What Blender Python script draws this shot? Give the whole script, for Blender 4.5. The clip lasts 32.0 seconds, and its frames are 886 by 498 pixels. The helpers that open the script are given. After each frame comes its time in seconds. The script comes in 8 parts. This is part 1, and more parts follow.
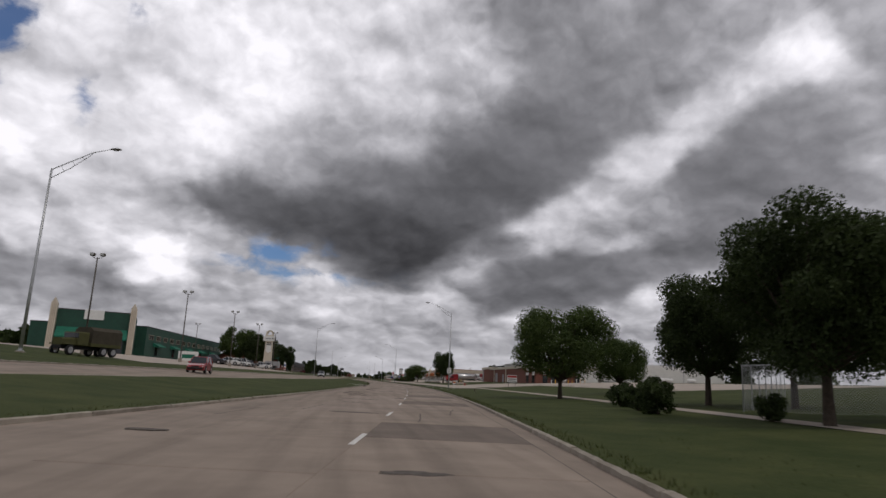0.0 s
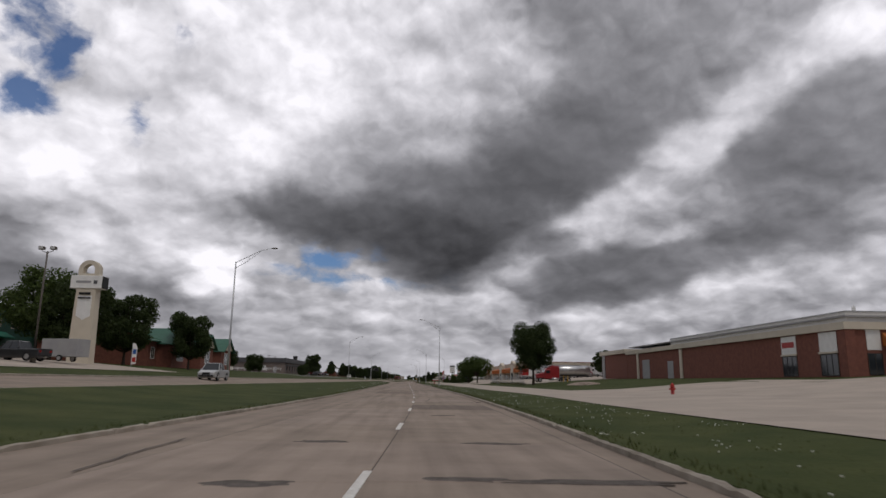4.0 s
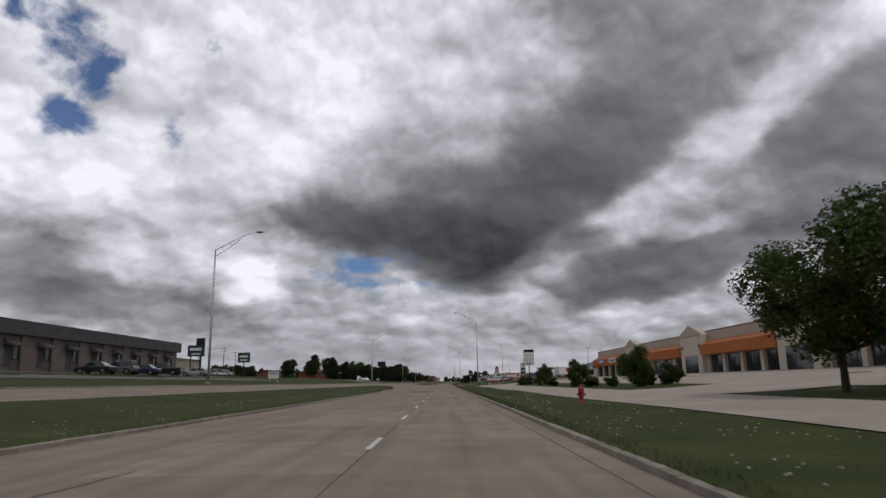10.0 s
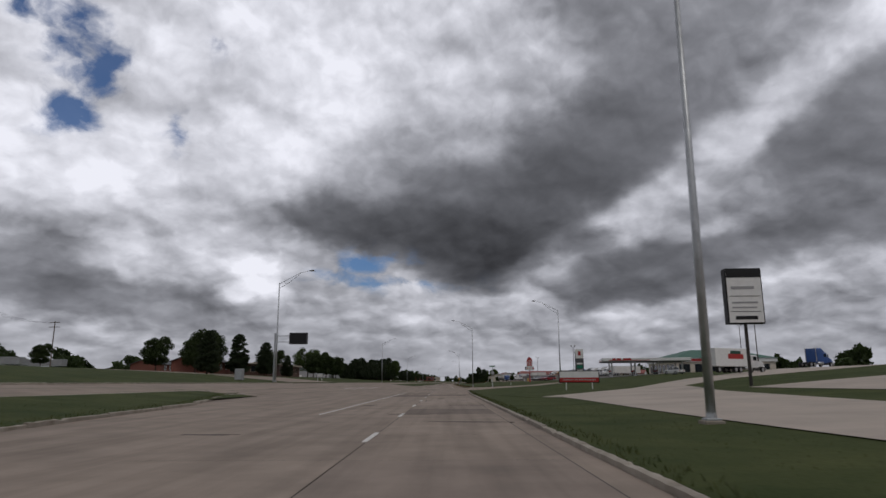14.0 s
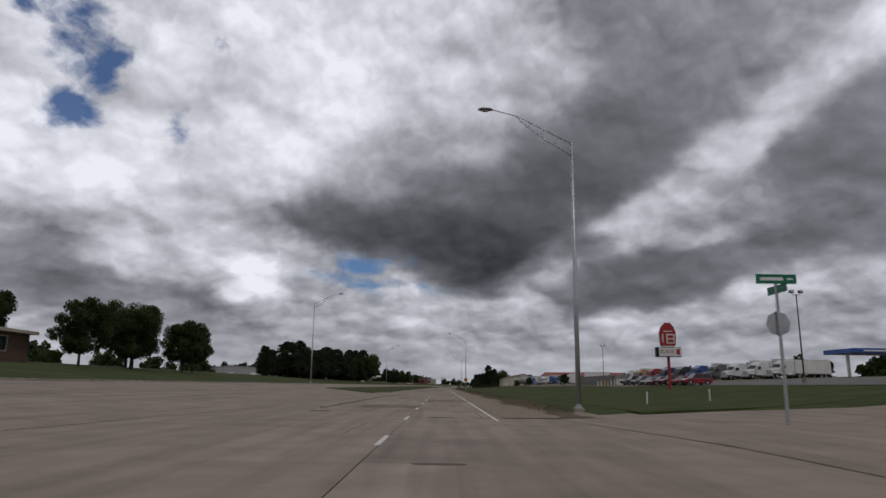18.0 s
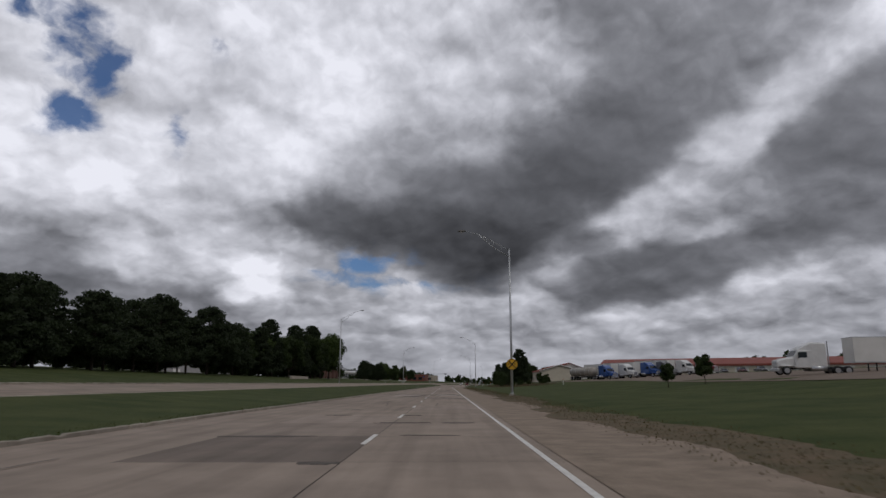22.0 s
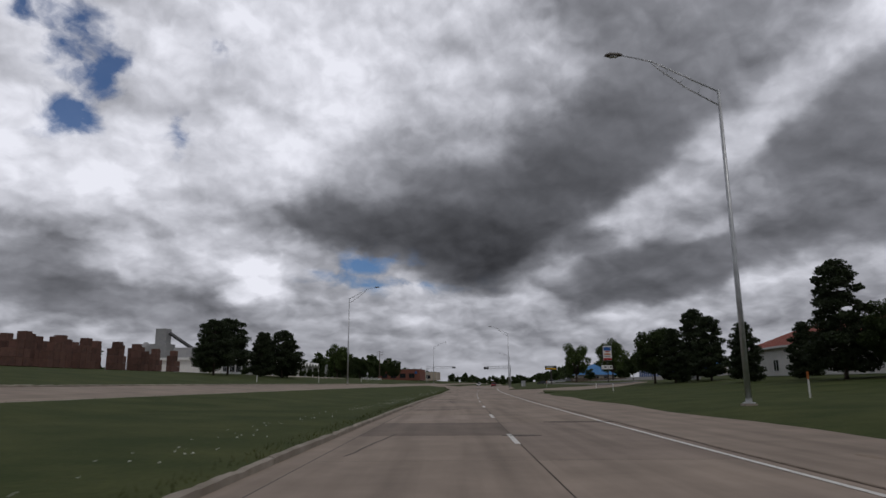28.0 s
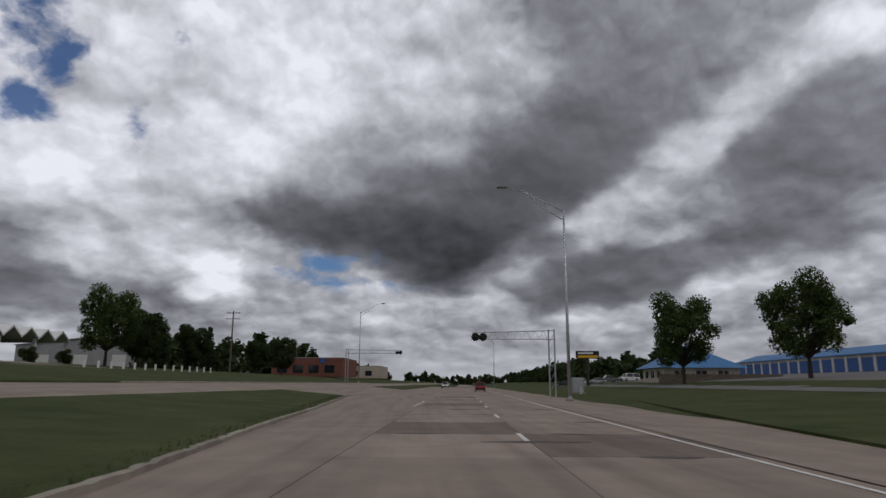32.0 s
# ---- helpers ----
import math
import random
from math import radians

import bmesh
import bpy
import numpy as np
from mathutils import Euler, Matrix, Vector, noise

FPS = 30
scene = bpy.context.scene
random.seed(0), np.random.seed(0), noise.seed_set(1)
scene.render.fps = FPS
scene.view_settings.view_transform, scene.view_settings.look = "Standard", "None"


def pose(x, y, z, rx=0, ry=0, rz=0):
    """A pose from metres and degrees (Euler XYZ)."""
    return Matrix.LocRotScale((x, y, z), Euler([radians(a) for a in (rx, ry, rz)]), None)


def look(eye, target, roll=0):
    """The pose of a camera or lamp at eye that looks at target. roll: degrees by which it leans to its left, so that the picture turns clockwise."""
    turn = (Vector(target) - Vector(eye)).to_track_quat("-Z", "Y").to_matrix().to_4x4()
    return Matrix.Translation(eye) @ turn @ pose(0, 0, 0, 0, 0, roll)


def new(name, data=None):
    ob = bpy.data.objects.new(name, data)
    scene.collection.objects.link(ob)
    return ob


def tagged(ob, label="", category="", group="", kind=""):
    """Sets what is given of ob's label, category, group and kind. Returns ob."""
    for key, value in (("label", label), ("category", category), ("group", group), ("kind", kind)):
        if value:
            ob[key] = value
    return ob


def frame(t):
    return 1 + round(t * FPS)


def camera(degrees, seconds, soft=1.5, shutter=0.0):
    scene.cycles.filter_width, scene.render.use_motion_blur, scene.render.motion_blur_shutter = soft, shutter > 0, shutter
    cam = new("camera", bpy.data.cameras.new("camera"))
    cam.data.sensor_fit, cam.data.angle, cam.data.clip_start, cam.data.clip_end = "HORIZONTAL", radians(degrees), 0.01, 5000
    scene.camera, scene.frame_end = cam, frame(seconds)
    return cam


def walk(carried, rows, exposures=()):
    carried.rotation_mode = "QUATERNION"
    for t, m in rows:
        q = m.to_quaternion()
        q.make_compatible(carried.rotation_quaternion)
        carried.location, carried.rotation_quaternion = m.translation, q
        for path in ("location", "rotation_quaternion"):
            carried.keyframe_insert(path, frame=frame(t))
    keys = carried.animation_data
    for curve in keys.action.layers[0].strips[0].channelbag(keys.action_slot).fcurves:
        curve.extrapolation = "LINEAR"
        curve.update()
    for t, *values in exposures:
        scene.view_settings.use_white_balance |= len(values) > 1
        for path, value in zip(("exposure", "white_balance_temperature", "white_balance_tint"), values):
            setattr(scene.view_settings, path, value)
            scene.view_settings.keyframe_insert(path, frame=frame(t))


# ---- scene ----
cam = camera(68.48, 32.0, shutter=0.1)
PATH = [
    (0.0, look((-12.649, -21.064, 1.439), (-6.463, 27.533, 11.443), 2.71)),
    (0.5, look((-10.732, -3.443, 1.439), (-4.861, 45.204, 11.390), 2.16)),
    (1.0, look((-8.884, 14.185, 1.439), (-3.378, 62.885, 11.342), 1.67)),
    (1.5, look((-7.203, 31.835, 1.439), (-2.219, 80.598, 11.304), 1.27)),
    (2.0, look((-5.657, 49.490, 1.439), (-1.239, 98.312, 11.282), 0.98)),
    (2.5, look((-4.244, 67.140, 1.439), (-0.348, 116.007, 11.280), 0.83)),
    (3.0, look((-2.969, 84.787, 1.439), (0.427, 133.688, 11.296), 0.76)),
    (3.5, look((-1.837, 102.427, 1.439), (1.084, 151.352, 11.327), 0.75)),
    (5.5, look((1.169, 172.980, 1.439), (2.389, 221.937, 11.527), 0.78)),
    (6.0, look((1.516, 190.600, 1.439), (2.063, 239.560, 11.572), 0.67)),
    (6.5, look((1.681, 208.122, 1.439), (1.566, 257.076, 11.611), 0.46)),
    (7.0, look((1.725, 225.643, 1.439), (1.022, 274.588, 11.635), 0.25)),
    (7.5, look((1.683, 243.244, 1.439), (0.524, 292.181, 11.625), 0.16)),
    (8.0, look((1.617, 260.908, 1.439), (0.229, 309.845, 11.603), 0.06)),
    (8.5, look((1.615, 278.655, 1.439), (0.416, 327.599, 11.590), -0.13)),
    (9.0, look((1.635, 296.469, 1.439), (0.813, 345.424, 11.571), -0.36)),
    (9.5, look((1.658, 314.345, 1.439), (1.246, 363.316, 11.524), -0.63)),
    (10.0, look((1.700, 332.275, 1.439), (1.701, 381.255, 11.485), -0.82)),
    (10.5, look((1.777, 350.251, 1.439), (2.118, 399.230, 11.488), -0.79)),
    (11.0, look((1.868, 368.267, 1.439), (2.460, 417.237, 11.519), -0.67)),
    (11.5, look((1.957, 386.312, 1.439), (2.673, 435.266, 11.589), -0.53)),
    (12.0, look((2.029, 404.391, 1.439), (2.742, 453.332, 11.650), -0.39)),
    (12.5, look((2.055, 422.511, 1.439), (2.598, 471.455, 11.648), -0.32)),
    (13.0, look((2.054, 440.653, 1.439), (2.349, 489.605, 11.614), -0.28)),
    (13.5, look((2.032, 458.787, 1.439), (2.055, 507.755, 11.549), -0.27)),
    (14.0, look((1.998, 476.942, 1.439), (1.796, 525.921, 11.488), -0.23)),
    (14.5, look((1.970, 495.135, 1.439), (1.723, 544.117, 11.476), -0.10)),
    (16.5, look((1.724, 568.243, 1.439), (1.405, 617.192, 11.630), 0.65)),
    (17.0, look((1.646, 586.606, 1.439), (1.360, 635.546, 11.677), 0.79)),
    (17.5, look((1.572, 605.032, 1.439), (1.352, 653.965, 11.712), 0.86)),
    (18.0, look((1.536, 623.457, 1.439), (1.429, 672.388, 11.721), 0.84)),
    (18.5, look((1.581, 641.827, 1.439), (1.698, 690.767, 11.676), 0.62)),
    (19.0, look((1.673, 660.140, 1.439), (1.995, 709.091, 11.626), 0.36)),
    (19.5, look((1.803, 678.350, 1.439), (2.194, 727.302, 11.617), 0.16)),
    (20.0, look((1.929, 696.544, 1.439), (2.289, 745.495, 11.621), 0.01)),
    (20.5, look((2.002, 714.791, 1.439), (2.188, 763.741, 11.628), -0.04)),
    (21.0, look((2.035, 733.092, 1.439), (2.017, 782.044, 11.625), -0.05)),
    (21.5, look((2.039, 751.494, 1.439), (1.911, 800.453, 11.586), -0.06)),
    (22.0, look((1.973, 769.932, 1.439), (1.746, 818.899, 11.545), -0.09)),
    (22.5, look((1.783, 788.361, 1.439), (1.411, 837.329, 11.534), -0.18)),
    (23.0, look((1.523, 806.767, 1.439), (0.990, 855.734, 11.536), -0.31)),
    (23.5, look((1.237, 825.127, 1.439), (0.529, 874.090, 11.544), -0.48)),
    (24.0, look((0.909, 843.430, 1.439), (0.025, 892.388, 11.554), -0.64)),
    (24.5, look((0.531, 861.641, 1.439), (-0.532, 910.594, 11.563), -0.74)),
    (25.0, look((0.134, 879.821, 1.439), (-1.072, 928.770, 11.565), -0.78)),
    (25.5, look((-0.258, 898.027, 1.439), (-1.536, 946.977, 11.554), -0.76)),
    (27.5, look((-1.329, 971.014, 1.439), (-1.986, 1019.977, 11.547), -0.46)),
    (28.0, look((-1.355, 989.300, 1.439), (-1.648, 1038.263, 11.565), -0.39)),
    (28.5, look((-1.203, 1007.552, 1.439), (-0.989, 1056.513, 11.580), -0.27)),
    (29.0, look((-0.909, 1025.781, 1.439), (-0.213, 1074.734, 11.593), -0.13)),
    (29.5, look((-0.496, 1043.971, 1.439), (0.435, 1092.918, 11.603), 0.01)),
    (30.0, look((0.054, 1062.162, 1.439), (1.193, 1111.105, 11.604), 0.12)),
    (30.5, look((0.754, 1080.398, 1.439), (2.268, 1129.335, 11.581), 0.16)),
    (31.0, look((1.594, 1098.652, 1.439), (3.505, 1147.580, 11.558), 0.17)),
    (31.5, look((2.602, 1116.916, 1.439), (4.831, 1165.831, 11.556), 0.20)),
    (32.0, look((3.677, 1135.184, 1.439), (6.205, 1184.084, 11.560), 0.23)),
]
# the picture darkens as the car leaves the brighter stretch
walk(cam, PATH, exposures=[(0.0, 0.07, 6700, 12), (8.5, 0.05, 6700, 12), (11.0, -0.08, 6450, 11), (32.0, -0.18, 6420, 11)])

# ---- world and sun ----
# cloud masses: azimuth, elevation, half width, half height, tilt (degrees), brightness
DARK_CLOUDS = [
    (2.7, 11.8, 5.6, 2.2, 0, 0.27),
    (-3.9, 13.5, 5.6, 1.9, -12, 0.34),
    (-11.0, 13.5, 3.9, 1.5, -5, 0.42),
    (7.9, 16.6, 4.6, 2.9, 25, 0.34),
    (14.0, 19.6, 4.9, 2.8, 30, 0.37),
    (19.1, 23.3, 5.2, 2.9, 30, 0.43),
    (15.5, 28.3, 4.3, 4.0, 20, 0.51),
    (24.1, 26.6, 5.0, 3.4, 20, 0.53),
    (30.0, 27.5, 3.3, 2.0, 30, 0.62),
    (0.1, 17.2, 4.1, 2.0, 0, 0.42),
    (16.3, 8.2, 5.1, 1.3, 8, 0.37),
    (23.2, 10.2, 4.7, 1.4, 12, 0.42),
    (29.8, 10.3, 3.5, 1.5, 15, 0.45),
    (11.7, 11.5, 2.4, 1.2, 20, 0.42),
    (32.1, 17.3, 4.2, 2.1, 10, 0.43),
    (35.4, 19.6, 1.8, 2.8, 0, 0.50),
]
MIDDLE_CLOUDS = [
    (30.9, 14.1, 3.1, 1.3, 15, 0.52),
    (5.5, 29.0, 4.6, 3.8, 0, 0.74),
    (4.4, 22.5, 3.2, 2.9, 15, 0.74),
    (-2.0, 23.5, 3.2, 2.9, 0, 0.74),
    (9.7, 25.6, 2.6, 2.8, 0, 0.68),
    (-1.0, 30.5, 3.8, 2.7, 0, 0.78),
    (-4.0, 20.1, 3.6, 1.9, 0, 0.61),
    (-6.6, 17.1, 3.6, 1.7, 0, 0.60),
    (-8.9, 10.9, 3.0, 0.7, -15, 0.65),
    (24.0, 14.5, 3.5, 1.6, 10, 0.68),
    (9.2, 10.2, 2.7, 1.1, 10, 0.68),
    (-18.4, 23.3, 2.9, 2.3, 0, 0.81),
    (28.7, 7.7, 4.7, 1.1, 12, 0.74),
    (20.2, 5.0, 6.1, 1.2, 5, 0.72),
    (7.1, 5.3, 4.4, 2.0, 0, 0.72),
    (29.6, 5.1, 5.3, 1.3, 0, 0.65),
]
BRIGHT_CLOUDS = [
    (-8.4, 27.5, 5.3, 4.1, 0, 0.89),
    (-15.8, 29.0, 5.5, 3.0, 0, 0.83),
    (-23.0, 27.9, 4.1, 3.4, 0, 0.85),
    (-13.3, 20.6, 4.5, 2.8, 20, 0.95),
    (-16.5, 16.5, 2.8, 1.9, 0, 0.85),
    (-22.0, 16.0, 3.5, 2.7, 0, 0.83),
    (-27.6, 16.6, 3.7, 2.2, 0, 0.89),
    (-33.0, 15.4, 2.9, 2.5, 0, 0.87),
    (-34.4, 20.9, 2.0, 2.8, 0, 0.92),
    (-35.7, 25.4, 1.4, 2.3, 0, 0.87),
    (16.2, 14.5, 2.9, 1.4, 30, 0.89),
    (22.5, 17.9, 4.0, 1.5, 38, 0.74),
    (28.1, 21.9, 3.3, 1.1, 40, 0.83),
    (33.3, 24.6, 2.7, 1.6, 35, 0.81),
    (36.3, 26.6, 2.2, 1.5, 0, 0.87),
]
LOW_CLOUDS = [
    (-32.4, 9.9, 2.9, 1.0, -10, 0.55),
    (-30.6, 7.6, 4.1, 1.2, -12, 0.43),
    (-23.7, 5.8, 4.6, 1.1, -8, 0.50),
    (-29.5, 11.6, 3.1, 0.9, 0, 0.72),
    (-22.8, 10.4, 4.3, 1.6, 0, 0.78),
    (-16.9, 8.2, 2.3, 1.2, -5, 0.97),
    (-13.8, 11.4, 2.9, 1.0, -10, 0.72),
    (-16.7, 5.1, 5.0, 1.2, 0, 0.63),
    (-6.8, 7.2, 5.4, 2.0, 0, 0.68),
    (-0.8, 5.8, 4.0, 2.0, 0, 0.70),
    (-28.4, 3.8, 5.7, 0.8, 0, 0.68),
]
# blue gaps: the same, with their depth last
BLUE_GAPS = [
    (-32.2, 26.8, 2.2, 2.9, 10, 1.00),
    (-30.5, 24.5, 2.0, 2.3, 0, 0.95),
    (-31.7, 20.7, 2.0, 1.9, 15, 0.85),
    (-35.2, 27.0, 1.1, 0.9, 0, 0.70),
    (-23.7, 20.4, 1.2, 1.6, 0, 0.80),
    (-6.9, 10.3, 3.0, 0.8, 0, 0.95),
    (-4.4, 8.8, 5.0, 0.9, 0, 0.50),
    (-9.3, 9.1, 3.4, 0.7, 0, 0.45),
    (-21.6, 28.0, 1.1, 1.1, 0, 0.40),
]
world = bpy.data.worlds.new("world")
scene.world = world
world.use_nodes = True
WN = world.node_tree.nodes
WL = world.node_tree.links
WN.clear()


def wnode(kind, **props):
    n = WN.new(kind)
    for key, value in props.items():
        if key == "operation":
            n.operation = value
        elif key == "vector_type":
            n.vector_type = value
        elif key == "blend_type":
            n.blend_type = value
        elif key == "data_type":
            n.data_type = value
        elif key == "interpolation_type":
            n.interpolation_type = value
    return n


def wmath(op, a, b=0.0, c=0.0):
    n = wnode("ShaderNodeMath", operation=op)
    for i, v in enumerate((a, b, c)):
        if isinstance(v, (int, float)):
            n.inputs[i].default_value = v
        else:
            WL.new(v, n.inputs[i])
    return n.outputs[0]


def wvec(op, a, b=None):
    n = wnode("ShaderNodeVectorMath", operation=op)
    WL.new(a, n.inputs[0])
    if b is not None:
        if isinstance(b, tuple):
            n.inputs[1].default_value = b
        else:
            WL.new(b, n.inputs[1])
    return n.outputs["Value"] if op == "LENGTH" else n.outputs[0]


def wnoise(vec, scale, detail, rough, seed=0.0):
    n = wnode("ShaderNodeTexNoise")
    n.noise_dimensions = "4D"
    n.inputs["Scale"].default_value = scale
    n.inputs["Detail"].default_value = detail
    n.inputs["Roughness"].default_value = rough
    n.inputs["W"].default_value = seed
    WL.new(vec, n.inputs["Vector"])
    return n


def build_world():
    coord = wnode("ShaderNodeTexCoord").outputs["Generated"]
    sep = wnode("ShaderNodeSeparateXYZ")
    WL.new(coord, sep.inputs[0])
    x, y, z = sep.outputs
    az = wmath("MULTIPLY", wmath("ARCTAN2", x, y), 57.2958)
    el = wmath("MULTIPLY", wmath("ARCSINE", z), 57.2958)
    pos = wnode("ShaderNodeCombineXYZ")
    WL.new(az, pos.inputs[0])
    WL.new(el, pos.inputs[1])
    # heaped clouds: coarse masses overhead, flatter and finer ones towards the horizon
    el_low = wmath("LOGARITHM", wmath("ADD", wmath("MAXIMUM", el, 0.0), 8.0), 2.71828)
    grain = wnode("ShaderNodeCombineXYZ")
    WL.new(wmath("MULTIPLY", az, 0.056), grain.inputs[0])
    WL.new(wmath("MULTIPLY_ADD", el, 0.042, el_low), grain.inputs[1])
    low = wnode("ShaderNodeMapRange", interpolation_type="SMOOTHSTEP")
    low.inputs["From Min"].default_value = 20.0
    low.inputs["From Max"].default_value = 6.0
    WL.new(el, low.inputs["Value"])
    low = low.outputs[0]
    half = (0.5, 0.5, 0.5)
    warp_a = wvec("SUBTRACT", wnoise(grain.outputs[0], 1.6, 4.0, 0.5, 1.3).outputs["Color"], half)
    warp_b = wvec("SUBTRACT", wnoise(grain.outputs[0], 5.0, 5.0, 0.5, 5.9).outputs["Color"], half)
    curl = wvec("ADD", grain.outputs[0], wvec("MULTIPLY", warp_b, (0.16, 0.14, 0.0)))
    above = wvec("ADD", curl, (0.025, 0.06, 0.0))

    def heaps(vec, scale):
        n = wnode("ShaderNodeTexVoronoi")
        n.feature = "SMOOTH_F1"
        n.normalize = True
        n.inputs["Scale"].default_value = scale
        n.inputs["Detail"].default_value = 3.0
        n.inputs["Roughness"].default_value = 0.42
        n.inputs["Lacunarity"].default_value = 2.2
        n.inputs["Smoothness"].default_value = 0.35
        WL.new(vec, n.inputs["Vector"])
        return n.outputs["Distance"]

    big = wnoise(curl, 1.7, 6.0, 0.5, 3.1)
    fine = wnoise(curl, 5.0, 8.0, 0.55, 7.7)
    tiny = wnoise(curl, 12.0, 7.0, 0.6, 4.4)
    heap, heap_above = heaps(curl, 2.0), heaps(above, 2.0)
    warped = wvec("ADD", pos.outputs[0], wvec("MULTIPLY", warp_a, (7.0, 5.0, 0.0)))
    warped = wvec("ADD", warped, wvec("MULTIPLY", warp_b, (3.2, 2.6, 0.0)))

    def mass(row):
        a, e, w, h, tilt, value = row
        m = wnode("ShaderNodeMapping", vector_type="TEXTURE")
        m.inputs["Location"].default_value = (a, e, 0)
        m.inputs["Rotation"].default_value = (0, 0, radians(tilt))
        m.inputs["Scale"].default_value = (w, h, 1)
        WL.new(warped, m.inputs["Vector"])
        far = wvec("LENGTH", m.outputs[0])
        return wmath("EXPONENT", wmath("MULTIPLY", wmath("MULTIPLY", far, far), -0.9)), value

    # each mass has its own brightness; between them they blend, and the rest of the sky is even
    weight, total = wmath("ADD", 0.0, 0.03), wmath("ADD", 0.0, 0.03 * SKY_TONE)
    for row in DARK_CLOUDS + MIDDLE_CLOUDS + BRIGHT_CLOUDS + LOW_CLOUDS:
        g, value = mass(row)
        weight = wmath("ADD", weight, g)
        total = wmath("MULTIPLY_ADD", g, value, total)
    tone = wmath("DIVIDE", total, weight)
    # bright heaps are crisp, dark undersides smooth
    crisp = wnode("ShaderNodeMapRange", interpolation_type="SMOOTHSTEP")
    crisp.inputs["From Min"].default_value = 0.36
    crisp.inputs["From Max"].default_value = 0.70
    crisp.inputs["To Min"].default_value = 0.36
    crisp.inputs["To Max"].default_value = 1.0
    WL.new(tone, crisp.inputs["Value"])
    # tops catch the light, undersides fall into shade
    lit = wmath("MULTIPLY", wmath("SUBTRACT", heap_above, heap), wmath("MULTIPLY_ADD", low, 0.6, 0.95))
    relief = wmath("MULTIPLY_ADD", wmath("SUBTRACT", 0.3, heap), 0.42, lit)
    relief = wmath("MULTIPLY_ADD", wmath("SUBTRACT", big.outputs["Fac"], 0.5), 0.35, relief)
    relief = wmath("MULTIPLY_ADD", wmath("SUBTRACT", fine.outputs["Fac"], 0.5), wmath("MULTIPLY_ADD", low, 0.22, 0.2), relief)
    relief = wmath("MULTIPLY_ADD", wmath("SUBTRACT", tiny.outputs["Fac"], 0.5), 0.16, relief)
    tone = wmath("MULTIPLY_ADD", relief, crisp.outputs[0], tone)
    gap = None
    for row in BLUE_GAPS:
        g, value = mass(row)
        g = wmath("MULTIPLY", g, value)
        gap = g if gap is None else wmath("MAXIMUM", gap, g)
    ragged_edge = wmath("MULTIPLY_ADD", wmath("SUBTRACT", 0.5, fine.outputs["Fac"]), 2.8, gap)
    ragged_edge = wmath("MULTIPLY_ADD", wmath("SUBTRACT", 0.5, big.outputs["Fac"]), 0.9, ragged_edge)
    ragged_edge = wmath("MULTIPLY_ADD", wmath("SUBTRACT", 0.5, tiny.outputs["Fac"]), 0.6, ragged_edge)
    opening = wnode("ShaderNodeMapRange", interpolation_type="SMOOTHSTEP")
    opening.inputs["From Min"].default_value = 0.05
    opening.inputs["From Max"].default_value = 1.0
    WL.new(ragged_edge, opening.inputs["Value"])
    gap = wmath("MULTIPLY", opening.outputs[0], wmath("MINIMUM", wmath("MULTIPLY", gap, 3.0), 1.0))
    # pale haze low over the land
    haze = wnode("ShaderNodeMapRange", interpolation_type="SMOOTHSTEP")
    haze.inputs["From Min"].default_value = 0.085
    haze.inputs["From Max"].default_value = 0.0
    WL.new(z, haze.inputs["Value"])
    tone = wmath("MAXIMUM", wmath("MINIMUM", tone, 0.97), 0.2)
    tone = wmath("ADD", tone, wmath("MULTIPLY", wmath("SUBTRACT", 0.70, tone), wmath("MULTIPLY", haze.outputs[0], 0.6)))
    lum = wmath("POWER", tone, 2.2)
    ramp = wnode("ShaderNodeMix", data_type="RGBA")
    WL.new(tone, ramp.inputs["Factor"])
    ramp.inputs["A"].default_value = (0.955, 0.99, 1.12, 1)
    ramp.inputs["B"].default_value = (0.985, 0.995, 1.07, 1)
    cloud = wnode("ShaderNodeMix", data_type="RGBA", blend_type="MULTIPLY")
    cloud.inputs["Factor"].default_value = 1.0
    WL.new(ramp.outputs["Result"], cloud.inputs["A"])
    WL.new(lum, cloud.inputs["B"])
    sky = wnode("ShaderNodeTexSky")
    sky.sky_type = "NISHITA"
    sky.sun_disc = False
    sky.sun_elevation = radians(58)
    sky.sun_rotation = radians(145)
    deep = wnode("ShaderNodeMix", data_type="RGBA", blend_type="MULTIPLY")
    deep.inputs["Factor"].default_value = 1.0
    WL.new(sky.outputs[0], deep.inputs["A"])
    deep.inputs["B"].default_value = (SKY_BLUE * 0.62, SKY_BLUE * 0.86, SKY_BLUE * 1.2, 1)
    both = wnode("ShaderNodeMix", data_type="RGBA")
    WL.new(wmath("MINIMUM", gap, 0.95), both.inputs["Factor"])
    WL.new(cloud.outputs["Result"], both.inputs["A"])
    WL.new(deep.outputs["Result"], both.inputs["B"])
    bg = wnode("ShaderNodeBackground")
    bg.inputs["Strength"].default_value = 1.0
    WL.new(both.outputs["Result"], bg.inputs["Color"])
    out = wnode("ShaderNodeOutputWorld")
    WL.new(bg.outputs[0], out.inputs[0])


SKY_BLUE = 0.06
SKY_TONE = 0.62
build_world()
sun = new("sun", bpy.data.lights.new("sun", "SUN"))
sun.data.energy = 0.62
sun.data.angle = radians(4)
sun.data.color = (1.0, 0.95, 0.88)
# high sun, behind the car and to its right
sun.matrix_world = look((0.304, -0.434, 0.848), (0, 0, 0))

# ---- materials ----


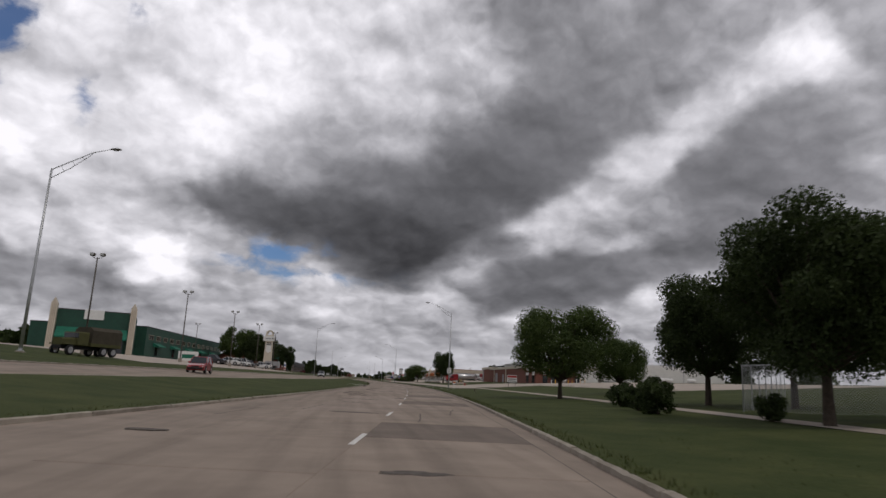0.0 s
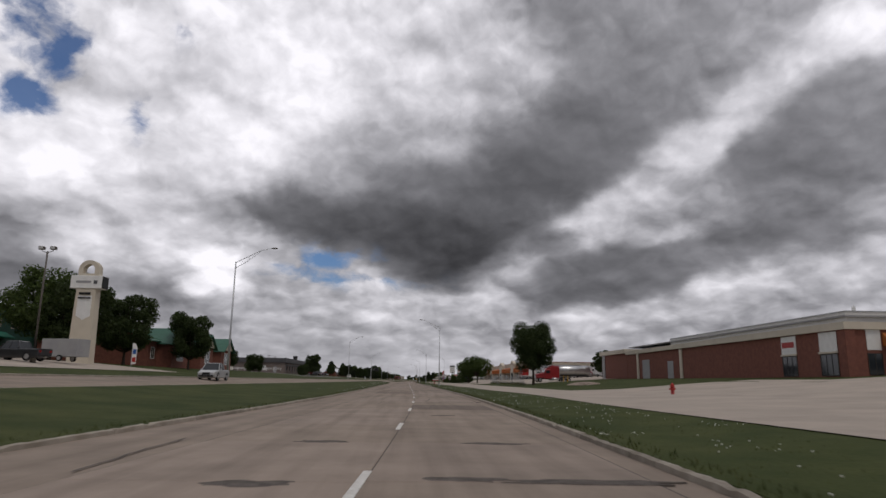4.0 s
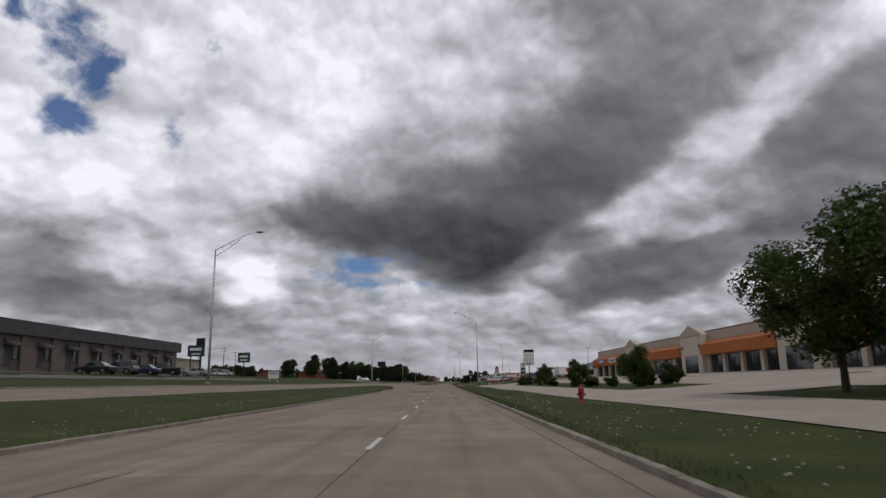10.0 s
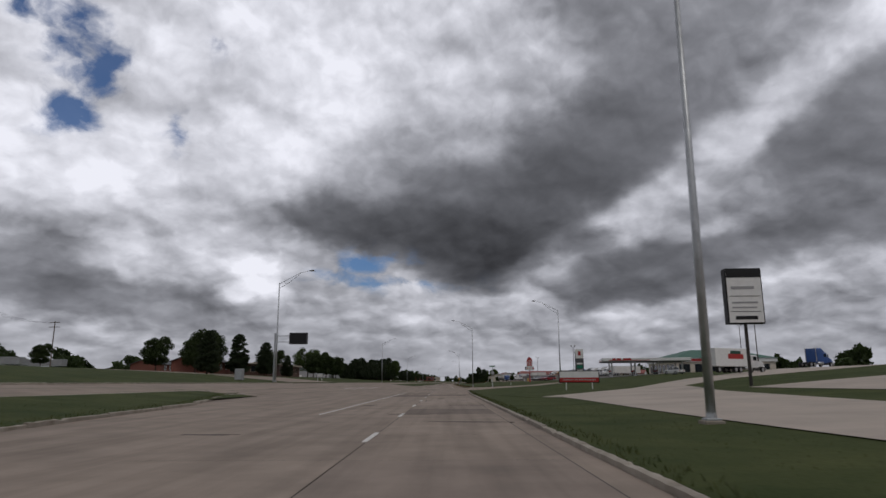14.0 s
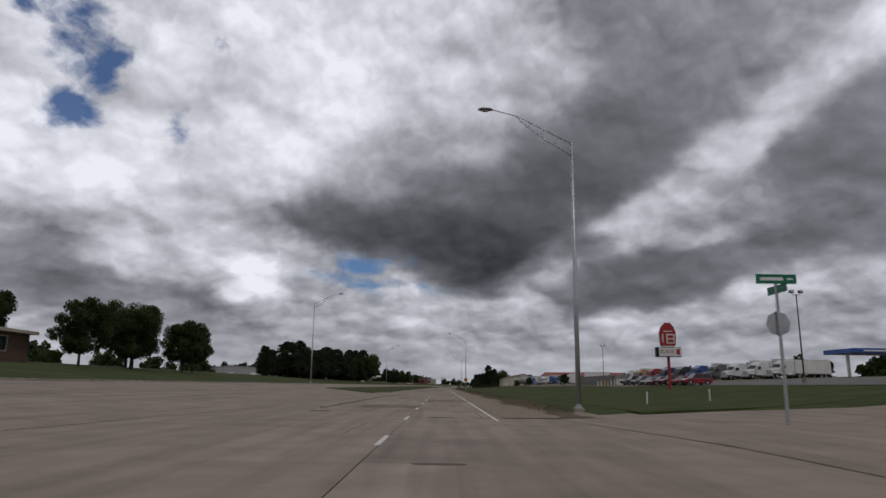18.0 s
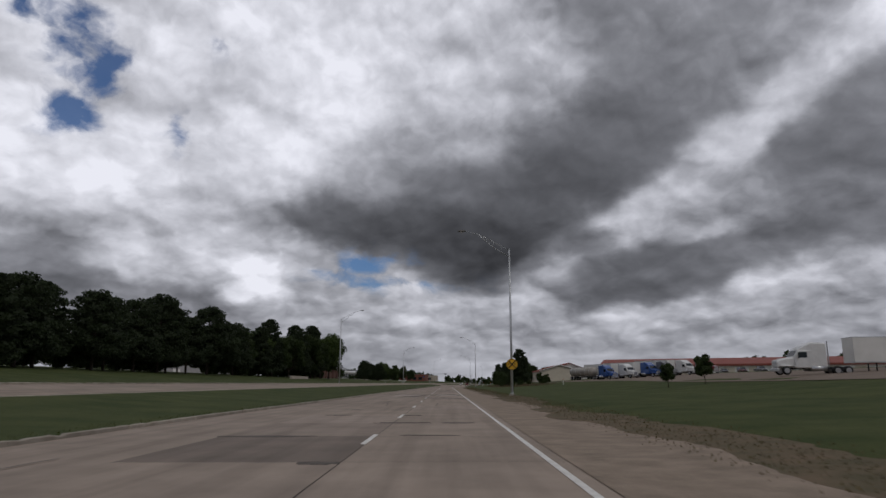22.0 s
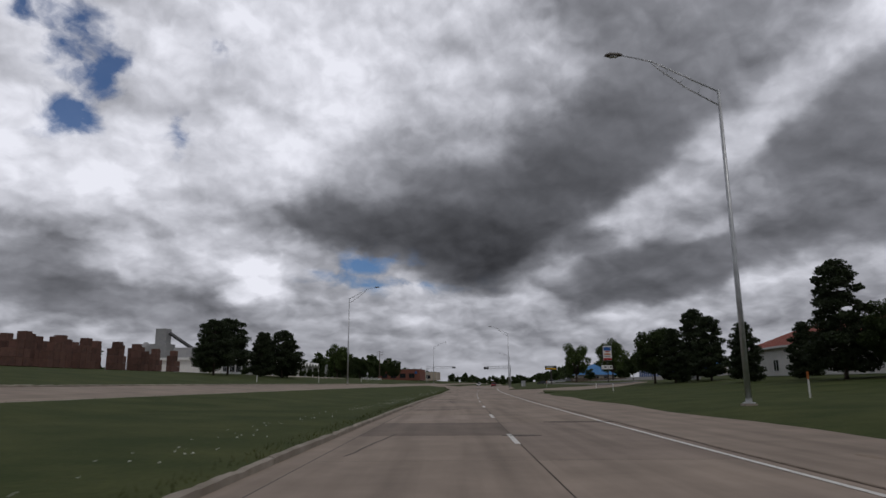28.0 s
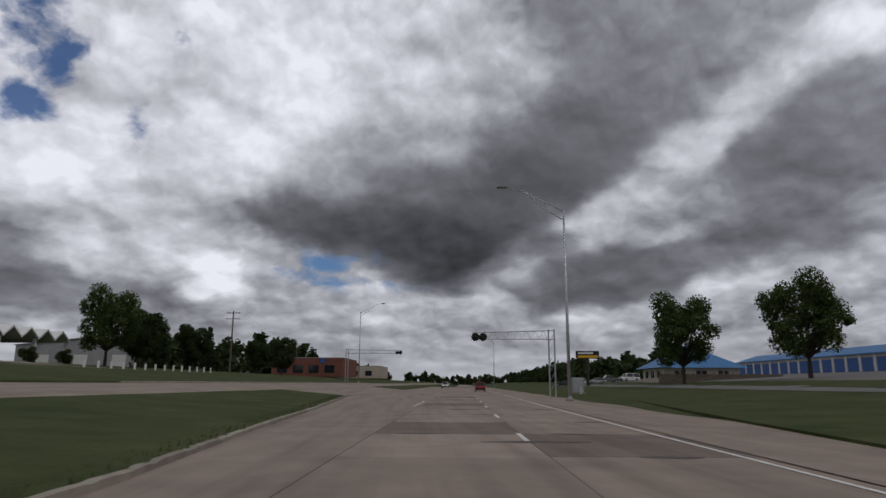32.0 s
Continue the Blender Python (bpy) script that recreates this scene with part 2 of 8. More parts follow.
def mat(name, a, b=None, rough=0.8, metal=0.0, scale=3.0, fine=40.0, bump=0.15, spread=0.0, wear=0.35, spec=0.4, coat=0.0, isle=0.0):
    """Two-scale material: colour a to b in blotches, fine grain and relief; spread varies it from object to object."""
    m = bpy.data.materials.new(name)
    m.use_nodes = True
    nt = m.node_tree
    n, l = nt.nodes, nt.links
    p = n["Principled BSDF"]
    b = b or tuple(c * 0.72 for c in a)
    geo = n.new("ShaderNodeNewGeometry")
    big = n.new("ShaderNodeTexNoise")
    big.inputs["Scale"].default_value = scale
    big.inputs["Detail"].default_value = 6
    big.inputs["Roughness"].default_value = 0.62
    small = n.new("ShaderNodeTexNoise")
    small.inputs["Scale"].default_value = fine
    small.inputs["Detail"].default_value = 4
    l.new(geo.outputs["Position"], big.inputs["Vector"])
    l.new(geo.outputs["Position"], small.inputs["Vector"])
    ramp = n.new("ShaderNodeMapRange")
    ramp.inputs["From Min"].default_value = 0.36
    ramp.inputs["From Max"].default_value = 0.68
    l.new(big.outputs["Fac"], ramp.inputs["Value"])
    mix = n.new("ShaderNodeMix")
    mix.data_type = "RGBA"
    mix.inputs["A"].default_value = (*a, 1)
    mix.inputs["B"].default_value = (*b, 1)
    l.new(ramp.outputs[0], mix.inputs["Factor"])
    hsv = n.new("ShaderNodeHueSaturation")
    l.new(mix.outputs["Result"], hsv.inputs["Color"])
    val = n.new("ShaderNodeMath")
    val.operation = "MULTIPLY_ADD"
    l.new(small.outputs["Fac"], val.inputs[0])
    val.inputs[1].default_value = wear
    val.inputs[2].default_value = 1.0 - wear / 2
    last = val.outputs[0]
    if spread or isle:
        src = n.new("ShaderNodeObjectInfo").outputs["Random"] if spread else geo.outputs["Random Per Island"]
        add = n.new("ShaderNodeMath")
        add.operation = "MULTIPLY_ADD"
        l.new(src, add.inputs[0])
        add.inputs[1].default_value = spread or isle
        l.new(last, add.inputs[2])
        off = n.new("ShaderNodeMath")
        off.operation = "SUBTRACT"
        l.new(add.outputs[0], off.inputs[0])
        off.inputs[1].default_value = (spread or isle) / 2
        last = off.outputs[0]
    l.new(last, hsv.inputs["Value"])
    l.new(hsv.outputs[0], p.inputs["Base Color"])
    p.inputs["Roughness"].default_value = rough
    p.inputs["Metallic"].default_value = metal
    p.inputs["Specular IOR Level"].default_value = spec
    p.inputs["Coat Weight"].default_value = coat
    if bump:
        bm_ = n.new("ShaderNodeBump")
        bm_.inputs["Strength"].default_value = bump
        bm_.inputs["Distance"].default_value = 0.02
        l.new(small.outputs["Fac"], bm_.inputs["Height"])
        l.new(bm_.outputs[0], p.inputs["Normal"])
    return m


def slab_mat(name, per_object):
    """Road concrete: pale slabs, a share of them replaced in darker grey, tyre-worn tracks, stains and a fine grain."""
    m = mat(name, (0.36, 0.292, 0.238), (0.272, 0.222, 0.182), rough=0.9, scale=0.5, fine=55, bump=0.1, wear=0.22, spec=0.25)
    nt = m.node_tree
    n, l = nt.nodes, nt.links
    p = n["Principled BSDF"]
    base = p.inputs["Base Color"].links[0].from_socket
    if per_object:
        rnd = n.new("ShaderNodeObjectInfo").outputs["Random"]
    else:
        rnd = n.new("ShaderNodeNewGeometry").outputs["Random Per Island"]
    ramp = n.new("ShaderNodeValToRGB")
    ramp.color_ramp.interpolation = "CONSTANT"
    e = ramp.color_ramp.elements
    e[0].position, e[0].color = 0.0, (1, 1, 1, 1)
    e[1].position, e[1].color = 0.35, (0.93, 0.93, 0.93, 1)
    for pos_, v in ((0.6, 1.06), (0.76, 0.86), (0.86, 0.62), (0.93, 1.0)):
        k = e.new(pos_)
        k.color = (v, v, v * 1.02, 1)
    l.new(rnd, ramp.inputs[0])
    mul = n.new("ShaderNodeMix")
    mul.data_type, mul.blend_type = "RGBA", "MULTIPLY"
    mul.inputs["Factor"].default_value = 1.0
    l.new(base, mul.inputs["A"])
    l.new(ramp.outputs[0], mul.inputs["B"])
    # streaks along the road
    geo = n.new("ShaderNodeNewGeometry")
    mp = n.new("ShaderNodeMapping")
    mp.inputs["Scale"].default_value = (1.6, 0.07, 1)
    l.new(geo.outputs["Position"], mp.inputs["Vector"])
    st = n.new("ShaderNodeTexNoise")
    st.inputs["Scale"].default_value = 1.0
    st.inputs["Detail"].default_value = 5
    l.new(mp.outputs[0], st.inputs["Vector"])
    sr = n.new("ShaderNodeMapRange")
    sr.inputs["From Min"].default_value = 0.42
    sr.inputs["From Max"].default_value = 0.72
    sr.inputs["To Min"].default_value = 1.0
    sr.inputs["To Max"].default_value = 0.74
    l.new(st.outputs["Fac"], sr.inputs["Value"])
    mul2 = n.new("ShaderNodeMix")
    mul2.data_type, mul2.blend_type = "RGBA", "MULTIPLY"
    mul2.inputs["Factor"].default_value = 1.0
    l.new(mul.outputs["Result"], mul2.inputs["A"])
    l.new(sr.outputs[0], mul2.inputs["B"])
    l.new(mul2.outputs["Result"], p.inputs["Base Color"])
    return m


def leaf_mat(name, a, b):
    m = mat(name, a, b, rough=0.6, scale=0.9, fine=9, bump=0, isle=0.55, wear=0.3, spec=0.25)
    nt = m.node_tree
    n, l = nt.nodes, nt.links
    p = n["Principled BSDF"]
    tr = n.new("ShaderNodeBsdfTranslucent")
    l.new(p.inputs["Base Color"].links[0].from_socket, tr.inputs["Color"])
    mx = n.new("ShaderNodeMixShader")
    mx.inputs[0].default_value = 0.3
    l.new(p.outputs[0], mx.inputs[1])
    l.new(tr.outputs[0], mx.inputs[2])
    l.new(mx.outputs[0], n["Material Output"].inputs[0])
    return m


def glass_mat(name, tint=(0.02, 0.025, 0.03)):
    m = bpy.data.materials.new(name)
    m.use_nodes = True
    p = m.node_tree.nodes["Principled BSDF"]
    p.inputs["Base Color"].default_value = (*tint, 1)
    p.inputs["Roughness"].default_value = 0.06
    p.inputs["Specular IOR Level"].default_value = 0.7
    return m


def glow_mat(name, colour, strength):
    m = bpy.data.materials.new(name)
    m.use_nodes = True
    p = m.node_tree.nodes["Principled BSDF"]
    p.inputs["Base Color"].default_value = (*colour, 1)
    p.inputs["Emission Color"].default_value = (*colour, 1)
    p.inputs["Emission Strength"].default_value = strength
    return m


M_SLAB = slab_mat("road_concrete_slab", True)
M_CONC = slab_mat("road_concrete", False)
M_PALE = mat("pale_concrete", (0.46, 0.395, 0.335), (0.36, 0.31, 0.265), rough=0.92, scale=0.25, fine=30, bump=0.08, wear=0.2)
M_KERB = mat("kerb_concrete", (0.36, 0.32, 0.27), (0.23, 0.20, 0.16), rough=0.95, scale=1.2, fine=25, bump=0.3, spread=0.3)
M_JOINT = mat("joint_sealant", (0.105, 0.09, 0.077), rough=0.9, scale=5, fine=60)
M_PATCH = mat("asphalt_patch", (0.075, 0.062, 0.054), (0.15, 0.13, 0.115), rough=0.95, scale=4, fine=70, bump=0.4)
M_ASPH = mat("asphalt_lot", (0.13, 0.125, 0.12), (0.19, 0.18, 0.17), rough=0.95, scale=0.3, fine=40)
M_GRAVEL = mat("shoulder_gravel", (0.30, 0.235, 0.18), (0.19, 0.15, 0.112), rough=1.0, scale=1.1, fine=22, bump=0.6, wear=0.5)
M_LOT = mat("earthy_gravel_lot", (0.20, 0.155, 0.12), (0.145, 0.112, 0.088), rough=1.0, scale=0.35, fine=14, bump=0.5)
M_LINE = mat("road_paint", (0.78, 0.77, 0.74), (0.55, 0.53, 0.49), rough=0.7, scale=6, fine=60, wear=0.3)
M_WORNLINE = mat("worn_road_paint", (0.47, 0.43, 0.39), (0.29, 0.245, 0.205), rough=0.85, scale=2.2, fine=30, wear=0.35)
M_GRASS = mat("mown_grass", (0.036, 0.052, 0.013), (0.072, 0.083, 0.027), rough=0.95, scale=0.3, fine=9, bump=0.9, wear=0.75, spec=0.15)
M_BLADE = mat("grass_blades", (0.05, 0.068, 0.018), (0.09, 0.09, 0.032), rough=0.8, scale=1.0, fine=20, bump=0, isle=0.5, spec=0.2)
M_DRY = mat("dry_grass", (0.14, 0.10, 0.06), (0.075, 0.066, 0.032), rough=1.0, scale=0.9, fine=18, bump=0.8, wear=0.6)
M_DRYBLADE = mat("dry_grass_blades", (0.15, 0.115, 0.062), (0.09, 0.085, 0.036), rough=0.9, scale=1.0, fine=20, bump=0, isle=0.5, spec=0.2)
M_CLOVER = mat("clover_flower", (0.8, 0.8, 0.74), rough=0.8, bump=0)
M_STEEL = mat("galvanised_steel", (0.52, 0.54, 0.55), (0.40, 0.41, 0.42), rough=0.45, metal=0.7, scale=2.5, fine=60, bump=0.05)
M_DARKSTEEL = mat("dark_painted_steel", (0.045, 0.04, 0.035), rough=0.6, scale=4, fine=50)
M_BROWNPOLE = mat("weathered_bronze_paint", (0.12, 0.105, 0.09), rough=0.6, scale=4, fine=50)
M_BARK = mat("bark", (0.085, 0.066, 0.05), (0.045, 0.036, 0.028), rough=0.95, scale=6, fine=30, bump=0.9)
M_LEAF = leaf_mat("leaves_green", (0.082, 0.118, 0.03), (0.05, 0.08, 0.022))
M_LEAF_DARK = leaf_mat("leaves_dark", (0.05, 0.074, 0.022), (0.032, 0.05, 0.016))
M_NEEDLE = leaf_mat("needles", (0.036, 0.052, 0.021), (0.023, 0.034, 0.016))
M_BRICK = mat("red_brick_wall", (0.22, 0.085, 0.06), (0.16, 0.062, 0.047), rough=0.9, scale=2.0, fine=30, bump=0.3)
M_WHITE = mat("white_metal_panel", (0.74, 0.73, 0.70), (0.66, 0.65, 0.62), rough=0.55, scale=0.6, fine=25, wear=0.1, bump=0.05)
M_CREAM = mat("cream_panel", (0.62, 0.56, 0.46), (0.55, 0.49, 0.40), rough=0.75, scale=0.5, fine=25, wear=0.12)
M_TAN = mat("tan_stucco", (0.50, 0.43, 0.35), (0.43, 0.37, 0.30), rough=0.9, scale=0.5, fine=35, wear=0.15)
M_GREY = mat("grey_panel", (0.36, 0.36, 0.36), (0.30, 0.30, 0.31), rough=0.7, scale=0.7, fine=30, wear=0.15)
M_DGREY = mat("dark_grey_panel", (0.10, 0.10, 0.105), (0.07, 0.07, 0.075), rough=0.75, scale=0.7, fine=30)
M_DGREEN = mat("dark_green_panel", (0.018, 0.075, 0.05), (0.014, 0.055, 0.04), rough=0.6, scale=0.7, fine=30, wear=0.2)
M_GREEN = mat("green_canvas", (0.01, 0.16, 0.10), (0.01, 0.12, 0.08), rough=0.7, scale=1.5, fine=30)
M_GREENROOF = mat("green_metal_roof", (0.05, 0.15, 0.105), (0.04, 0.12, 0.085), rough=0.5, scale=0.8, fine=30)
M_REDROOF = mat("red_metal_roof", (0.26, 0.07, 0.05), (0.20, 0.055, 0.04), rough=0.6, scale=0.8, fine=25)
M_BLUEROOF = mat("blue_metal_roof", (0.05, 0.19, 0.42), (0.04, 0.15, 0.34), rough=0.5, scale=0.8, fine=25)
M_ORANGE = mat("orange_metal_awning", (0.50, 0.16, 0.035), (0.40, 0.12, 0.03), rough=0.6, scale=1.0, fine=25)
M_RED = mat("red_paint", (0.42, 0.03, 0.025), (0.33, 0.025, 0.022), rough=0.4, scale=2, fine=30, wear=0.15)
M_YELLOW = mat("yellow_paint", (0.75, 0.42, 0.02), (0.62, 0.34, 0.02), rough=0.5, scale=3, fine=40, wear=0.15)
M_BLUE = mat("blue_paint", (0.03, 0.12, 0.38), (0.025, 0.09, 0.30), rough=0.45, scale=2, fine=30, wear=0.15)
M_DEEPBLUE = mat("dark_blue_paint", (0.018, 0.04, 0.10), (0.014, 0.03, 0.08), rough=0.45, scale=2, fine=30, wear=0.15)
M_BLACK = mat("black_plastic", (0.012, 0.012, 0.013), rough=0.6, scale=4, fine=50)
M_TYRE = mat("tyre_rubber", (0.018, 0.018, 0.019), rough=0.9, scale=6, fine=60)
M_RIM = mat("alloy_rim", (0.55, 0.55, 0.56), rough=0.35, metal=0.9, scale=6, fine=60, bump=0)
M_SIGNWHITE = mat("sign_white", (0.78, 0.78, 0.76), (0.70, 0.70, 0.68), rough=0.45, scale=2, fine=40, wear=0.08, bump=0)
M_SIGNGREEN = mat("sign_green", (0.01, 0.18, 0.10), rough=0.45, scale=2, fine=40, wear=0.08, bump=0)
M_GLASS = glass_mat("window_glass")
M_WOODPOLE = mat("weathered_wood_pole", (0.17, 0.135, 0.105), (0.11, 0.09, 0.07), rough=0.95, scale=4, fine=40, bump=0.6)
M_STONE = mat("grey_block_wall", (0.27, 0.26, 0.245), (0.20, 0.19, 0.18), rough=0.95, scale=1.2, fine=20, bump=0.5, spread=0.3)
M_LAMPGLASS = mat("lamp_lens", (0.55, 0.56, 0.55), rough=0.25, scale=4, fine=40, bump=0)
M_CANVAS = mat("drab_canvas", (0.07, 0.06, 0.042), (0.05, 0.043, 0.03), rough=0.95, scale=2, fine=40, bump=0.3)
M_OLIVE = mat("olive_drab_paint", (0.085, 0.085, 0.028), (0.06, 0.06, 0.022), rough=0.8, scale=2, fine=30)
M_ALU = mat("brushed_aluminium", (0.62, 0.63, 0.64), (0.5, 0.51, 0.52), rough=0.3, metal=0.85, scale=1.5, fine=40, bump=0.04)
M_AMBER = glow_mat("signal_lens_dark", (0.05, 0.006, 0.005), 0.0)

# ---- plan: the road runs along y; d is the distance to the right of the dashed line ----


def bend(y):
    if y < -30:
        return -15.6 + (y + 30) * 0.1357
    if y < 200:
        return -2.95e-4 * (200 - y) ** 2
    if y < 960:
        return 0.0
    if y < 1180:
        return 1.84e-4 * (y - 960) ** 2
    return 8.906 + (y - 1180) * 0.081


def yaw_at(y):
    return -math.atan((bend(y + 1) - bend(y - 1)) / 2)


LIE_D = (-400, -100, -65, -42, -25, -10, 7, 23, 36, 75, 120, 400)
LIE_Z = (5.0, 5.0, 4.2, 3.0, 1.4, 0.0, 0.0, 0.6, 1.7, 4.0, 5.0, 5.0)


def lie(d):
    """Height of the land beside the road: it falls gently to the road from both sides."""
    return float(np.interp(d, LIE_D, LIE_Z))


def spot(d, y, dz=0.0, turn=0.0):
    """Pose on the land at d, y; turn in degrees from the road's direction."""
    return Matrix.Translation((bend(y) + d, y, lie(d) + dz)) @ Matrix.Rotation(yaw_at(y) + radians(turn), 4, "Z")


class Geo:
    """Collects faces for one mesh."""

    def __init__(self):
        self.v, self.f = [], []

    def add(self, verts, faces):
        k = len(self.v)
        self.v += [tuple(p) for p in verts]
        self.f += [tuple(i + k for i in q) for q in faces]
        return self

    def box(self, x0, x1, y0, y1, z0, z1, bev=0.0, m=None):
        c = ((x0 + x1) / 2, (y0 + y1) / 2, (z0 + z1) / 2)
        h = (abs(x1 - x0) / 2, abs(y1 - y0) / 2, abs(z1 - z0) / 2)
        if bev <= 0:
            vs = [(c[0] + sx * h[0], c[1] + sy * h[1], c[2] + sz * h[2]) for sz in (-1, 1) for sy in (-1, 1) for sx in (-1, 1)]
            fs = [(0, 2, 3, 1), (4, 5, 7, 6), (0, 1, 5, 4), (2, 6, 7, 3), (0, 4, 6, 2), (1, 3, 7, 5)]
        else:
            b = min(bev, min(h) * 0.9)
            vs, fs, ix = [], [], {}
            for sx in (-1, 1):
                for sy in (-1, 1):
                    for sz in (-1, 1):
                        for ax in range(3):
                            o = [h[0] - b, h[1] - b, h[2] - b]
                            o[ax] = h[ax]
                            ix[(sx, sy, sz, ax)] = len(vs)
                            vs.append((c[0] + sx * o[0], c[1] + sy * o[1], c[2] + sz * o[2]))
            for s in (-1, 1):
                a = [ix[(s, -1, -1, 0)], ix[(s, 1, -1, 0)], ix[(s, 1, 1, 0)], ix[(s, -1, 1, 0)]]
                fs.append(tuple(a if s > 0 else a[::-1]))
                a = [ix[(-1, s, -1, 1)], ix[(1, s, -1, 1)], ix[(1, s, 1, 1)], ix[(-1, s, 1, 1)]]
                fs.append(tuple(a[::-1] if s > 0 else a))
                a = [ix[(-1, -1, s, 2)], ix[(1, -1, s, 2)], ix[(1, 1, s, 2)], ix[(-1, 1, s, 2)]]
                fs.append(tuple(a if s > 0 else a[::-1]))
            for s in (-1, 1):
                for t in (-1, 1):
                    q = [ix[(s, t, -1, 0)], ix[(s, t, -1, 1)], ix[(s, t, 1, 1)], ix[(s, t, 1, 0)]]
                    fs.append(tuple(q if s * t > 0 else q[::-1]))
                    q = [ix[(s, -1, t, 0)], ix[(s, -1, t, 2)], ix[(s, 1, t, 2)], ix[(s, 1, t, 0)]]
                    fs.append(tuple(q[::-1] if s * t > 0 else q))
                    q = [ix[(-1, s, t, 1)], ix[(-1, s, t, 2)], ix[(1, s, t, 2)], ix[(1, s, t, 1)]]
                    fs.append(tuple(q if s * t > 0 else q[::-1]))
            for sx in (-1, 1):
                for sy in (-1, 1):
                    for sz in (-1, 1):
                        q = [ix[(sx, sy, sz, 0)], ix[(sx, sy, sz, 1)], ix[(sx, sy, sz, 2)]]
                        fs.append(tuple(q if sx * sy * sz > 0 else q[::-1]))
        if m is not None:
            vs = [tuple(m @ Vector(p)) for p in vs]
        return self.add(vs, fs)

    def tube(self, pts, radii, n=8):
        pts = [Vector(p) for p in pts]
        if isinstance(radii, (int, float)):
            radii = [radii] * len(pts)
        k = len(self.v)
        for i, p in enumerate(pts):
            t = (pts[min(i + 1, len(pts) - 1)] - pts[max(i - 1, 0)]).normalized()
            u = t.cross(Vector((0.13, 0.97, 0.2)) if abs(t.y) < 0.9 else Vector((1, 0, 0.1))).normalized()
            w = t.cross(u)
            for j in range(n):
                a = 2 * math.pi * j / n
                self.v.append(tuple(p + (u * math.cos(a) + w * math.sin(a)) * radii[i]))
        for i in range(len(pts) - 1):
            for j in range(n):
                a, b = k + i * n + j, k + i * n + (j + 1) % n
                self.f.append((a, b, b + n, a + n))
        self.f.append(tuple(k + j for j in range(n))[::-1])
        self.f.append(tuple(k + (len(pts) - 1) * n + j for j in range(n)))
        return self

    def prism(self, poly, a, b, axis="x"):
        """poly: points of the two other axes, in order; a to b along the axis."""
        n = len(poly)
        vs = []
        for s in (a, b):
            for p, q in poly:
                vs.append((s, p, q) if axis == "x" else (p, s, q) if axis == "y" else (p, q, s))
        fs = [tuple(range(n))[::-1], tuple(range(n, 2 * n))]
        fs += [(i, (i + 1) % n, n + (i + 1) % n, n + i) for i in range(n)]
        return self.add(vs, fs)

    def loft(self, rings):
        n = len(rings[0])
        k = len(self.v)
        for r in rings:
            self.v += [tuple(p) for p in r]
        for i in range(len(rings) - 1):
            for j in range(n):
                a, b = k + i * n + j, k + i * n + (j + 1) % n
                self.f.append((a, b, b + n, a + n))
        self.f.append(tuple(k + j for j in range(n))[::-1])
        self.f.append(tuple(k + (len(rings) - 1) * n + j for j in range(n)))
        return self

    def disc(self, c, r, axis="y", depth=0.05, n=20):
        c = Vector(c)
        d = {"x": Vector((1, 0, 0)), "y": Vector((0, 1, 0)), "z": Vector((0, 0, 1))}[axis] * depth / 2
        return self.tube([c - d, c + d], r, n)

    def mesh(self, name, mt, smooth=False):
        me = bpy.data.meshes.new(name)
        me.from_pydata(self.v, [], self.f)
        me.materials.append(mt)
        bm = bmesh.new()
        bm.from_mesh(me)
        if len(self.f) < 4000:
            bmesh.ops.recalc_face_normals(bm, faces=bm.faces)
        for q in bm.faces:
            q.smooth = smooth
        bm.to_mesh(me)
        bm.free()
        return me


def part(name, geo, material, parent, label="", smooth=False, at=None):
    me = geo if isinstance(geo, bpy.types.Mesh) else geo.mesh(name, material, smooth)
    ob = new(name, me)
    ob.parent = parent
    if at is not None:
        ob.matrix_basis = at
    if label:
        tagged(ob, label)
    return ob


def thing(name, label, category, m, group=""):
    e = new(name)
    e.empty_display_size = 0.3
    e.matrix_basis = m
    return tagged(e, label, category, group)


def structure(name, geo, material, label, category="", smooth=False):
    ob = new(name, geo if isinstance(geo, bpy.types.Mesh) else geo.mesh(name, material, smooth))
    return tagged(ob, label, category or name.split("_")[0], kind="structure")


# ---- large structure ----
def left_edge(y):
    return float(np.interp(y, (-80, 40, 70, 100, 130, 210, 310, 440, 460, 488, 515, 530, 700, 736, 750, 800, 890, 985, 1080, 1112, 1145, 1157, 1200),
                           (-8.4, -8.4, -8.6, -8.0, -7.3, -7.2, -8.0, -8.9, -10.2, -10.4, -12.5, -15.2, -8.3, -10.6, -8.5, -8.5, -7.0, -5.0, -4.8, -5.7, -6.9, -8.3, -12.6)))


def right_edge(y):
    return float(np.interp(y, (-80, 560, 590, 600, 640, 660), (5.0, 5.0, 5.6, 9.0, 9.0, 6.3)))


MEDIAN_GAPS = ((533, 737), (1198, 1262))
SIDE_GAPS = ((594, 660), (1086, 1140))


def in_gap(y, gaps):
    return any(a < y < b for a, b in gaps)


def ribbon(d0, d1, y0, y1, dz, step=5.0, cols=2, thick=0.0):
    """A sheet that follows the road and the lie of the land between two offsets (numbers or functions of y)."""
    g = Geo()
    ys = np.linspace(y0, y1, max(2, int(abs(y1 - y0) / step) + 1))
    for y in ys:
        a = d0(y) if callable(d0) else d0
        b = d1(y) if callable(d1) else d1
        for j in range(cols):
            d = a + (b - a) * j / (cols - 1)
            g.v.append((bend(y) + d, y, lie(d) + dz))
    for i in range(len(ys) - 1):
        for j in range(cols - 1):
            a = i * cols + j
            g.f.append((a, a + 1, a + cols + 1, a + cols))
    return g


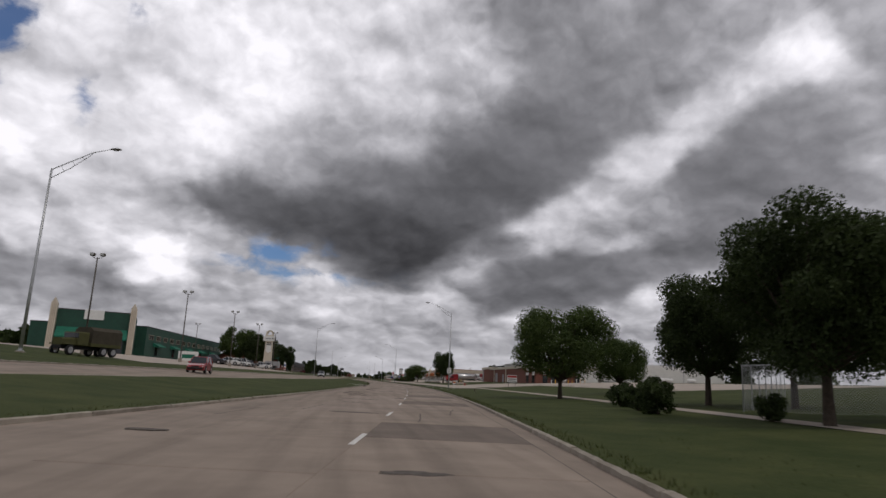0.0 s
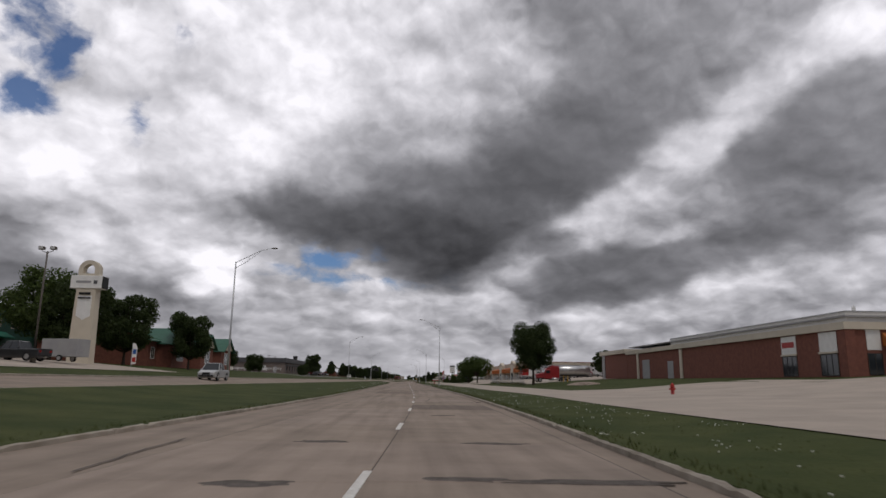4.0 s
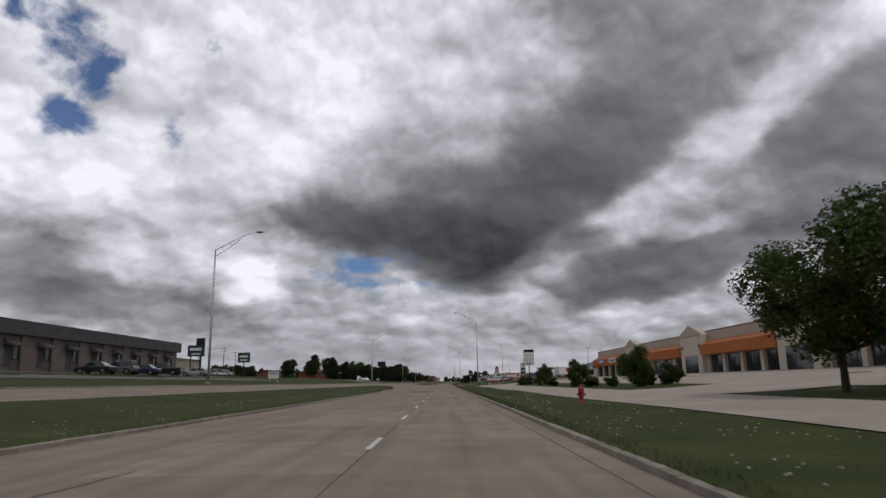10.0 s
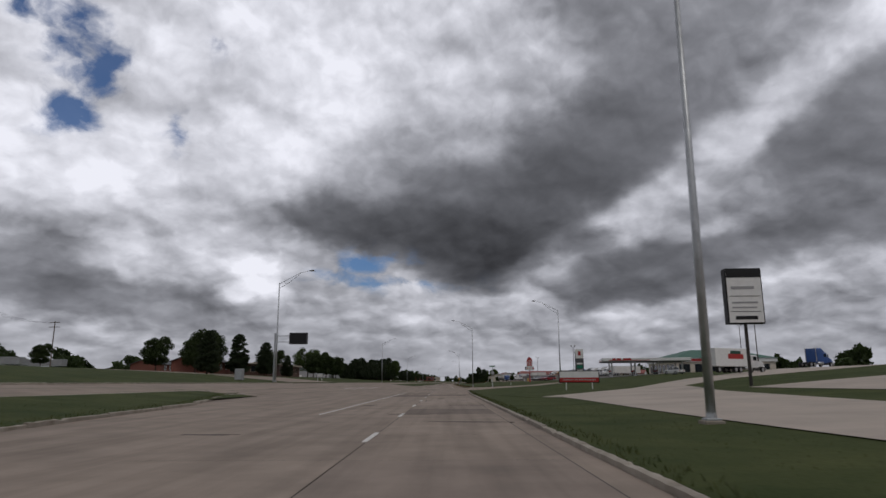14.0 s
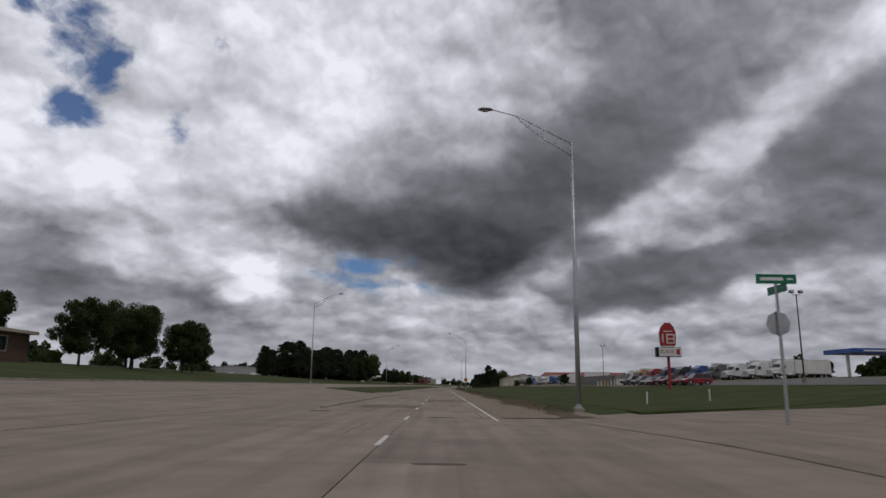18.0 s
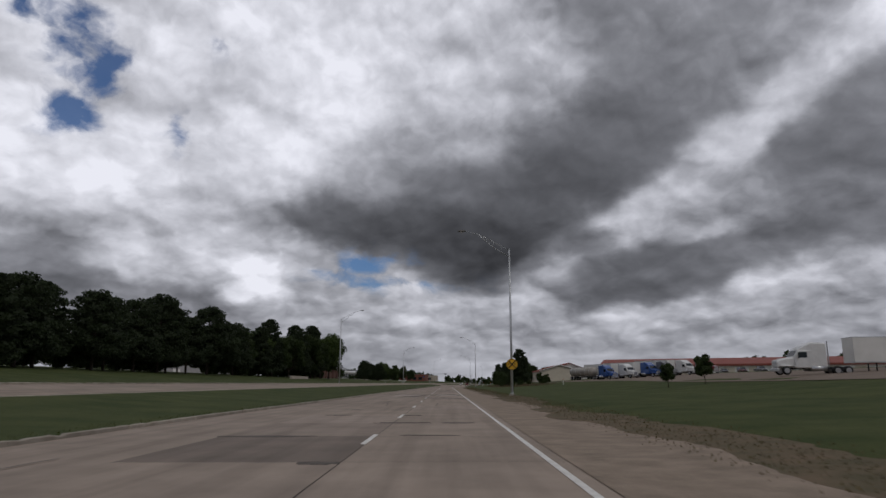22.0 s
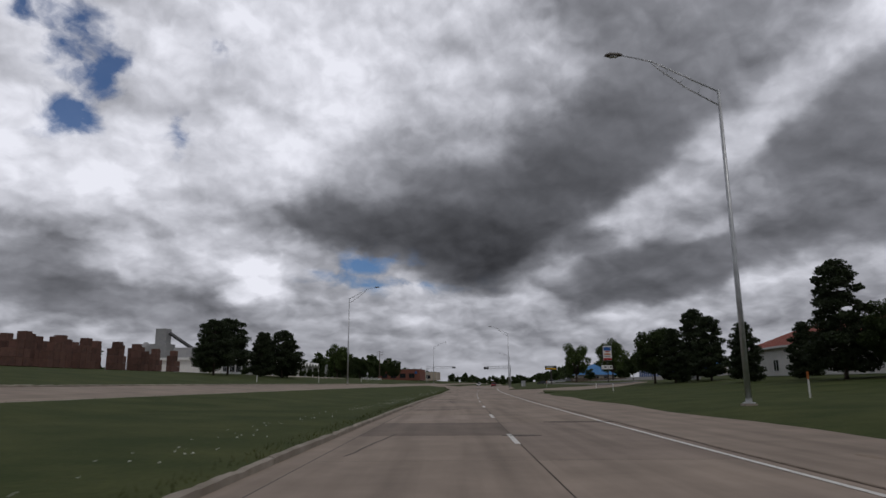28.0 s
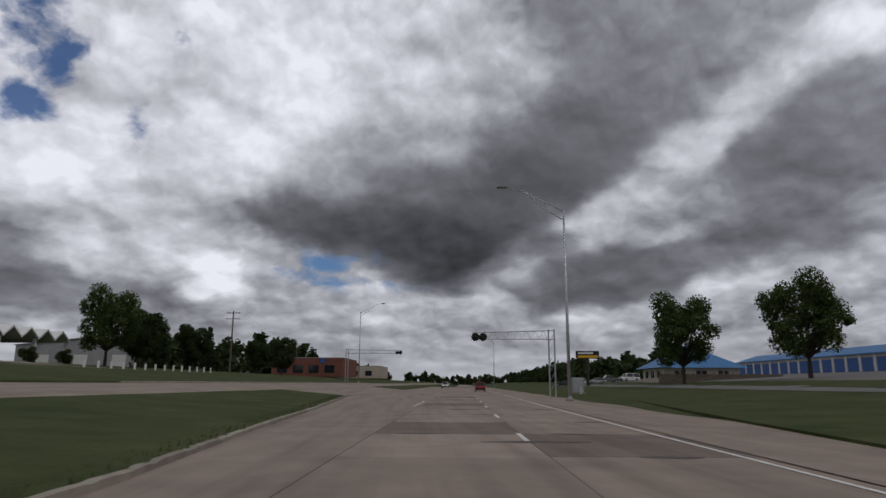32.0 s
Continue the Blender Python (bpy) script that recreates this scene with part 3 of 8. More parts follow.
def area(name, pts, dz, material, label, category):
    """A paved or grassed area with any outline, laid on the land."""
    bm = bmesh.new()
    bm.faces.new([bm.verts.new((d, y, 0)) for d, y in pts])
    ys = [p[1] for p in pts]
    cuts = [((d, 0, 0), (1, 0, 0)) for d in LIE_D] + [((0, y, 0), (0, 1, 0)) for y in np.arange(min(ys) + 5, max(ys), 8)]
    for co, no in cuts:
        bmesh.ops.bisect_plane(bm, geom=bm.verts[:] + bm.edges[:] + bm.faces[:], plane_co=co, plane_no=no)
    for v in bm.verts:
        d, y = v.co.x, v.co.y
        v.co = (bend(y) + d, y, lie(d) + dz)
    bmesh.ops.recalc_face_normals(bm, faces=bm.faces)
    # a skirt closes the edge down into the ground
    rim = bmesh.ops.extrude_edge_only(bm, edges=[q for q in bm.edges if q.is_boundary])
    for v in rim["geom"]:
        if isinstance(v, bmesh.types.BMVert):
            v.co.z -= 0.22
    me = bpy.data.meshes.new(name)
    bm.to_mesh(me)
    bm.free()
    me.materials.append(material)
    structure(name, me, material, label, category)


def build_ground():
    g = Geo()
    ys = list(np.arange(-90, 1400, 3.0)) + list(np.linspace(1410, 2000, 30)) + [2400, 3200, 4500]
    ys = [-900, -400, -200, -130] + ys
    rows = []
    for y in ys:
        el, er = left_edge(y), right_edge(y)
        low, high = -0.16, 0.10
        med = low if in_gap(y, MEDIAN_GAPS) else high
        side = low if in_gap(y, SIDE_GAPS) else high
        shoulder = -0.03 if y > 655 else side
        row = [(-3200, high), (-900, high), (-300, high), (-180, high), (-100, high), (-82, high), (-65, high), (-52, high), (-42, high), (-34, high), (-29, high),
               (-25.3, high), (-25.1, low), (-18.4, low), (-18.2, med), (-16, med), (-13.5, med), (el - 0.12, med), (el + 0.02, low), (max(el + 0.05, -9.95), low), (min(er - 0.05, 6.9), low),
               (er - 0.02, low), (er + 0.12, shoulder), (7.6, shoulder), (9, shoulder if y > 655 else side), (11.5, side), (15, side), (19, side), (23, side), (29, side), (36, high), (48, high), (60, high), (75, high), (95, high), (120, high), (200, high), (400, high), (900, high), (3200, high)]
        rows.append([(d, lie(d) + h) for d, h in row])
    n = len(rows[0])
    for y, row in zip(ys, rows):
        for d, z in row:
            g.v.append((bend(y) + d, y, z + 0.03 * noise.noise((d * 0.2, y * 0.2, 0)) * (abs(d) > 12)))
    for i in range(len(ys) - 1):
        for j in range(n - 1):
            a = i * n + j
            g.f.append((a, a + 1, a + n + 1, a + n))
    structure("ground", g, M_GRASS, "mown green grass verges and open land beside the road", "grass")


build_ground()
road = structure("road", ribbon(left_edge, right_edge, -88, 1396, -0.022, 6, 3), M_CONC, "worn pale concrete carriageway with dashed white line", "road")
far_road = structure("road_far", ribbon(-4.2, 5.0, 1396, 2600, 0.11, 30, 2), M_CONC, "concrete carriageway running on to the horizon", "road")
opposite_road = structure("road_opposite", ribbon(-25.1, -18.4, -88, 1396, 0.0, 6, 3), M_CONC, "pale concrete opposite carriageway beyond the grass median", "road")
far_opposite = structure("road_opposite_far", ribbon(-25.1, -18.4, 1396, 2600, 0.13, 30, 2), M_CONC, "opposite carriageway running on to the horizon", "road")
part("joint_bed", ribbon(-4.35, 4.35, -60, 1390, -0.014, 6, 2), M_JOINT, road, "dark sealant in the joints between slabs")
gap_south = structure("road_junction", ribbon(lambda y: -18.4, lambda y: left_edge(y), 531, 739, -0.012, 6, 4), M_CONC, "concrete paving of the wide junction", "road")
structure("road_crossing", ribbon(lambda y: -18.4, lambda y: left_edge(y), 1196, 1264, -0.012, 6, 4), M_CONC, "concrete paving of the median opening", "road")
structure("road_side", ribbon(lambda y: right_edge(y) - 0.1, 36, 592, 662, -0.006, 3, 8), M_CONC, "concrete side street joining the main road", "road")
structure("road_side_left", ribbon(-70, -25.6, 596, 640, 0.14, 3, 8), M_CONC, "concrete side street beyond the opposite carriageway", "road")
structure("road_apron", ribbon(lambda y: right_edge(y) - 0.1, 36, 1084, 1142, 0.006, 3, 8), M_CONC, "concrete drive joining the main road", "road")
structure("road_shoulder", ribbon(lambda y: 4.25, lambda y: 7.6 + 0.5 * math.sin(y * 0.21) + 0.3 * math.sin(y * 0.73), 655, 1005, 0.012, 2.5, 3), M_GRAVEL, "dusty gravel shoulder beside the edge line", "road")
structure("road_shoulder_paved", ribbon(4.3, lambda y: 8.6 + 0.25 * math.sin(y * 0.3), 985, 1390, 0.016, 4, 3), M_CONC, "paved shoulder outside the edge line", "road")
structure("dry_verge", ribbon(lambda y: 7.0 + 0.5 * math.sin(y * 0.21) + 0.3 * math.sin(y * 0.73) + 0.06 * math.sin(y * 5.1), lambda y: 9.3 + 0.8 * math.sin(y * 0.13) + 0.4 * math.sin(y * 0.6) + 0.12 * math.sin(y * 3.7), 655, 985, 0.02, 0.35, 3), M_DRY, "dried brown grass along the gravel shoulder", "grass")

# frontage road, lots and drives on the right
structure("road_frontage", ribbon(lambda y: 10.9 + 0.25 * math.sin(y * 0.11), lambda y: 18.0 + max(0, y - 490) * 0.14, 120, 531, 0.135, 4, 3), M_PALE, "pale concrete frontage road beside the grass verge", "road")
structure("drive_entry", ribbon(17.9, 40, 138, 196, 0.132, 4, 5), M_PALE, "pale concrete forecourt of the brick workshop", "pavement")
structure("drive_path", ribbon(16.1, 17.7, -30, 122, 0.132, 4, 3), M_PALE, "narrow pale concrete path behind the trees", "pavement")
structure("lot_workshop", ribbon(34, 110, 60, 182, 0.14, 6, 8), M_PALE, "wide pale concrete yard beside the workshop", "pavement")
structure("lot_truck_depot", ribbon(25.5, 110, 268, 372, 0.15, 6, 9), M_PALE, "pale concrete truck yard behind the chain fence", "pavement")
structure("lot_retail", ribbon(26, 62, 372, 530, 0.14, 6, 7), M_PALE, "pale concrete car park in front of the shops", "pavement")
structure("lot_fuel", ribbon(40, 150, 676, 742, 0.14, 6, 9), M_ASPH, "worn grey paving of the fuel stop forecourt", "pavement")
structure("lot_trucks", ribbon(lambda y: 35 + 2 * math.sin(y * 0.05), 150, 742, 985, 0.15, 6, 9), M_LOT, "grey gravelled truck parking", "pavement")
structure("drive_retail", ribbon(17.9, 26.2, 372, 392, 0.136, 4, 3), M_PALE, "concrete crossing into the shop car park", "pavement")
structure("drive_depot", ribbon(17.9, 28, 322, 352, 0.136, 4, 3), M_PALE, "concrete crossing into the truck yard", "pavement")
area("drive_fuel", [(11, 530), (10.1, 533), (30.5, 563), (60, 605), (90, 640), (120, 640), (80, 590), (40, 560), (27, 547), (23.6, 530)], 0.137, M_PALE, "concrete entrance drive to the fuel stop", "pavement")
area("island_side", [(6.2, 594), (8.4, 604), (16.2, 617), (43, 651), (60, 668), (90, 660), (90, 600), (40, 562), (24, 548), (9, 533), (5.4, 560)], 0.12, M_GRASS, "mown grass corner beside the side street", "grass")
area("sandy_corner", [(6.4, 594.6), (8.5, 604), (16.0, 616.4), (19, 619), (13.2, 609.5), (10.2, 602), (8.2, 594.6)], 0.127, M_GRAVEL, "bare sandy strip worn into the grass corner", "ground")
area("island_far", [(11.5, 657), (20, 660), (33, 668), (40, 676), (36, 690), (12, 690)], 0.12, M_GRASS, "mown grass corner before the fuel stop", "grass")
area("island_drive", [(6.4, 1136), (12, 1131), (25, 1150), (36, 1168), (40, 1190), (28, 1196), (12, 1190), (8.7, 1160)], 0.11, M_GRASS, "mown grass island beside the drive", "grass")
area("island_near", [(9.2, 1080), (10.8, 1100), (14, 1086), (34, 1118), (38, 1110), (38, 1080)], 0.11, M_GRASS, "mown grass corner before the drive", "grass")
structure("drive_store", ribbon(-110, -31, 60, 210, 0.14, 6, 8), M_PALE, "pale concrete car park of the green store", "pavement")
structure("drive_units", ribbon(-110, -33, 330, 470, 0.14, 6, 8), M_ASPH, "worn car park in front of the long unit building", "pavement")
structure("drive_plant", ribbon(-140, -40, 1150, 1215, 0.14, 6, 8), M_PALE, "concrete entrance drive of the block plant", "pavement")
structure("yard_plant", ribbon(-240, -58, 985, 1120, 0.14, 8, 8), M_PALE, "dusty storage yard of the block plant", "pavement")
structure("lot_storage", ribbon(26, 130, 1128, 1330, 0.14, 6, 8), M_ASPH, "paved yard of the storage units", "pavement")

# kerbs: one rounded block shape, laid along the edges
def worn_kerb(seed):
    """A six metre kerb block with a chipped, uneven top edge."""
    rng = random.Random(seed)
    rings = []
    chip = 0.0
    for k in range(25):
        chip = max(0.0, chip - 0.03) if rng.random() > 0.14 else rng.uniform(0.01, 0.05)
        j = [rng.gauss(0, 0.006) for _ in range(8)]
        rings.append([(x + j[a] - (chip * 0.5 if x > 0.04 and z > 0 else 0), -2.985 + 5.97 * k / 24, z + j[a + 2] - (chip if z > 0.05 else 0)) for a, (x, z) in enumerate(((-0.12, -0.2), (0.10, -0.2), (0.095, 0.05), (0.05, 0.115), (-0.03, 0.125), (-0.11, 0.10)))])
    return Geo().loft(rings).mesh("kerb", M_KERB)


kerb_meshes = [worn_kerb(s) for s in range(8)]


def lay_kerb(owner, edge, y0, y1, flip, gaps=()):
    y = y0
    rng = random.Random(int(y0) + 7)
    while y < y1:
        if not in_gap(y, gaps):
            a, b = edge(y - 3), edge(y + 3)
            xa, xb = bend(y - 3) + a, bend(y + 3) + b
            d = edge(y)
            turn = -math.atan((xb - xa) / 6)
            m = Matrix.Translation((bend(y) + d, y, lie(d) + rng.uniform(-0.02, 0.0))) @ Matrix.Rotation(turn + (math.pi if flip else 0) + radians(rng.uniform(-0.12, 0.12)), 4, "Z")
            part("kerb", rng.choice(kerb_meshes), None, owner, at=m)
        y += 6.0


lay_kerb(road, lambda y: right_edge(y) + 0.08, -57, 588, False)
lay_kerb(road, lambda y: left_edge(y) - 0.08, -57, 1198, True, MEDIAN_GAPS)
lay_kerb(road, lambda y: -5.95, 668, 740, True)
lay_kerb(opposite_road, lambda y: -18.3, -57, 1300, False, MEDIAN_GAPS)
lay_kerb(opposite_road, lambda y: -25.2, -57, 1300, True, ((596, 640), (1150, 1180)))

# kerb round the corner of the side street
corner = [(5.8, 594.0), (8.0, 604.1), (11.8, 611.2), (15.8, 617.2), (20.3, 623.0), (24.8, 628.8)]
for (d0, y0), (d1, y1) in zip(corner, corner[1:]):
    length = math.hypot(d1 - d0, y1 - y0)
    dm, ym = (d0 + d1) / 2, (y0 + y1) / 2
    m = Matrix.Translation((bend(ym) + dm, ym, lie(dm) - 0.02)) @ Matrix.Rotation(-math.atan2(d1 - d0, y1 - y0) + math.pi * 2, 4, "Z") @ Matrix.Diagonal((-1, length / 5.97, 1, 1))
    part("kerb", kerb_meshes[int(ym) % 8], None, road, at=m)

# slabs of the two lanes
slab_mesh = Geo().box(-2.142, 2.142, -3.04, 3.04, -0.05, 0.0, 0.012).mesh("slab", M_SLAB)
slab_long = Geo()
y = -50.0
count = 0
rng = random.Random(5)
while y < 1388:
    for lane in (-1, 1):
        m = spot(lane * 2.155, y, rng.uniform(-0.004, 0.003))
        if count < 300 and (y < 420 or y > 1040):
            part("slab", slab_mesh, None, road, at=m)
            count += 1
        else:
            x0, x1 = lane * 2.155 - 2.142, lane * 2.155 + 2.142
            k = len(slab_long.v)
            for d, yy in ((x0, y - 3.04), (x1, y - 3.04), (x1, y + 3.04), (x0, y + 3.04)):
                slab_long.v.append((bend(yy) + d, yy, -0.001))
            slab_long.f.append((k, k + 1, k + 2, k + 3))
    y += 6.1
tagged(part("slabs", slab_long, M_CONC, road), "worn concrete slabs of the lanes", kind="stuff")

def ragged(rx, ry, seed, n=18, thick=0.006):
    r = random.Random(seed)
    top = []
    for i in range(n):
        a = 2 * math.pi * i / n
        k = r.uniform(0.62, 1.1)
        top.append((rx * k * math.cos(a), ry * k * math.sin(a)))
    return Geo().prism(top, -0.02, thick, "z")


# broken joints at the shop entrance and on the later stretches: d, y, turn, wide
for d, y, turn, wide in ((-1.3, 313.4, 4, 1.1), (0.1, 312.1, 0, 0.7), (2.9, 311.4, -4, 2.0), (0.5, 315.7, 0, 0.6), (-4.7, 711.4, 8, 0.9), (-3.7, 720.2, 3, 1.0), (0.6, 94.3, 0, 1.1), (2.0, 59.1, 2, 1.7), (-0.2, 31.9, 5, 0.8), (-4.4, 40.6, 0, 0.9), (-3.9, 36.6, 0, 1.2), (0.2, 1152.1, 2, 1.5), (2.6, 1140, 0, 1.0), (2.8, 716, 0, 0.9), (-2.2, 1046, 0, 1.0), (2.3, 900.5, 0, 1.1), (-1.8, 896, 0, 1.2)):
    broken = ragged(wide, 0.34, int(y), 22)
    part("asphalt_patch", broken, M_PATCH, road, at=spot(d, y, 0.0, turn))

# lane line: 3 m dashes every 12.19 m
dash_mesh = Geo().box(-0.07, 0.07, -1.52, 1.52, -0.02, 0.006, 0.003).mesh("lane_dash", M_LINE)
for i in range(-4, 114):
    y = 214.9 + (i - 18) * 12.19
    if 588 < y < 640:
        continue
    part("lane_dash", dash_mesh, None, road, at=spot(-0.05, y, 0.0))
part("edge_line", ribbon(3.86, 3.99, 652, 1132, 0.006, 5, 2), M_LINE, road, "white edge line")
part("edge_line", ribbon(3.86, 3.99, 1132, 1280, 0.007, 5, 2), M_LINE, road, "white edge line")
part("turn_lane_line", ribbon(-3.95, -3.83, 508, 575, 0.006, 5, 2), M_LINE, road, "white turn lane line")
part("turn_lane_line", ribbon(-4.75, -4.63, 1178, 1240, 0.006, 5, 2), M_LINE, road, "white turn lane line")
for a in (-15.4, -13.9):
    part("turn_lane_line", ribbon(a, a + 0.14, 590, 630, 0.0, 5, 2), M_LINE, road, "white turn lane line")

# railway warning marks on the lanes: bars, crosses and letters, much worn by tyres
for yy in (838.6, 863.6):
    part("stop_bar", ribbon(-4.3, 3.85, yy, yy + 0.55, 0.006, 0.6, 2), M_WORNLINE, road, "worn white bar across both lanes")
for lane in (-2.65, 2.35):
    for s in (-1, 1):
        c = Geo()
        m = spot(lane, 851.5, 0.0) @ Matrix.Rotation(s * 0.24, 4, "Z")
        c.box(-0.24, 0.24, -6.0, 6.0, -0.02, 0.006 + 0.003 * (s > 0), m=m)
        part("cross_stroke", c, M_WORNLINE, road, "worn white painted cross")
        m = spot(lane + s * 1.15, 851.0, 0.0)
        part("painted_letter", Geo().box(-0.42, -0.27, -1.6, 1.6, -0.02, 0.006, m=m).box(-0.27, 0.3, 1.3, 1.6, -0.02, 0.006, m=m).box(-0.27, 0.3, -0.1, 0.2, -0.02, 0.006, m=m).box(0.17, 0.32, 0.2, 1.3, -0.02, 0.006, m=m).prism([tuple((m @ Vector(q))[:2]) for q in ((-0.1, -0.1, 0), (0.08, -0.1, 0), (0.42, -1.6, 0), (0.24, -1.6, 0))], -0.02, 0.006, "z"), M_WORNLINE, road, "worn white painted letter R")
# tar-filled breaks in the concrete between and beside the crosses
for d, y, turn, rx, ry in ((-0.9, 850.2, 70, 2.4, 0.3), (-1.2, 855.0, 10, 1.3, 0.5), (-1.0, 846.0, 0, 0.8, 0.7), (-2.0, 844.6, 0, 0.9, 0.5), (3.2, 852.4, 5, 0.9, 0.25), (2.6, 836.0, 3, 1.2, 0.5), (-0.5, 840.2, 2, 2.6, 0.4), (0.2, 861.0, 0, 0.8, 0.2)):
    part("asphalt_patch", ragged(rx, ry, int(y * 10), 26), M_PATCH, road, at=spot(d, y, 0.008, turn))

# dark spalls and fillings where joints have broken up
spall_meshes = [ragged(1.0, 0.28, s).mesh("asphalt_patch", M_PATCH) for s in range(5)] + [ragged(0.55, 0.3, s + 9).mesh("asphalt_patch", M_PATCH) for s in range(4)]
rng = random.Random(11)
for i in range(170):
    y = -46.95 + 6.1 * rng.randrange(0, 220)
    d = rng.choice((-5.2, -3.0, -1.6, -0.4, 0.3, 1.5, 2.4, 3.4))
    part("asphalt_patch", rng.choice(spall_meshes), None, road, at=spot(d, y + rng.uniform(-0.3, 0.3), 0.0, rng.choice((0, 180))) @ Matrix.Diagonal((rng.uniform(0.6, 1.5), rng.uniform(0.6, 1.3), 1, 1)))


def crack(seed, length):
    r = random.Random(seed)
    g = Geo()
    x, w = 0.0, 0.025
    pts = []
    for i in range(int(length / 0.35) + 1):
        pts.append((x, i * 0.35))
        x += r.uniform(-0.05, 0.05)
    for (a, b), (c, d) in zip(pts, pts[1:]):
        g.add([(a - w, b, 0.004), (a + w, b, 0.004), (c + w, d, 0.004), (c - w, d, 0.004)], [(0, 1, 2, 3)])
    return g


crack_meshes = [crack(s, 6.0).mesh("crack", M_JOINT) for s in range(4)]
for i in range(60):
    y = -40 + 6.1 * rng.randrange(0, 200)
    part("crack", rng.choice(crack_meshes), None, road, at=spot(rng.uniform(-7, 3.5), y, 0.0, rng.choice((0, 0, 90, 4, -4))))

# ---- trees and plants ----


def leaf_cloud(g, rng, blobs, count, size, flat=0.0, core=0.06):
    """Many small bent leaf clumps on the shells of some blobs."""
    areas = [b[3] * b[4] for b in blobs]
    tot = sum(areas)
    for (cx, cy, cz, r, rz), a in zip(blobs, areas):
        for _ in range(int(count * a / tot)):
            th, z = rng.uniform(0, 2 * math.pi), rng.uniform(-1, 1)
            q = math.sqrt(1 - z * z)
            k = rng.uniform(0.35, 1.0) ** 0.6 * 1.06
            n = Vector((q * math.cos(th), q * math.sin(th), z))
            p = Vector((cx + n.x * r * k, cy + n.y * r * k, cz + n.z * rz * k))
            s = size * rng.uniform(0.6, 1.35)
            if core and rng.random() < core:
                p = Vector((cx, cy, cz)).lerp(p, 0.6)
                s *= 3.2
            u = Vector((rng.gauss(0, 1), rng.gauss(0, 1), rng.gauss(0, 1 - flat))).normalized()
            w = u.cross(n + Vector((rng.gauss(0, 0.5), rng.gauss(0, 0.5), rng.gauss(0, 0.5)))).normalized()
            i = len(g.v)
            b = n * s * 0.25
            g.v += [tuple(p - u * s), tuple(p + w * s * 0.55 + b), tuple(p + u * s), tuple(p - w * s * 0.55 + b)]
            g.f.append((i, i + 1, i + 2))
            g.f.append((i, i + 2, i + 3))


def limbs(g, rng, trunk_h, r0, targets, lean=0.0):
    top = Vector((lean, 0, trunk_h))
    g.tube([(0, 0, -0.25), (0, 0, 0.15), (lean * 0.4, 0, trunk_h * 0.5), top], [r0 * 1.5, r0 * 1.1, r0 * 0.9, r0 * 0.75], 9)
    for t in targets:
        t = Vector(t)
        mid = top.lerp(t, 0.5) + Vector((rng.uniform(-0.4, 0.4), rng.uniform(-0.4, 0.4), -0.3))
        g.tube([top - Vector((0, 0, 0.3)), mid, t], [r0 * 0.5, r0 * 0.3, r0 * 0.1], 6)


def broadleaf(seed, h, w, trunk_h, count, size, r0=0.22, blobs_n=16, material=None, low=0.0, airy=False):
    rng = random.Random(seed)
    tr, lf = Geo(), Geo()
    ch = h - trunk_h * (1 - low)
    cz = h - ch / 2
    blobs = []
    for i in range(blobs_n):
        a = i * 2.4 + rng.uniform(-0.5, 0.5)
        f = (i + 0.5) / blobs_n
        z = cz + ch * 0.40 * (1 - 2 * f) + rng.uniform(-0.3, 0.3)
        spread = math.sqrt(max(0.05, 1 - ((z - cz) / (ch * 0.52)) ** 2))
        rr = w / 2 * spread * (rng.uniform(0.42, 0.72) if not airy else rng.uniform(0.5, 0.86))
        r = w * (rng.uniform(0.17, 0.27) if not airy else rng.uniform(0.10, 0.19))
        blobs.append((rr * math.cos(a), rr * math.sin(a), z, r, r * rng.uniform(0.7, 0.95)))
    blobs.append((0, 0, cz + ch * 0.08, w * 0.2, ch * 0.26))
    limbs(tr, rng, trunk_h, r0, [(b[0] * 0.8, b[1] * 0.8, b[2]) for b in blobs[:-1:2]] if not airy else [(b[0] * 0.9, b[1] * 0.9, b[2]) for b in blobs[:-1]])
    leaf_cloud(lf, rng, blobs, count, size, 0.0, 0.03 if airy else 0.06)
    return tr.mesh("trunk", M_BARK, True), lf.mesh("crown", material or M_LEAF)


def pine(seed, h, w, trunk_h, count, size, round_top=0.5):
    rng = random.Random(seed)
    tr, lf = Geo(), Geo()
    blobs = []
    tr.tube([(0, 0, -0.25), (0, 0, trunk_h), (0.15, 0.1, h * 0.92)], [0.24, 0.19, 0.05], 8)
    n = 40
    for i in range(n):
        f = (i + 0.5) / n
        z = trunk_h + (h - trunk_h) * f
        rad = w / 2 * ((1 - f) ** round_top) * (0.75 + 0.25 * min(1, f * 5)) * rng.uniform(0.45, 1.0)
        a = i * 2.4
        r = w * rng.uniform(0.13, 0.21) * (1.15 - 0.5 * f)
        blobs.append((rad * math.cos(a) * 0.85, rad * math.sin(a) * 0.85, z, r, r * 0.4))
        tr.tube([(0, 0, z - 0.3), (rad * math.cos(a) * 0.8, rad * math.sin(a) * 0.8, z)], [0.06, 0.02], 5)
    leaf_cloud(lf, rng, blobs, count, size, 0.0, 0.02)
    return tr.mesh("trunk", M_BARK, True), lf.mesh("crown", M_NEEDLE)


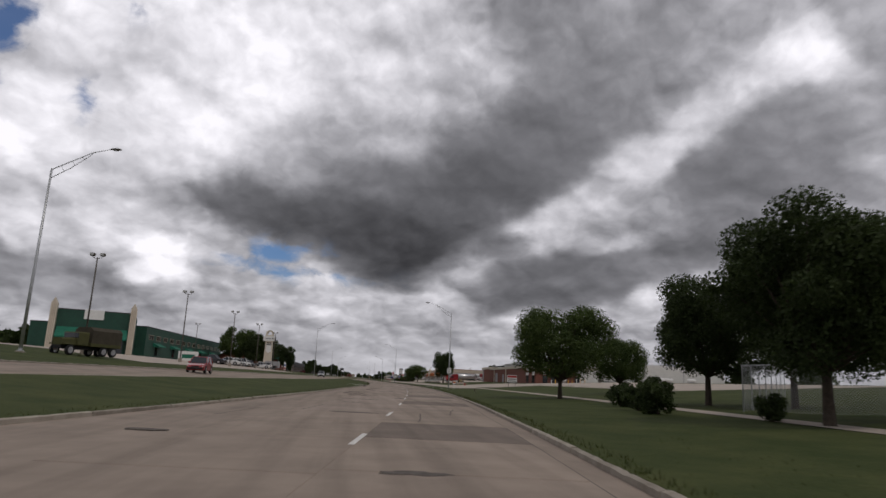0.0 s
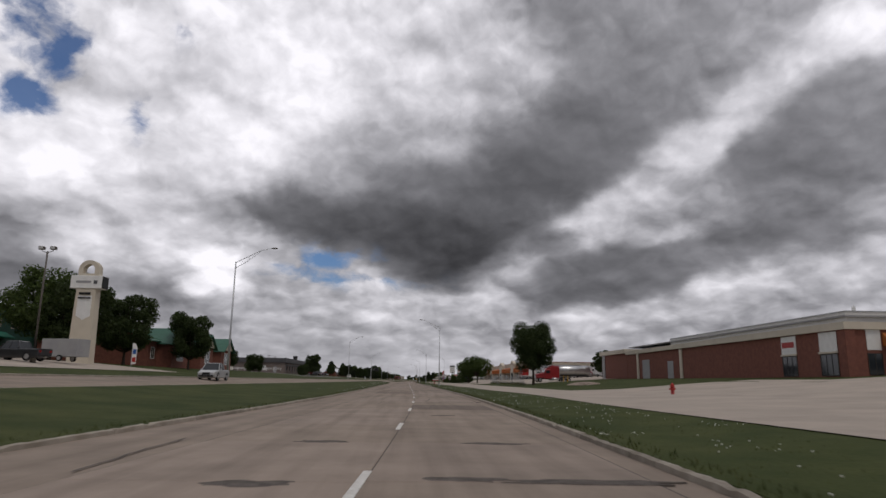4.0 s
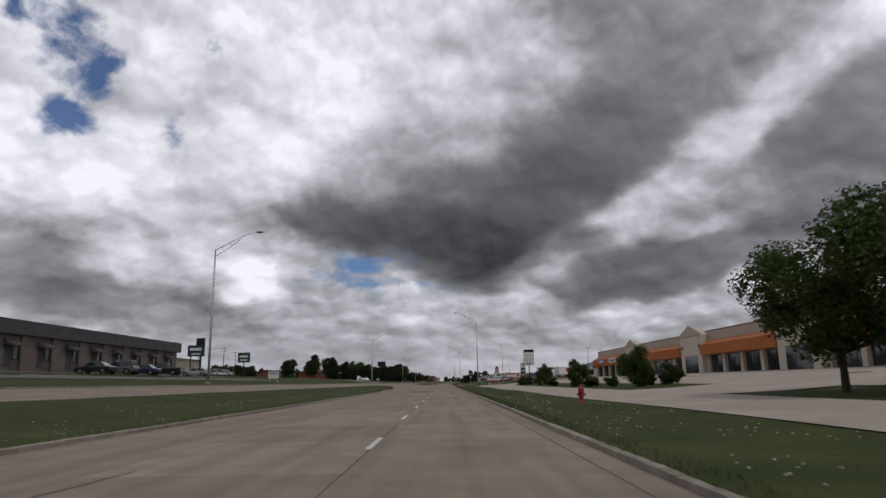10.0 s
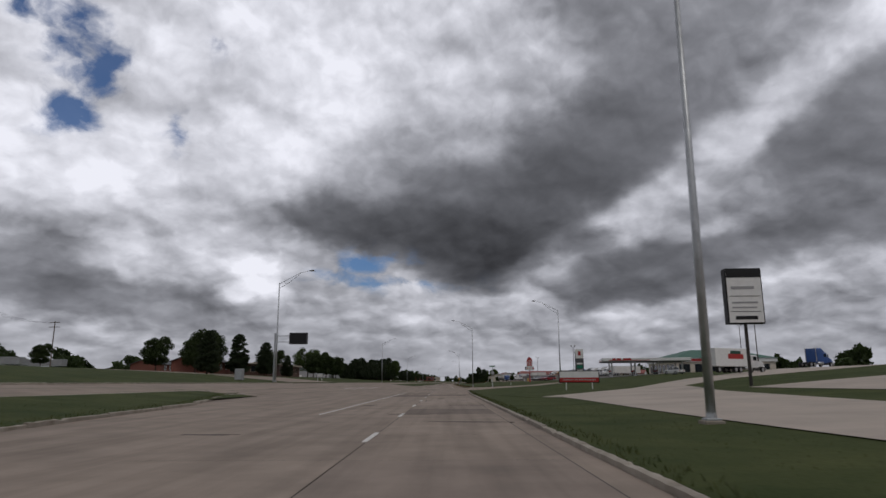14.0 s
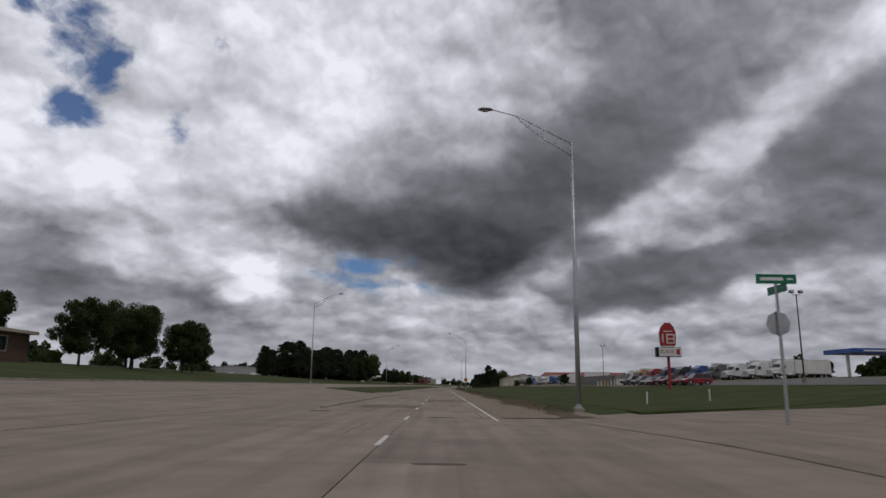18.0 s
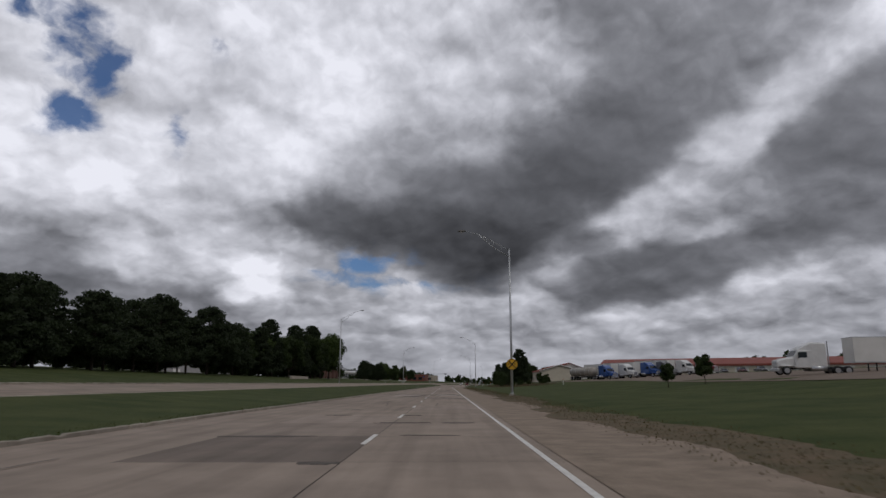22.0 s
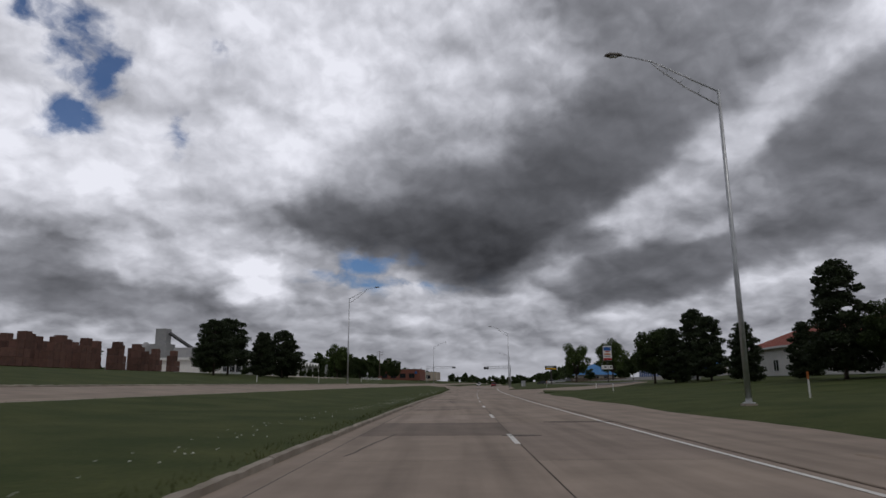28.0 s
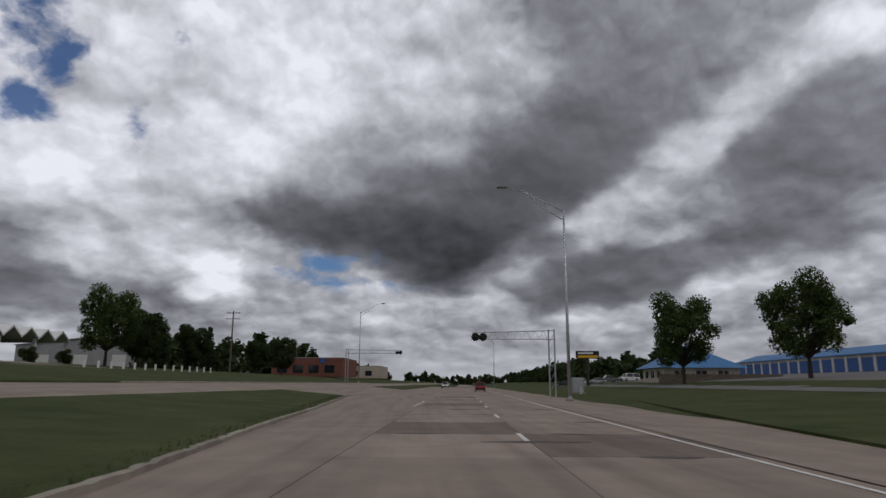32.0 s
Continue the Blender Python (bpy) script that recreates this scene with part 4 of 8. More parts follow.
KINDS = {
    "oak_near": broadleaf(31, 10.6, 11.4, 2.3, 46000, 0.105, 0.26, 34, None, 0.0, True),
    "shade_near": broadleaf(32, 12.6, 12.0, 3.2, 48000, 0.12, 0.32, 36, M_LEAF_DARK, 0.0, True),
    "oak": broadleaf(1, 11.0, 11.5, 2.6, 17000, 0.17, 0.26, 30, None, 0.0, True),
    "oak_big": broadleaf(2, 13.0, 12.5, 3.0, 17000, 0.18, 0.32, 26, M_LEAF_DARK),
    "locust": broadleaf(3, 9.0, 9.0, 2.4, 20000, 0.11, 0.18, 26, None, 0.0, True),
    "elm": broadleaf(4, 10.0, 8.0, 2.0, 12000, 0.17, 0.2, 26, M_LEAF_DARK, 0.3, True),
    "cottonwood": broadleaf(5, 14.0, 11.0, 3.0, 13000, 0.2, 0.3, 32, None, 0.0, True),
    "lollipop": broadleaf(6, 4.2, 2.8, 1.2, 2600, 0.13, 0.06, 10, M_LEAF_DARK),
    "low": broadleaf(7, 7.0, 7.5, 1.0, 7000, 0.2, 0.16, 16, M_LEAF_DARK, 0.6),
    "pine": pine(8, 9.5, 7.0, 0.8, 12000, 0.17),
    "pine_tall": pine(9, 12.0, 8.5, 1.2, 14000, 0.18, 0.42),
    "pine_flat": pine(10, 10.5, 10.0, 2.0, 13000, 0.19, 0.3),
    "cypress": pine(11, 9.0, 3.4, 0.3, 5000, 0.16, 0.7),
    "shrub": broadleaf(12, 1.9, 2.4, 0.3, 2600, 0.09, 0.05, 9, M_LEAF_DARK, 1.0),
    "shrub_big": broadleaf(13, 4.6, 4.4, 0.5, 5500, 0.13, 0.08, 12, M_LEAF, 0.9),
}
TREE_LABELS = {
    "oak_near": "broad green shade tree with a short forked trunk", "shade_near": "large dark green shade tree on the verge",
    "oak": "broad green shade tree with a short forked trunk", "oak_big": "large dark green shade tree on the verge",
    "locust": "wide light-leaved tree with several stems", "elm": "dense dark green roadside tree",
    "cottonwood": "tall airy tree with an open green crown", "lollipop": "small young tree with a round crown",
    "low": "low spreading dark green tree", "pine": "dark green conifer with a rounded crown", "pine_tall": "tall dark pine with layered branches",
    "pine_flat": "flat-topped dark pine with open branches", "cypress": "narrow pointed dark conifer",
    "shrub": "clipped dark green shrub", "shrub_big": "loose tall green bush",
}


def plant(kind, d, y, scale=1.0, turn=None, wide=1.0, dz=0.08):
    rng = random.Random(int(d * 13 + y * 7))
    turn = rng.uniform(0, 360) if turn is None else turn
    trunk, crown = KINDS[kind]
    name = "shrub" if kind.startswith("shrub") else "tree"
    e = thing(name, TREE_LABELS[kind], name, spot(d, y, dz, turn), "shrubs" if name == "shrub" else "trees beside the road")
    e.scale = (scale * wide, scale * wide, scale)
    part("trunk", trunk, None, e)
    part("crown", crown, None, e)
    return e


# right verge near the start
plant("oak_near", 14.7, 41, 0.84, 20, 1.02)
plant("oak_near", 27.0, 60, 0.66, 130)
plant("shade_near", 22.0, 24, 0.72, 200, 1.0)
plant("shade_near", 24.5, 17, 0.78, 20, 0.9)
plant("shade_near", 16.8, 2.0, 0.68, 80, 1.02)
plant("shade_near", 22.5, 5, 0.7, 10, 1.0)
for d, y, s in ((14.4, 21, 0.8), (13.6, 15, 0.85), (13.3, 11, 0.95), (16.2, 5, 0.6)):
    plant("shrub", d, y, s)
# depot tree and the pair by the shop
plant("shade_near", 25.6, 258, 1.02, 45, 0.85)
plant("locust", 22.0, 366, 0.92, 0, 1.2)
plant("locust", 24.6, 360, 1.06, 120, 1.2)
plant("elm", 62, 330, 0.85)
for d, y, s, w in ((22.7, 405, 0.92, 0.9), (20.8, 428, 0.8, 0.9), (19.6, 458, 0.7, 0.5), (23.8, 477, 0.92, 0.65)):
    plant("shrub_big", d, y, s, None, w)
for d, y, s, w in ((21.1, 420, 0.7, 1.6), (22, 413, 0.65, 1.2), (24.5, 407, 1.0, 1.0), (26.2, 404, 1.1, 1.1), (20.4, 448, 0.7, 1.5), (19.6, 483, 0.6, 1.5), (21, 495, 0.95, 1.5), (22.6, 497, 0.9, 1.4), (21.5, 487, 0.6, 1.1), (25, 503, 0.6, 1.2)):
    plant("shrub", d, y, s, None, w)
# fuel stop to the railway, right
for d, y, s in ((34, 800, 0.8), (30, 842, 0.75), (23.4, 912, 0.62), (28, 955, 0.75), (26, 842, 0.6)):
    plant("lollipop", d, y, s)
for d, y, s in ((21, 962, 0.8), (24, 968, 0.9), (27, 972, 0.75), (19, 985, 1.0), (30, 966, 0.9), (17, 952, 0.8)):
    plant("shrub", d, y, s)
for d, y, s, k in ((19.5, 988, 0.7, "low"), (22, 1000, 0.8, "pine"), (27.5, 1002, 1.0, "pine_tall"), (25, 1006, 0.85, "elm"), (20.5, 1012, 0.8, "pine"), (33.5, 1050, 0.9, "pine_tall"), (31, 1066, 0.72, "pine"), (33, 1083, 0.75, "pine_tall"), (30, 1090, 0.85, "pine"), (29, 1098, 0.9, "elm"), (34, 1092, 0.9, "pine_tall"), (36, 1046, 0.7, "elm"), (34, 1058, 0.62, "pine")):
    plant(k, d, y, s)
for d, y, s, k in ((33.0, 1236, 0.98, "cottonwood"), (43.5, 1218, 0.96, "cottonwood"), (29, 1168, 0.9, "lollipop"), (36.8, 1150, 1.35, "lollipop"), (42, 1152, 1.42, "lollipop"), (52, 1150, 0.8, "elm")):
    plant(k, d, y, s)
# left side
LEFT = [(-47, 214, 1.15, "elm"), (-44, 223, 1.1, "elm"), (-53, 219, 1.2, "oak"), (-38.5, 236, 1.0, "elm"), (-54, 298, 0.7, "elm"), (-50, 305, 0.62, "elm"), (-62, 312, 0.7, "oak"), (-45, 314, 0.75, "low"),
        (-60, 330, 0.9, "elm"), (-37, 374, 0.82, "elm"), (-37, 352, 0.55, "low"), (-66, 430, 0.6, "low"), (-62, 520, 0.4, "low"), (-74, 575, 0.45, "elm"), (-80, 610, 0.5, "elm"),
        (-44, 604, 0.85, "pine"), (-47, 612, 0.9, "elm"), (-60, 640, 0.9, "elm"), (-52, 648, 0.85, "pine_tall"), (-72, 645, 0.9, "elm"), (-46, 652, 0.72, "pine_tall"), (-49.5, 664, 0.7, "pine_flat"), (-45, 672, 0.65, "pine"), (-58, 708, 0.9, "elm"), (-62, 655, 0.95, "pine_tall"),
        (-44, 706, 0.85, "elm"), (-41, 714, 0.82, "elm"), (-45, 722, 0.95, "elm"), (-40, 729, 0.85, "elm"), (-43, 741, 0.85, "elm"), (-52, 735, 1.0, "oak"), (-43, 788, 0.78, "pine"),
        (-41, 1092, 0.8, "pine_flat"), (-43, 1103, 0.9, "pine_flat"), (-40, 1111, 0.85, "pine"), (-38, 1117, 0.85, "pine_flat"), (-43, 1122, 0.9, "pine"), (-39, 1124, 0.8, "pine"),
        (-57, 1240, 0.86, "cottonwood"), (-56, 1250, 1.0, "elm"), (-60, 1258, 1.05, "elm"), (-54, 1266, 0.9, "elm"), (-55, 1276, 1.0, "cypress"), (-62, 1270, 0.7, "cypress"), (-44, 1292, 0.9, "elm"), (-52, 1300, 0.8, "elm"), (-66, 1150, 0.75, "low"), (-61, 1180, 0.5, "low")]
rng = random.Random(77)
y = 821.0
while y < 1014:
    if y < 893:
        kind, size = rng.choice(("pine_flat", "pine_tall", "pine_flat", "pine")), rng.uniform(0.9, 1.15)
    else:
        kind, size = "pine_flat" if y < 916 else rng.choice(("elm", "oak", "elm", "pine_tall")), float(np.interp(y, (900, 1012), (0.95, 1.4))) * rng.uniform(0.88, 1.08)
    if not 890 < y < 900:
        LEFT.append((rng.uniform(-46, -41), y, size, kind))
        LEFT.append((rng.uniform(-56, -50), y + 2, size * rng.uniform(0.75, 0.95), "pine" if y < 885 else "elm"))
    y += rng.uniform(5.4, 7.6)
# undergrowth along the wood's edge
for i in range(34):
    if not 886 < 824 + i * 5.6 < 902:
        LEFT.append((rng.uniform(-50, -43.5), 824 + i * 5.6, rng.uniform(0.4, 0.6), "low"))
for d, y, s, k in LEFT:
    plant(k, d, y, s)


def wood(name, label, rows, seed, h, size=0.85):
    """A far belt of trees as one mass of leaf clumps with an uneven top."""
    rng = random.Random(seed)
    g = Geo()
    blobs = []
    for d, y in rows:
        hh = h * rng.uniform(0.6, 1.15)
        for k in range(4):
            blobs.append((bend(y) + d + rng.uniform(-4, 4), y + rng.uniform(-4, 4), lie(d) + hh * (0.18 + 0.21 * k), rng.uniform(3.2, 5.2) * (1.05 - 0.16 * k), hh * 0.26))
    leaf_cloud(g, rng, blobs, len(rows) * 420, size)
    tagged(new(name, g.mesh(name, M_LEAF_DARK)), label, "trees", kind="stuff")


wood("far_wood", "dark distant belt of trees beyond the opposite road", [(-66 - 12 * (i % 4) - i * 0.3, 1310 + i * 8) for i in range(80)], 3, 11)
wood("far_wood", "dark distant belt of trees beside the road", [(44 + 10 * (i % 4) + i * 0.2, 1345 + i * 8) for i in range(80)], 4, 10)
wood("far_wood", "far line of trees closing the road's end", [(-70 + i * 7, 1960 + 30 * math.sin(i)) for i in range(26)], 5, 11, 1.1)
wood("far_wood", "far trees across the fields", [(-165 - 9 * (i % 5), -60 + i * 12) for i in range(116)], 6, 13, 1.0)
wood("far_wood", "far trees behind the buildings", [(185 + 9 * (i % 5), -60 + i * 12) for i in range(116)], 7, 12, 1.0)

# ---- street furniture ----
def words(parent, text, size, material, at, name="lettering"):
    """Raised letters of the built-in font, facing -y in at's frame."""
    cu = bpy.data.curves.new(name, "FONT")
    cu.body, cu.size, cu.extrude, cu.align_x, cu.align_y = text, size, 0.008, "CENTER", "CENTER"
    cu.resolution_u = 2
    tmp = bpy.data.objects.new("tmp", cu)
    scene.collection.objects.link(tmp)
    me = bpy.data.meshes.new_from_object(tmp.evaluated_get(bpy.context.evaluated_depsgraph_get()))
    bpy.data.objects.remove(tmp)
    me.materials.append(material)
    ob = new(name, me)
    ob.parent = parent
    ob.matrix_basis = at @ Matrix.Rotation(radians(90), 4, "X")
    return ob


def street_lamp(d, y, side, sign=None):
    """side: -1 the arm reaches to the left (towards smaller d)."""
    e = thing("street_lamp", "tall galvanised steel street lamp with a long truss arm", "street lamp", spot(d, y, 0.0), "street lamps along the road")
    part("base", Geo().box(-0.3, 0.3, -0.3, 0.3, -0.2, 0.2, 0.03), M_KERB, e, "concrete footing")
    part("base_plate", Geo().box(-0.22, 0.22, -0.22, 0.22, 0.2, 0.26, 0.01).tube([(0, 0, 0.26), (0, 0, 0.5)], [0.17, 0.14], 10), M_STEEL, e)
    part("mast", Geo().tube([(0, 0, 0.2), (0, 0, 6), (0, 0, 16.4)], [0.15, 0.13, 0.08], 12), M_STEEL, e, "", True)
    s = side
    top = [(0, 0, 16.3), (s * 1.6, 0, 17.15), (s * 3.4, 0, 18.1), (s * 5.0, 0, 18.5)]
    low = [(0, 0, 15.5), (s * 1.6, 0, 16.5), (s * 3.1, 0, 17.7), (s * 3.5, 0, 18.12)]
    arm = Geo().tube(top, [0.045, 0.04, 0.035, 0.03], 7).tube(low, [0.04, 0.035, 0.03, 0.025], 7)
    for k in (0.8, 1.7, 2.5):
        arm.tube([(s * k, 0, 16.3 + k * 0.53), (s * (k + 0.3), 0, 15.62 + k * 0.68)], 0.018, 5)
    part("arm", arm, M_STEEL, e, "", True)
    head = part("lamp_head", Geo().loft([[(s * (5.0 + a), w * c, 18.5 + h + z * c2) for c, c2 in ((-1, 0), (-0.7, 1), (0.7, 1), (1, 0), (0.6, -0.6), (-0.6, -0.6))] for a, w, h, z in ((-0.1, 0.05, 0, 0.04), (0.15, 0.15, 0, 0.1), (0.6, 0.17, 0, 0.11), (0.85, 0.1, -0.01, 0.06))]), M_BROWNPOLE, e, "dark cobra lamp head")
    part("lens", Geo().box(s * 5.2, s * 5.6, -0.1, 0.1, 18.39, 18.44, 0.01), M_LAMPGLASS, head)
    return e


for d, y in ((10.0, 122.5), (8.2, 307.5), (9.9, 497), (9.4, 662), (9.2, 843), (12.4, 1021.5), (7.4, 1190), (10, 1372)):
    street_lamp(d, y, -1)
street_lamp(-33.0, 39, 1)
for d, y in ((-25.9, 214), (-26.4, 411), (-25.9, 585), (-25.3, 758.5), (-25.1, 938), (-24.8, 1115), (-25.6, 1290)):
    street_lamp(d, y, 1)
street_lamp(27.3, 624, -1)


def road_sign(d, y, w, h, z, face, label, category="road sign", post=M_STEEL, turn=0.0, shape="rect", post_r=0.035):
    e = thing("road_sign", label, category, spot(d, y, 0.05, turn))
    part("post", Geo().tube([(0, 0.05, -0.2), (0, 0.05, z + h / 2 - 0.05)], post_r, 8), post, e)
    if shape == "disc":
        p = part("panel", Geo().disc((0, 0, z), w / 2, "y", 0.02, 28), face, e)
    elif shape == "oct":
        p = part("panel", Geo().disc((0, 0, z), w / 2, "y", 0.02, 8), face, e)
    else:
        p = part("panel", Geo().box(-w / 2, w / 2, -0.012, 0.012, z - h / 2, z + h / 2, 0.006), face, e)
    return e, p


# speed limit sign strapped to the first lamp
e, p = road_sign(10.0, 122.1, 0.92, 1.2, 3.75, M_SIGNWHITE, "white speed limit sign strapped to a street lamp", post_r=0.02)
words(e, "SPEED", 0.2, M_BLACK, Matrix.Translation((0, -0.02, 4.15)))
words(e, "LIMIT", 0.2, M_BLACK, Matrix.Translation((0, -0.02, 3.9)))
words(e, "45", 0.52, M_BLACK, Matrix.Translation((0, -0.02, 3.48)))
part("sign_border", Geo().box(-0.43, 0.43, -0.016, -0.013, 4.3, 4.32).box(-0.43, 0.43, -0.016, -0.013, 3.18, 3.2).box(-0.43, -0.41, -0.016, -0.013, 3.18, 4.32).box(0.41, 0.43, -0.016, -0.013, 3.18, 4.32), M_BLACK, e)
# railway warning disc
e, p = road_sign(9.2, 842.6, 1.22, 1.22, 3.35, M_YELLOW, "round yellow railway crossing warning sign with black cross", shape="disc", post_r=0.02)
for a in (45, -45):
    part("cross_bar", Geo().box(-0.55, 0.55, -0.02 - 0.002 * (a > 0), -0.011, -0.06, 0.06, m=Matrix.Translation((0, 0, 3.35)) @ Matrix.Rotation(radians(a), 4, "Y")), M_BLACK, e)
part("rim", Geo().tube([(0.57 * math.cos(i * 0.2244), -0.014, 3.35 + 0.57 * math.sin(i * 0.2244)) for i in range(29)], 0.018, 5), M_BLACK, e)
words(e, "R", 0.3, M_BLACK, Matrix.Translation((-0.34, -0.02, 3.35)))
words(e, "R", 0.3, M_BLACK, Matrix.Translation((0.34, -0.02, 3.35)))
# stop sign at the plant's drive, seen from behind
road_sign(-31, 1168, 0.76, 0.76, 2.2, M_STEEL, "octagonal stop sign seen from behind", shape="oct", turn=60)
# street name sign at the junction
e, p = road_sign(13.9, 647.4, 1.5, 0.36, 5.2, M_SIGNGREEN, "green street name sign on a tall steel post", "street sign", post_r=0.06)
part("writing_bar", Geo().box(-0.6, 0.25, -0.018, -0.013, 5.14, 5.26), M_SIGNWHITE, e)
part("cross_blade", Geo().box(-0.012, 0.012, -0.7, 0.7, 4.66, 4.96, 0.004), M_SIGNGREEN, e, "second green street blade set crosswise")
part("stop_panel", Geo().disc((0, 0.12, 3.55), 0.46, "y", 0.02, 8), M_STEEL, e, "bare grey back of an octagonal stop sign")
part("arrow", Geo().box(0.4, 0.62, -0.018, -0.013, 5.17, 5.23), M_SIGNWHITE, e)


def marker(d, y, h=1.5, red=True, label="white and orange utility marker post in the grass"):
    e = thing("marker_post", label, "marker post", spot(d, y, 0.05), "marker posts")
    part("post", Geo().tube([(0, 0, -0.2), (0, 0, h * 0.72)], 0.05, 8), M_SIGNWHITE, e)
    part("cap", Geo().tube([(0, 0, h * 0.72), (0, 0, h)], 0.056, 8), M_ORANGE if red else M_SIGNWHITE, e)


for d, y in ((18.2, 1027), (27.5, 915), (16.5, 1158)):
    marker(d, y)
for d, y in ((16, 1068), (19, 1096), (12, 1210), (-28.5, 1075), (-28, 1106), (-29, 1150), (15.2, 668), (21, 672)):
    marker(d, y, 0.9, False, "short white utility post in the grass")

# hydrants
def hydrant(d, y):
    e = thing("fire_hydrant", "red cast-iron fire hydrant in the grass", "fire hydrant", spot(d, y, 0.08), "hydrants")
    part("barrel", Geo().tube([(0, 0, -0.1), (0, 0, 0.05), (0, 0, 0.06), (0, 0, 0.62), (0, 0, 0.63), (0, 0, 0.7)], [0.2, 0.2, 0.14, 0.14, 0.19, 0.19], 14), M_RED, e, "", True)
    part("bonnet", Geo().tube([(0, 0, 0.7), (0, 0, 0.82), (0, 0, 0.9), (0, 0, 0.9), (0, 0, 0.98)], [0.17, 0.14, 0.06, 0.04, 0.04], 14), M_RED, e, "", True)
    for s in (-1, 1):
        part("outlet", Geo().tube([(s * 0.1, 0, 0.48), (s * 0.24, 0, 0.48)], [0.07, 0.08], 10), M_RED, e)
    part("outlet", Geo().tube([(0, -0.1, 0.44), (0, -0.26, 0.44)], [0.09, 0.1], 10), M_RED, e, "large front outlet")


hydrant(9.6, 371)
hydrant(20.5, 172)
hydrant(21.5, 455)

# old post stub in the verge
stub = thing("post_stub", "weathered wooden post stub in the grass", "post", spot(10.3, 79, 0.05, 8))
part("stub", Geo().tube([(0, 0, -0.2), (0.02, 0, 0.28), (0.05, 0, 0.5)], [0.1, 0.09, 0.08], 8), M_WOODPOLE, stub)

# storm drain mouths, the shade inside them put in as a black block
for d, y in ((-7.9, 106), (5.2, 299)):
    e = thing("storm_drain", "weathered concrete kerb inlet with a dark slot", "storm drain", spot(d, y, 0.0))
    part("lid", Geo().box(-0.75, 0.5, -1.5, 1.5, 0.1, 0.2, 0.03), M_KERB, e)
    # no hollow here: a solid black block gives the opening its shade
    part("slot", Geo().box(-0.4, 0.52, -1.35, 1.35, -0.02, 0.1), M_BLACK, e, "black block standing in for the shaded opening")


def lot_lamp(d, y, h=11.0, heads=2):
    e = thing("lot_lamp", "dark car park lamp post with floodlight heads", "lamp post", spot(d, y, 0.1), "car park lamps")
    part("base", Geo().tube([(0, 0, -0.2), (0, 0, 0.7)], 0.28, 12), M_KERB, e)
    part("mast", Geo().tube([(0, 0, 0.7), (0, 0, h)], [0.1, 0.075], 10), M_BROWNPOLE, e, "", True)
    for s in (-1, 1)[:heads]:
        part("arm", Geo().tube([(0, 0, h - 0.15), (s * 0.5, 0, h), (s * 0.55, 0, h + 0.15)], 0.035, 6), M_BROWNPOLE, e)
        hd = part("floodlight", Geo().box(s * 0.3, s * 0.85, -0.25, 0.2, h + 0.15, h + 0.5, 0.06), M_BROWNPOLE, e)
        part("lens", Geo().box(s * 0.36, s * 0.79, -0.27, -0.24, h + 0.2, h + 0.45, 0.01), M_LAMPGLASS, hd)


for d, y in ((-36.5, 57), (-36.3, 88.6), (-36, 120), (-36.7, 153), (-37, 186), (-60, 185), (49.5, 821), (46, 705), (60, 600), (75, 640)):
    lot_lamp(d, y)


def utility_pole(d, y, h=12.0):
    e = thing("utility_pole", "weathered wooden utility pole with crossarms", "utility pole", spot(d, y, 0.0), "utility poles")
    part("mast", Geo().tube([(0, 0, -0.3), (0, 0, h)], [0.17, 0.11], 9), M_WOODPOLE, e)
    for z in (h - 0.4, h - 1.5):
        arm = part("crossarm", Geo().box(-1.3, 1.3, -0.14, -0.05, z - 0.06, z + 0.06, 0.01), M_WOODPOLE, e)
        for x in (-1.15, -0.6, 0.6, 1.15):
            part("insulator", Geo().tube([(x, -0.1, z + 0.06), (x, -0.1, z + 0.22), (x, -0.1, z + 0.26)], [0.03, 0.05, 0.03], 7), M_GREY, arm)


for d, y, h in ((-44.5, 1259, 11.5), (-60, 1370, 11), (-95, 380, 11), (-92, 560, 12), (-88, 600, 12), (-96, 640, 12), (-104, 615, 12), (-80, 520, 10), (75, 470, 9)):
    utility_pole(d, y, h)


def wires(a, b, sag=1.0, offsets=(-1.1, 0.0, 1.1)):
    g = Geo()
    for o in offsets:
        pts = []
        for i in range(9):
            f = i / 8
            p = Vector(a).lerp(Vector(b), f)
            pts.append((p.x + o, p.y, p.z - sag * 4 * f * (1 - f)))
        g.tube(pts, 0.014, 4)
    ob = new("power_line", g.mesh("power_line", M_BLACK))
    tagged(ob, "thin dark overhead power lines between wooden poles", "power line")


wires((bend(1259) - 44.5, 1259, 14.6), (bend(1370) - 60, 1370, 15.0))
wires((-92, 560, 16.6), (-88, 600, 16.4))
wires((-88, 600, 16.4), (-96, 640, 16.6))


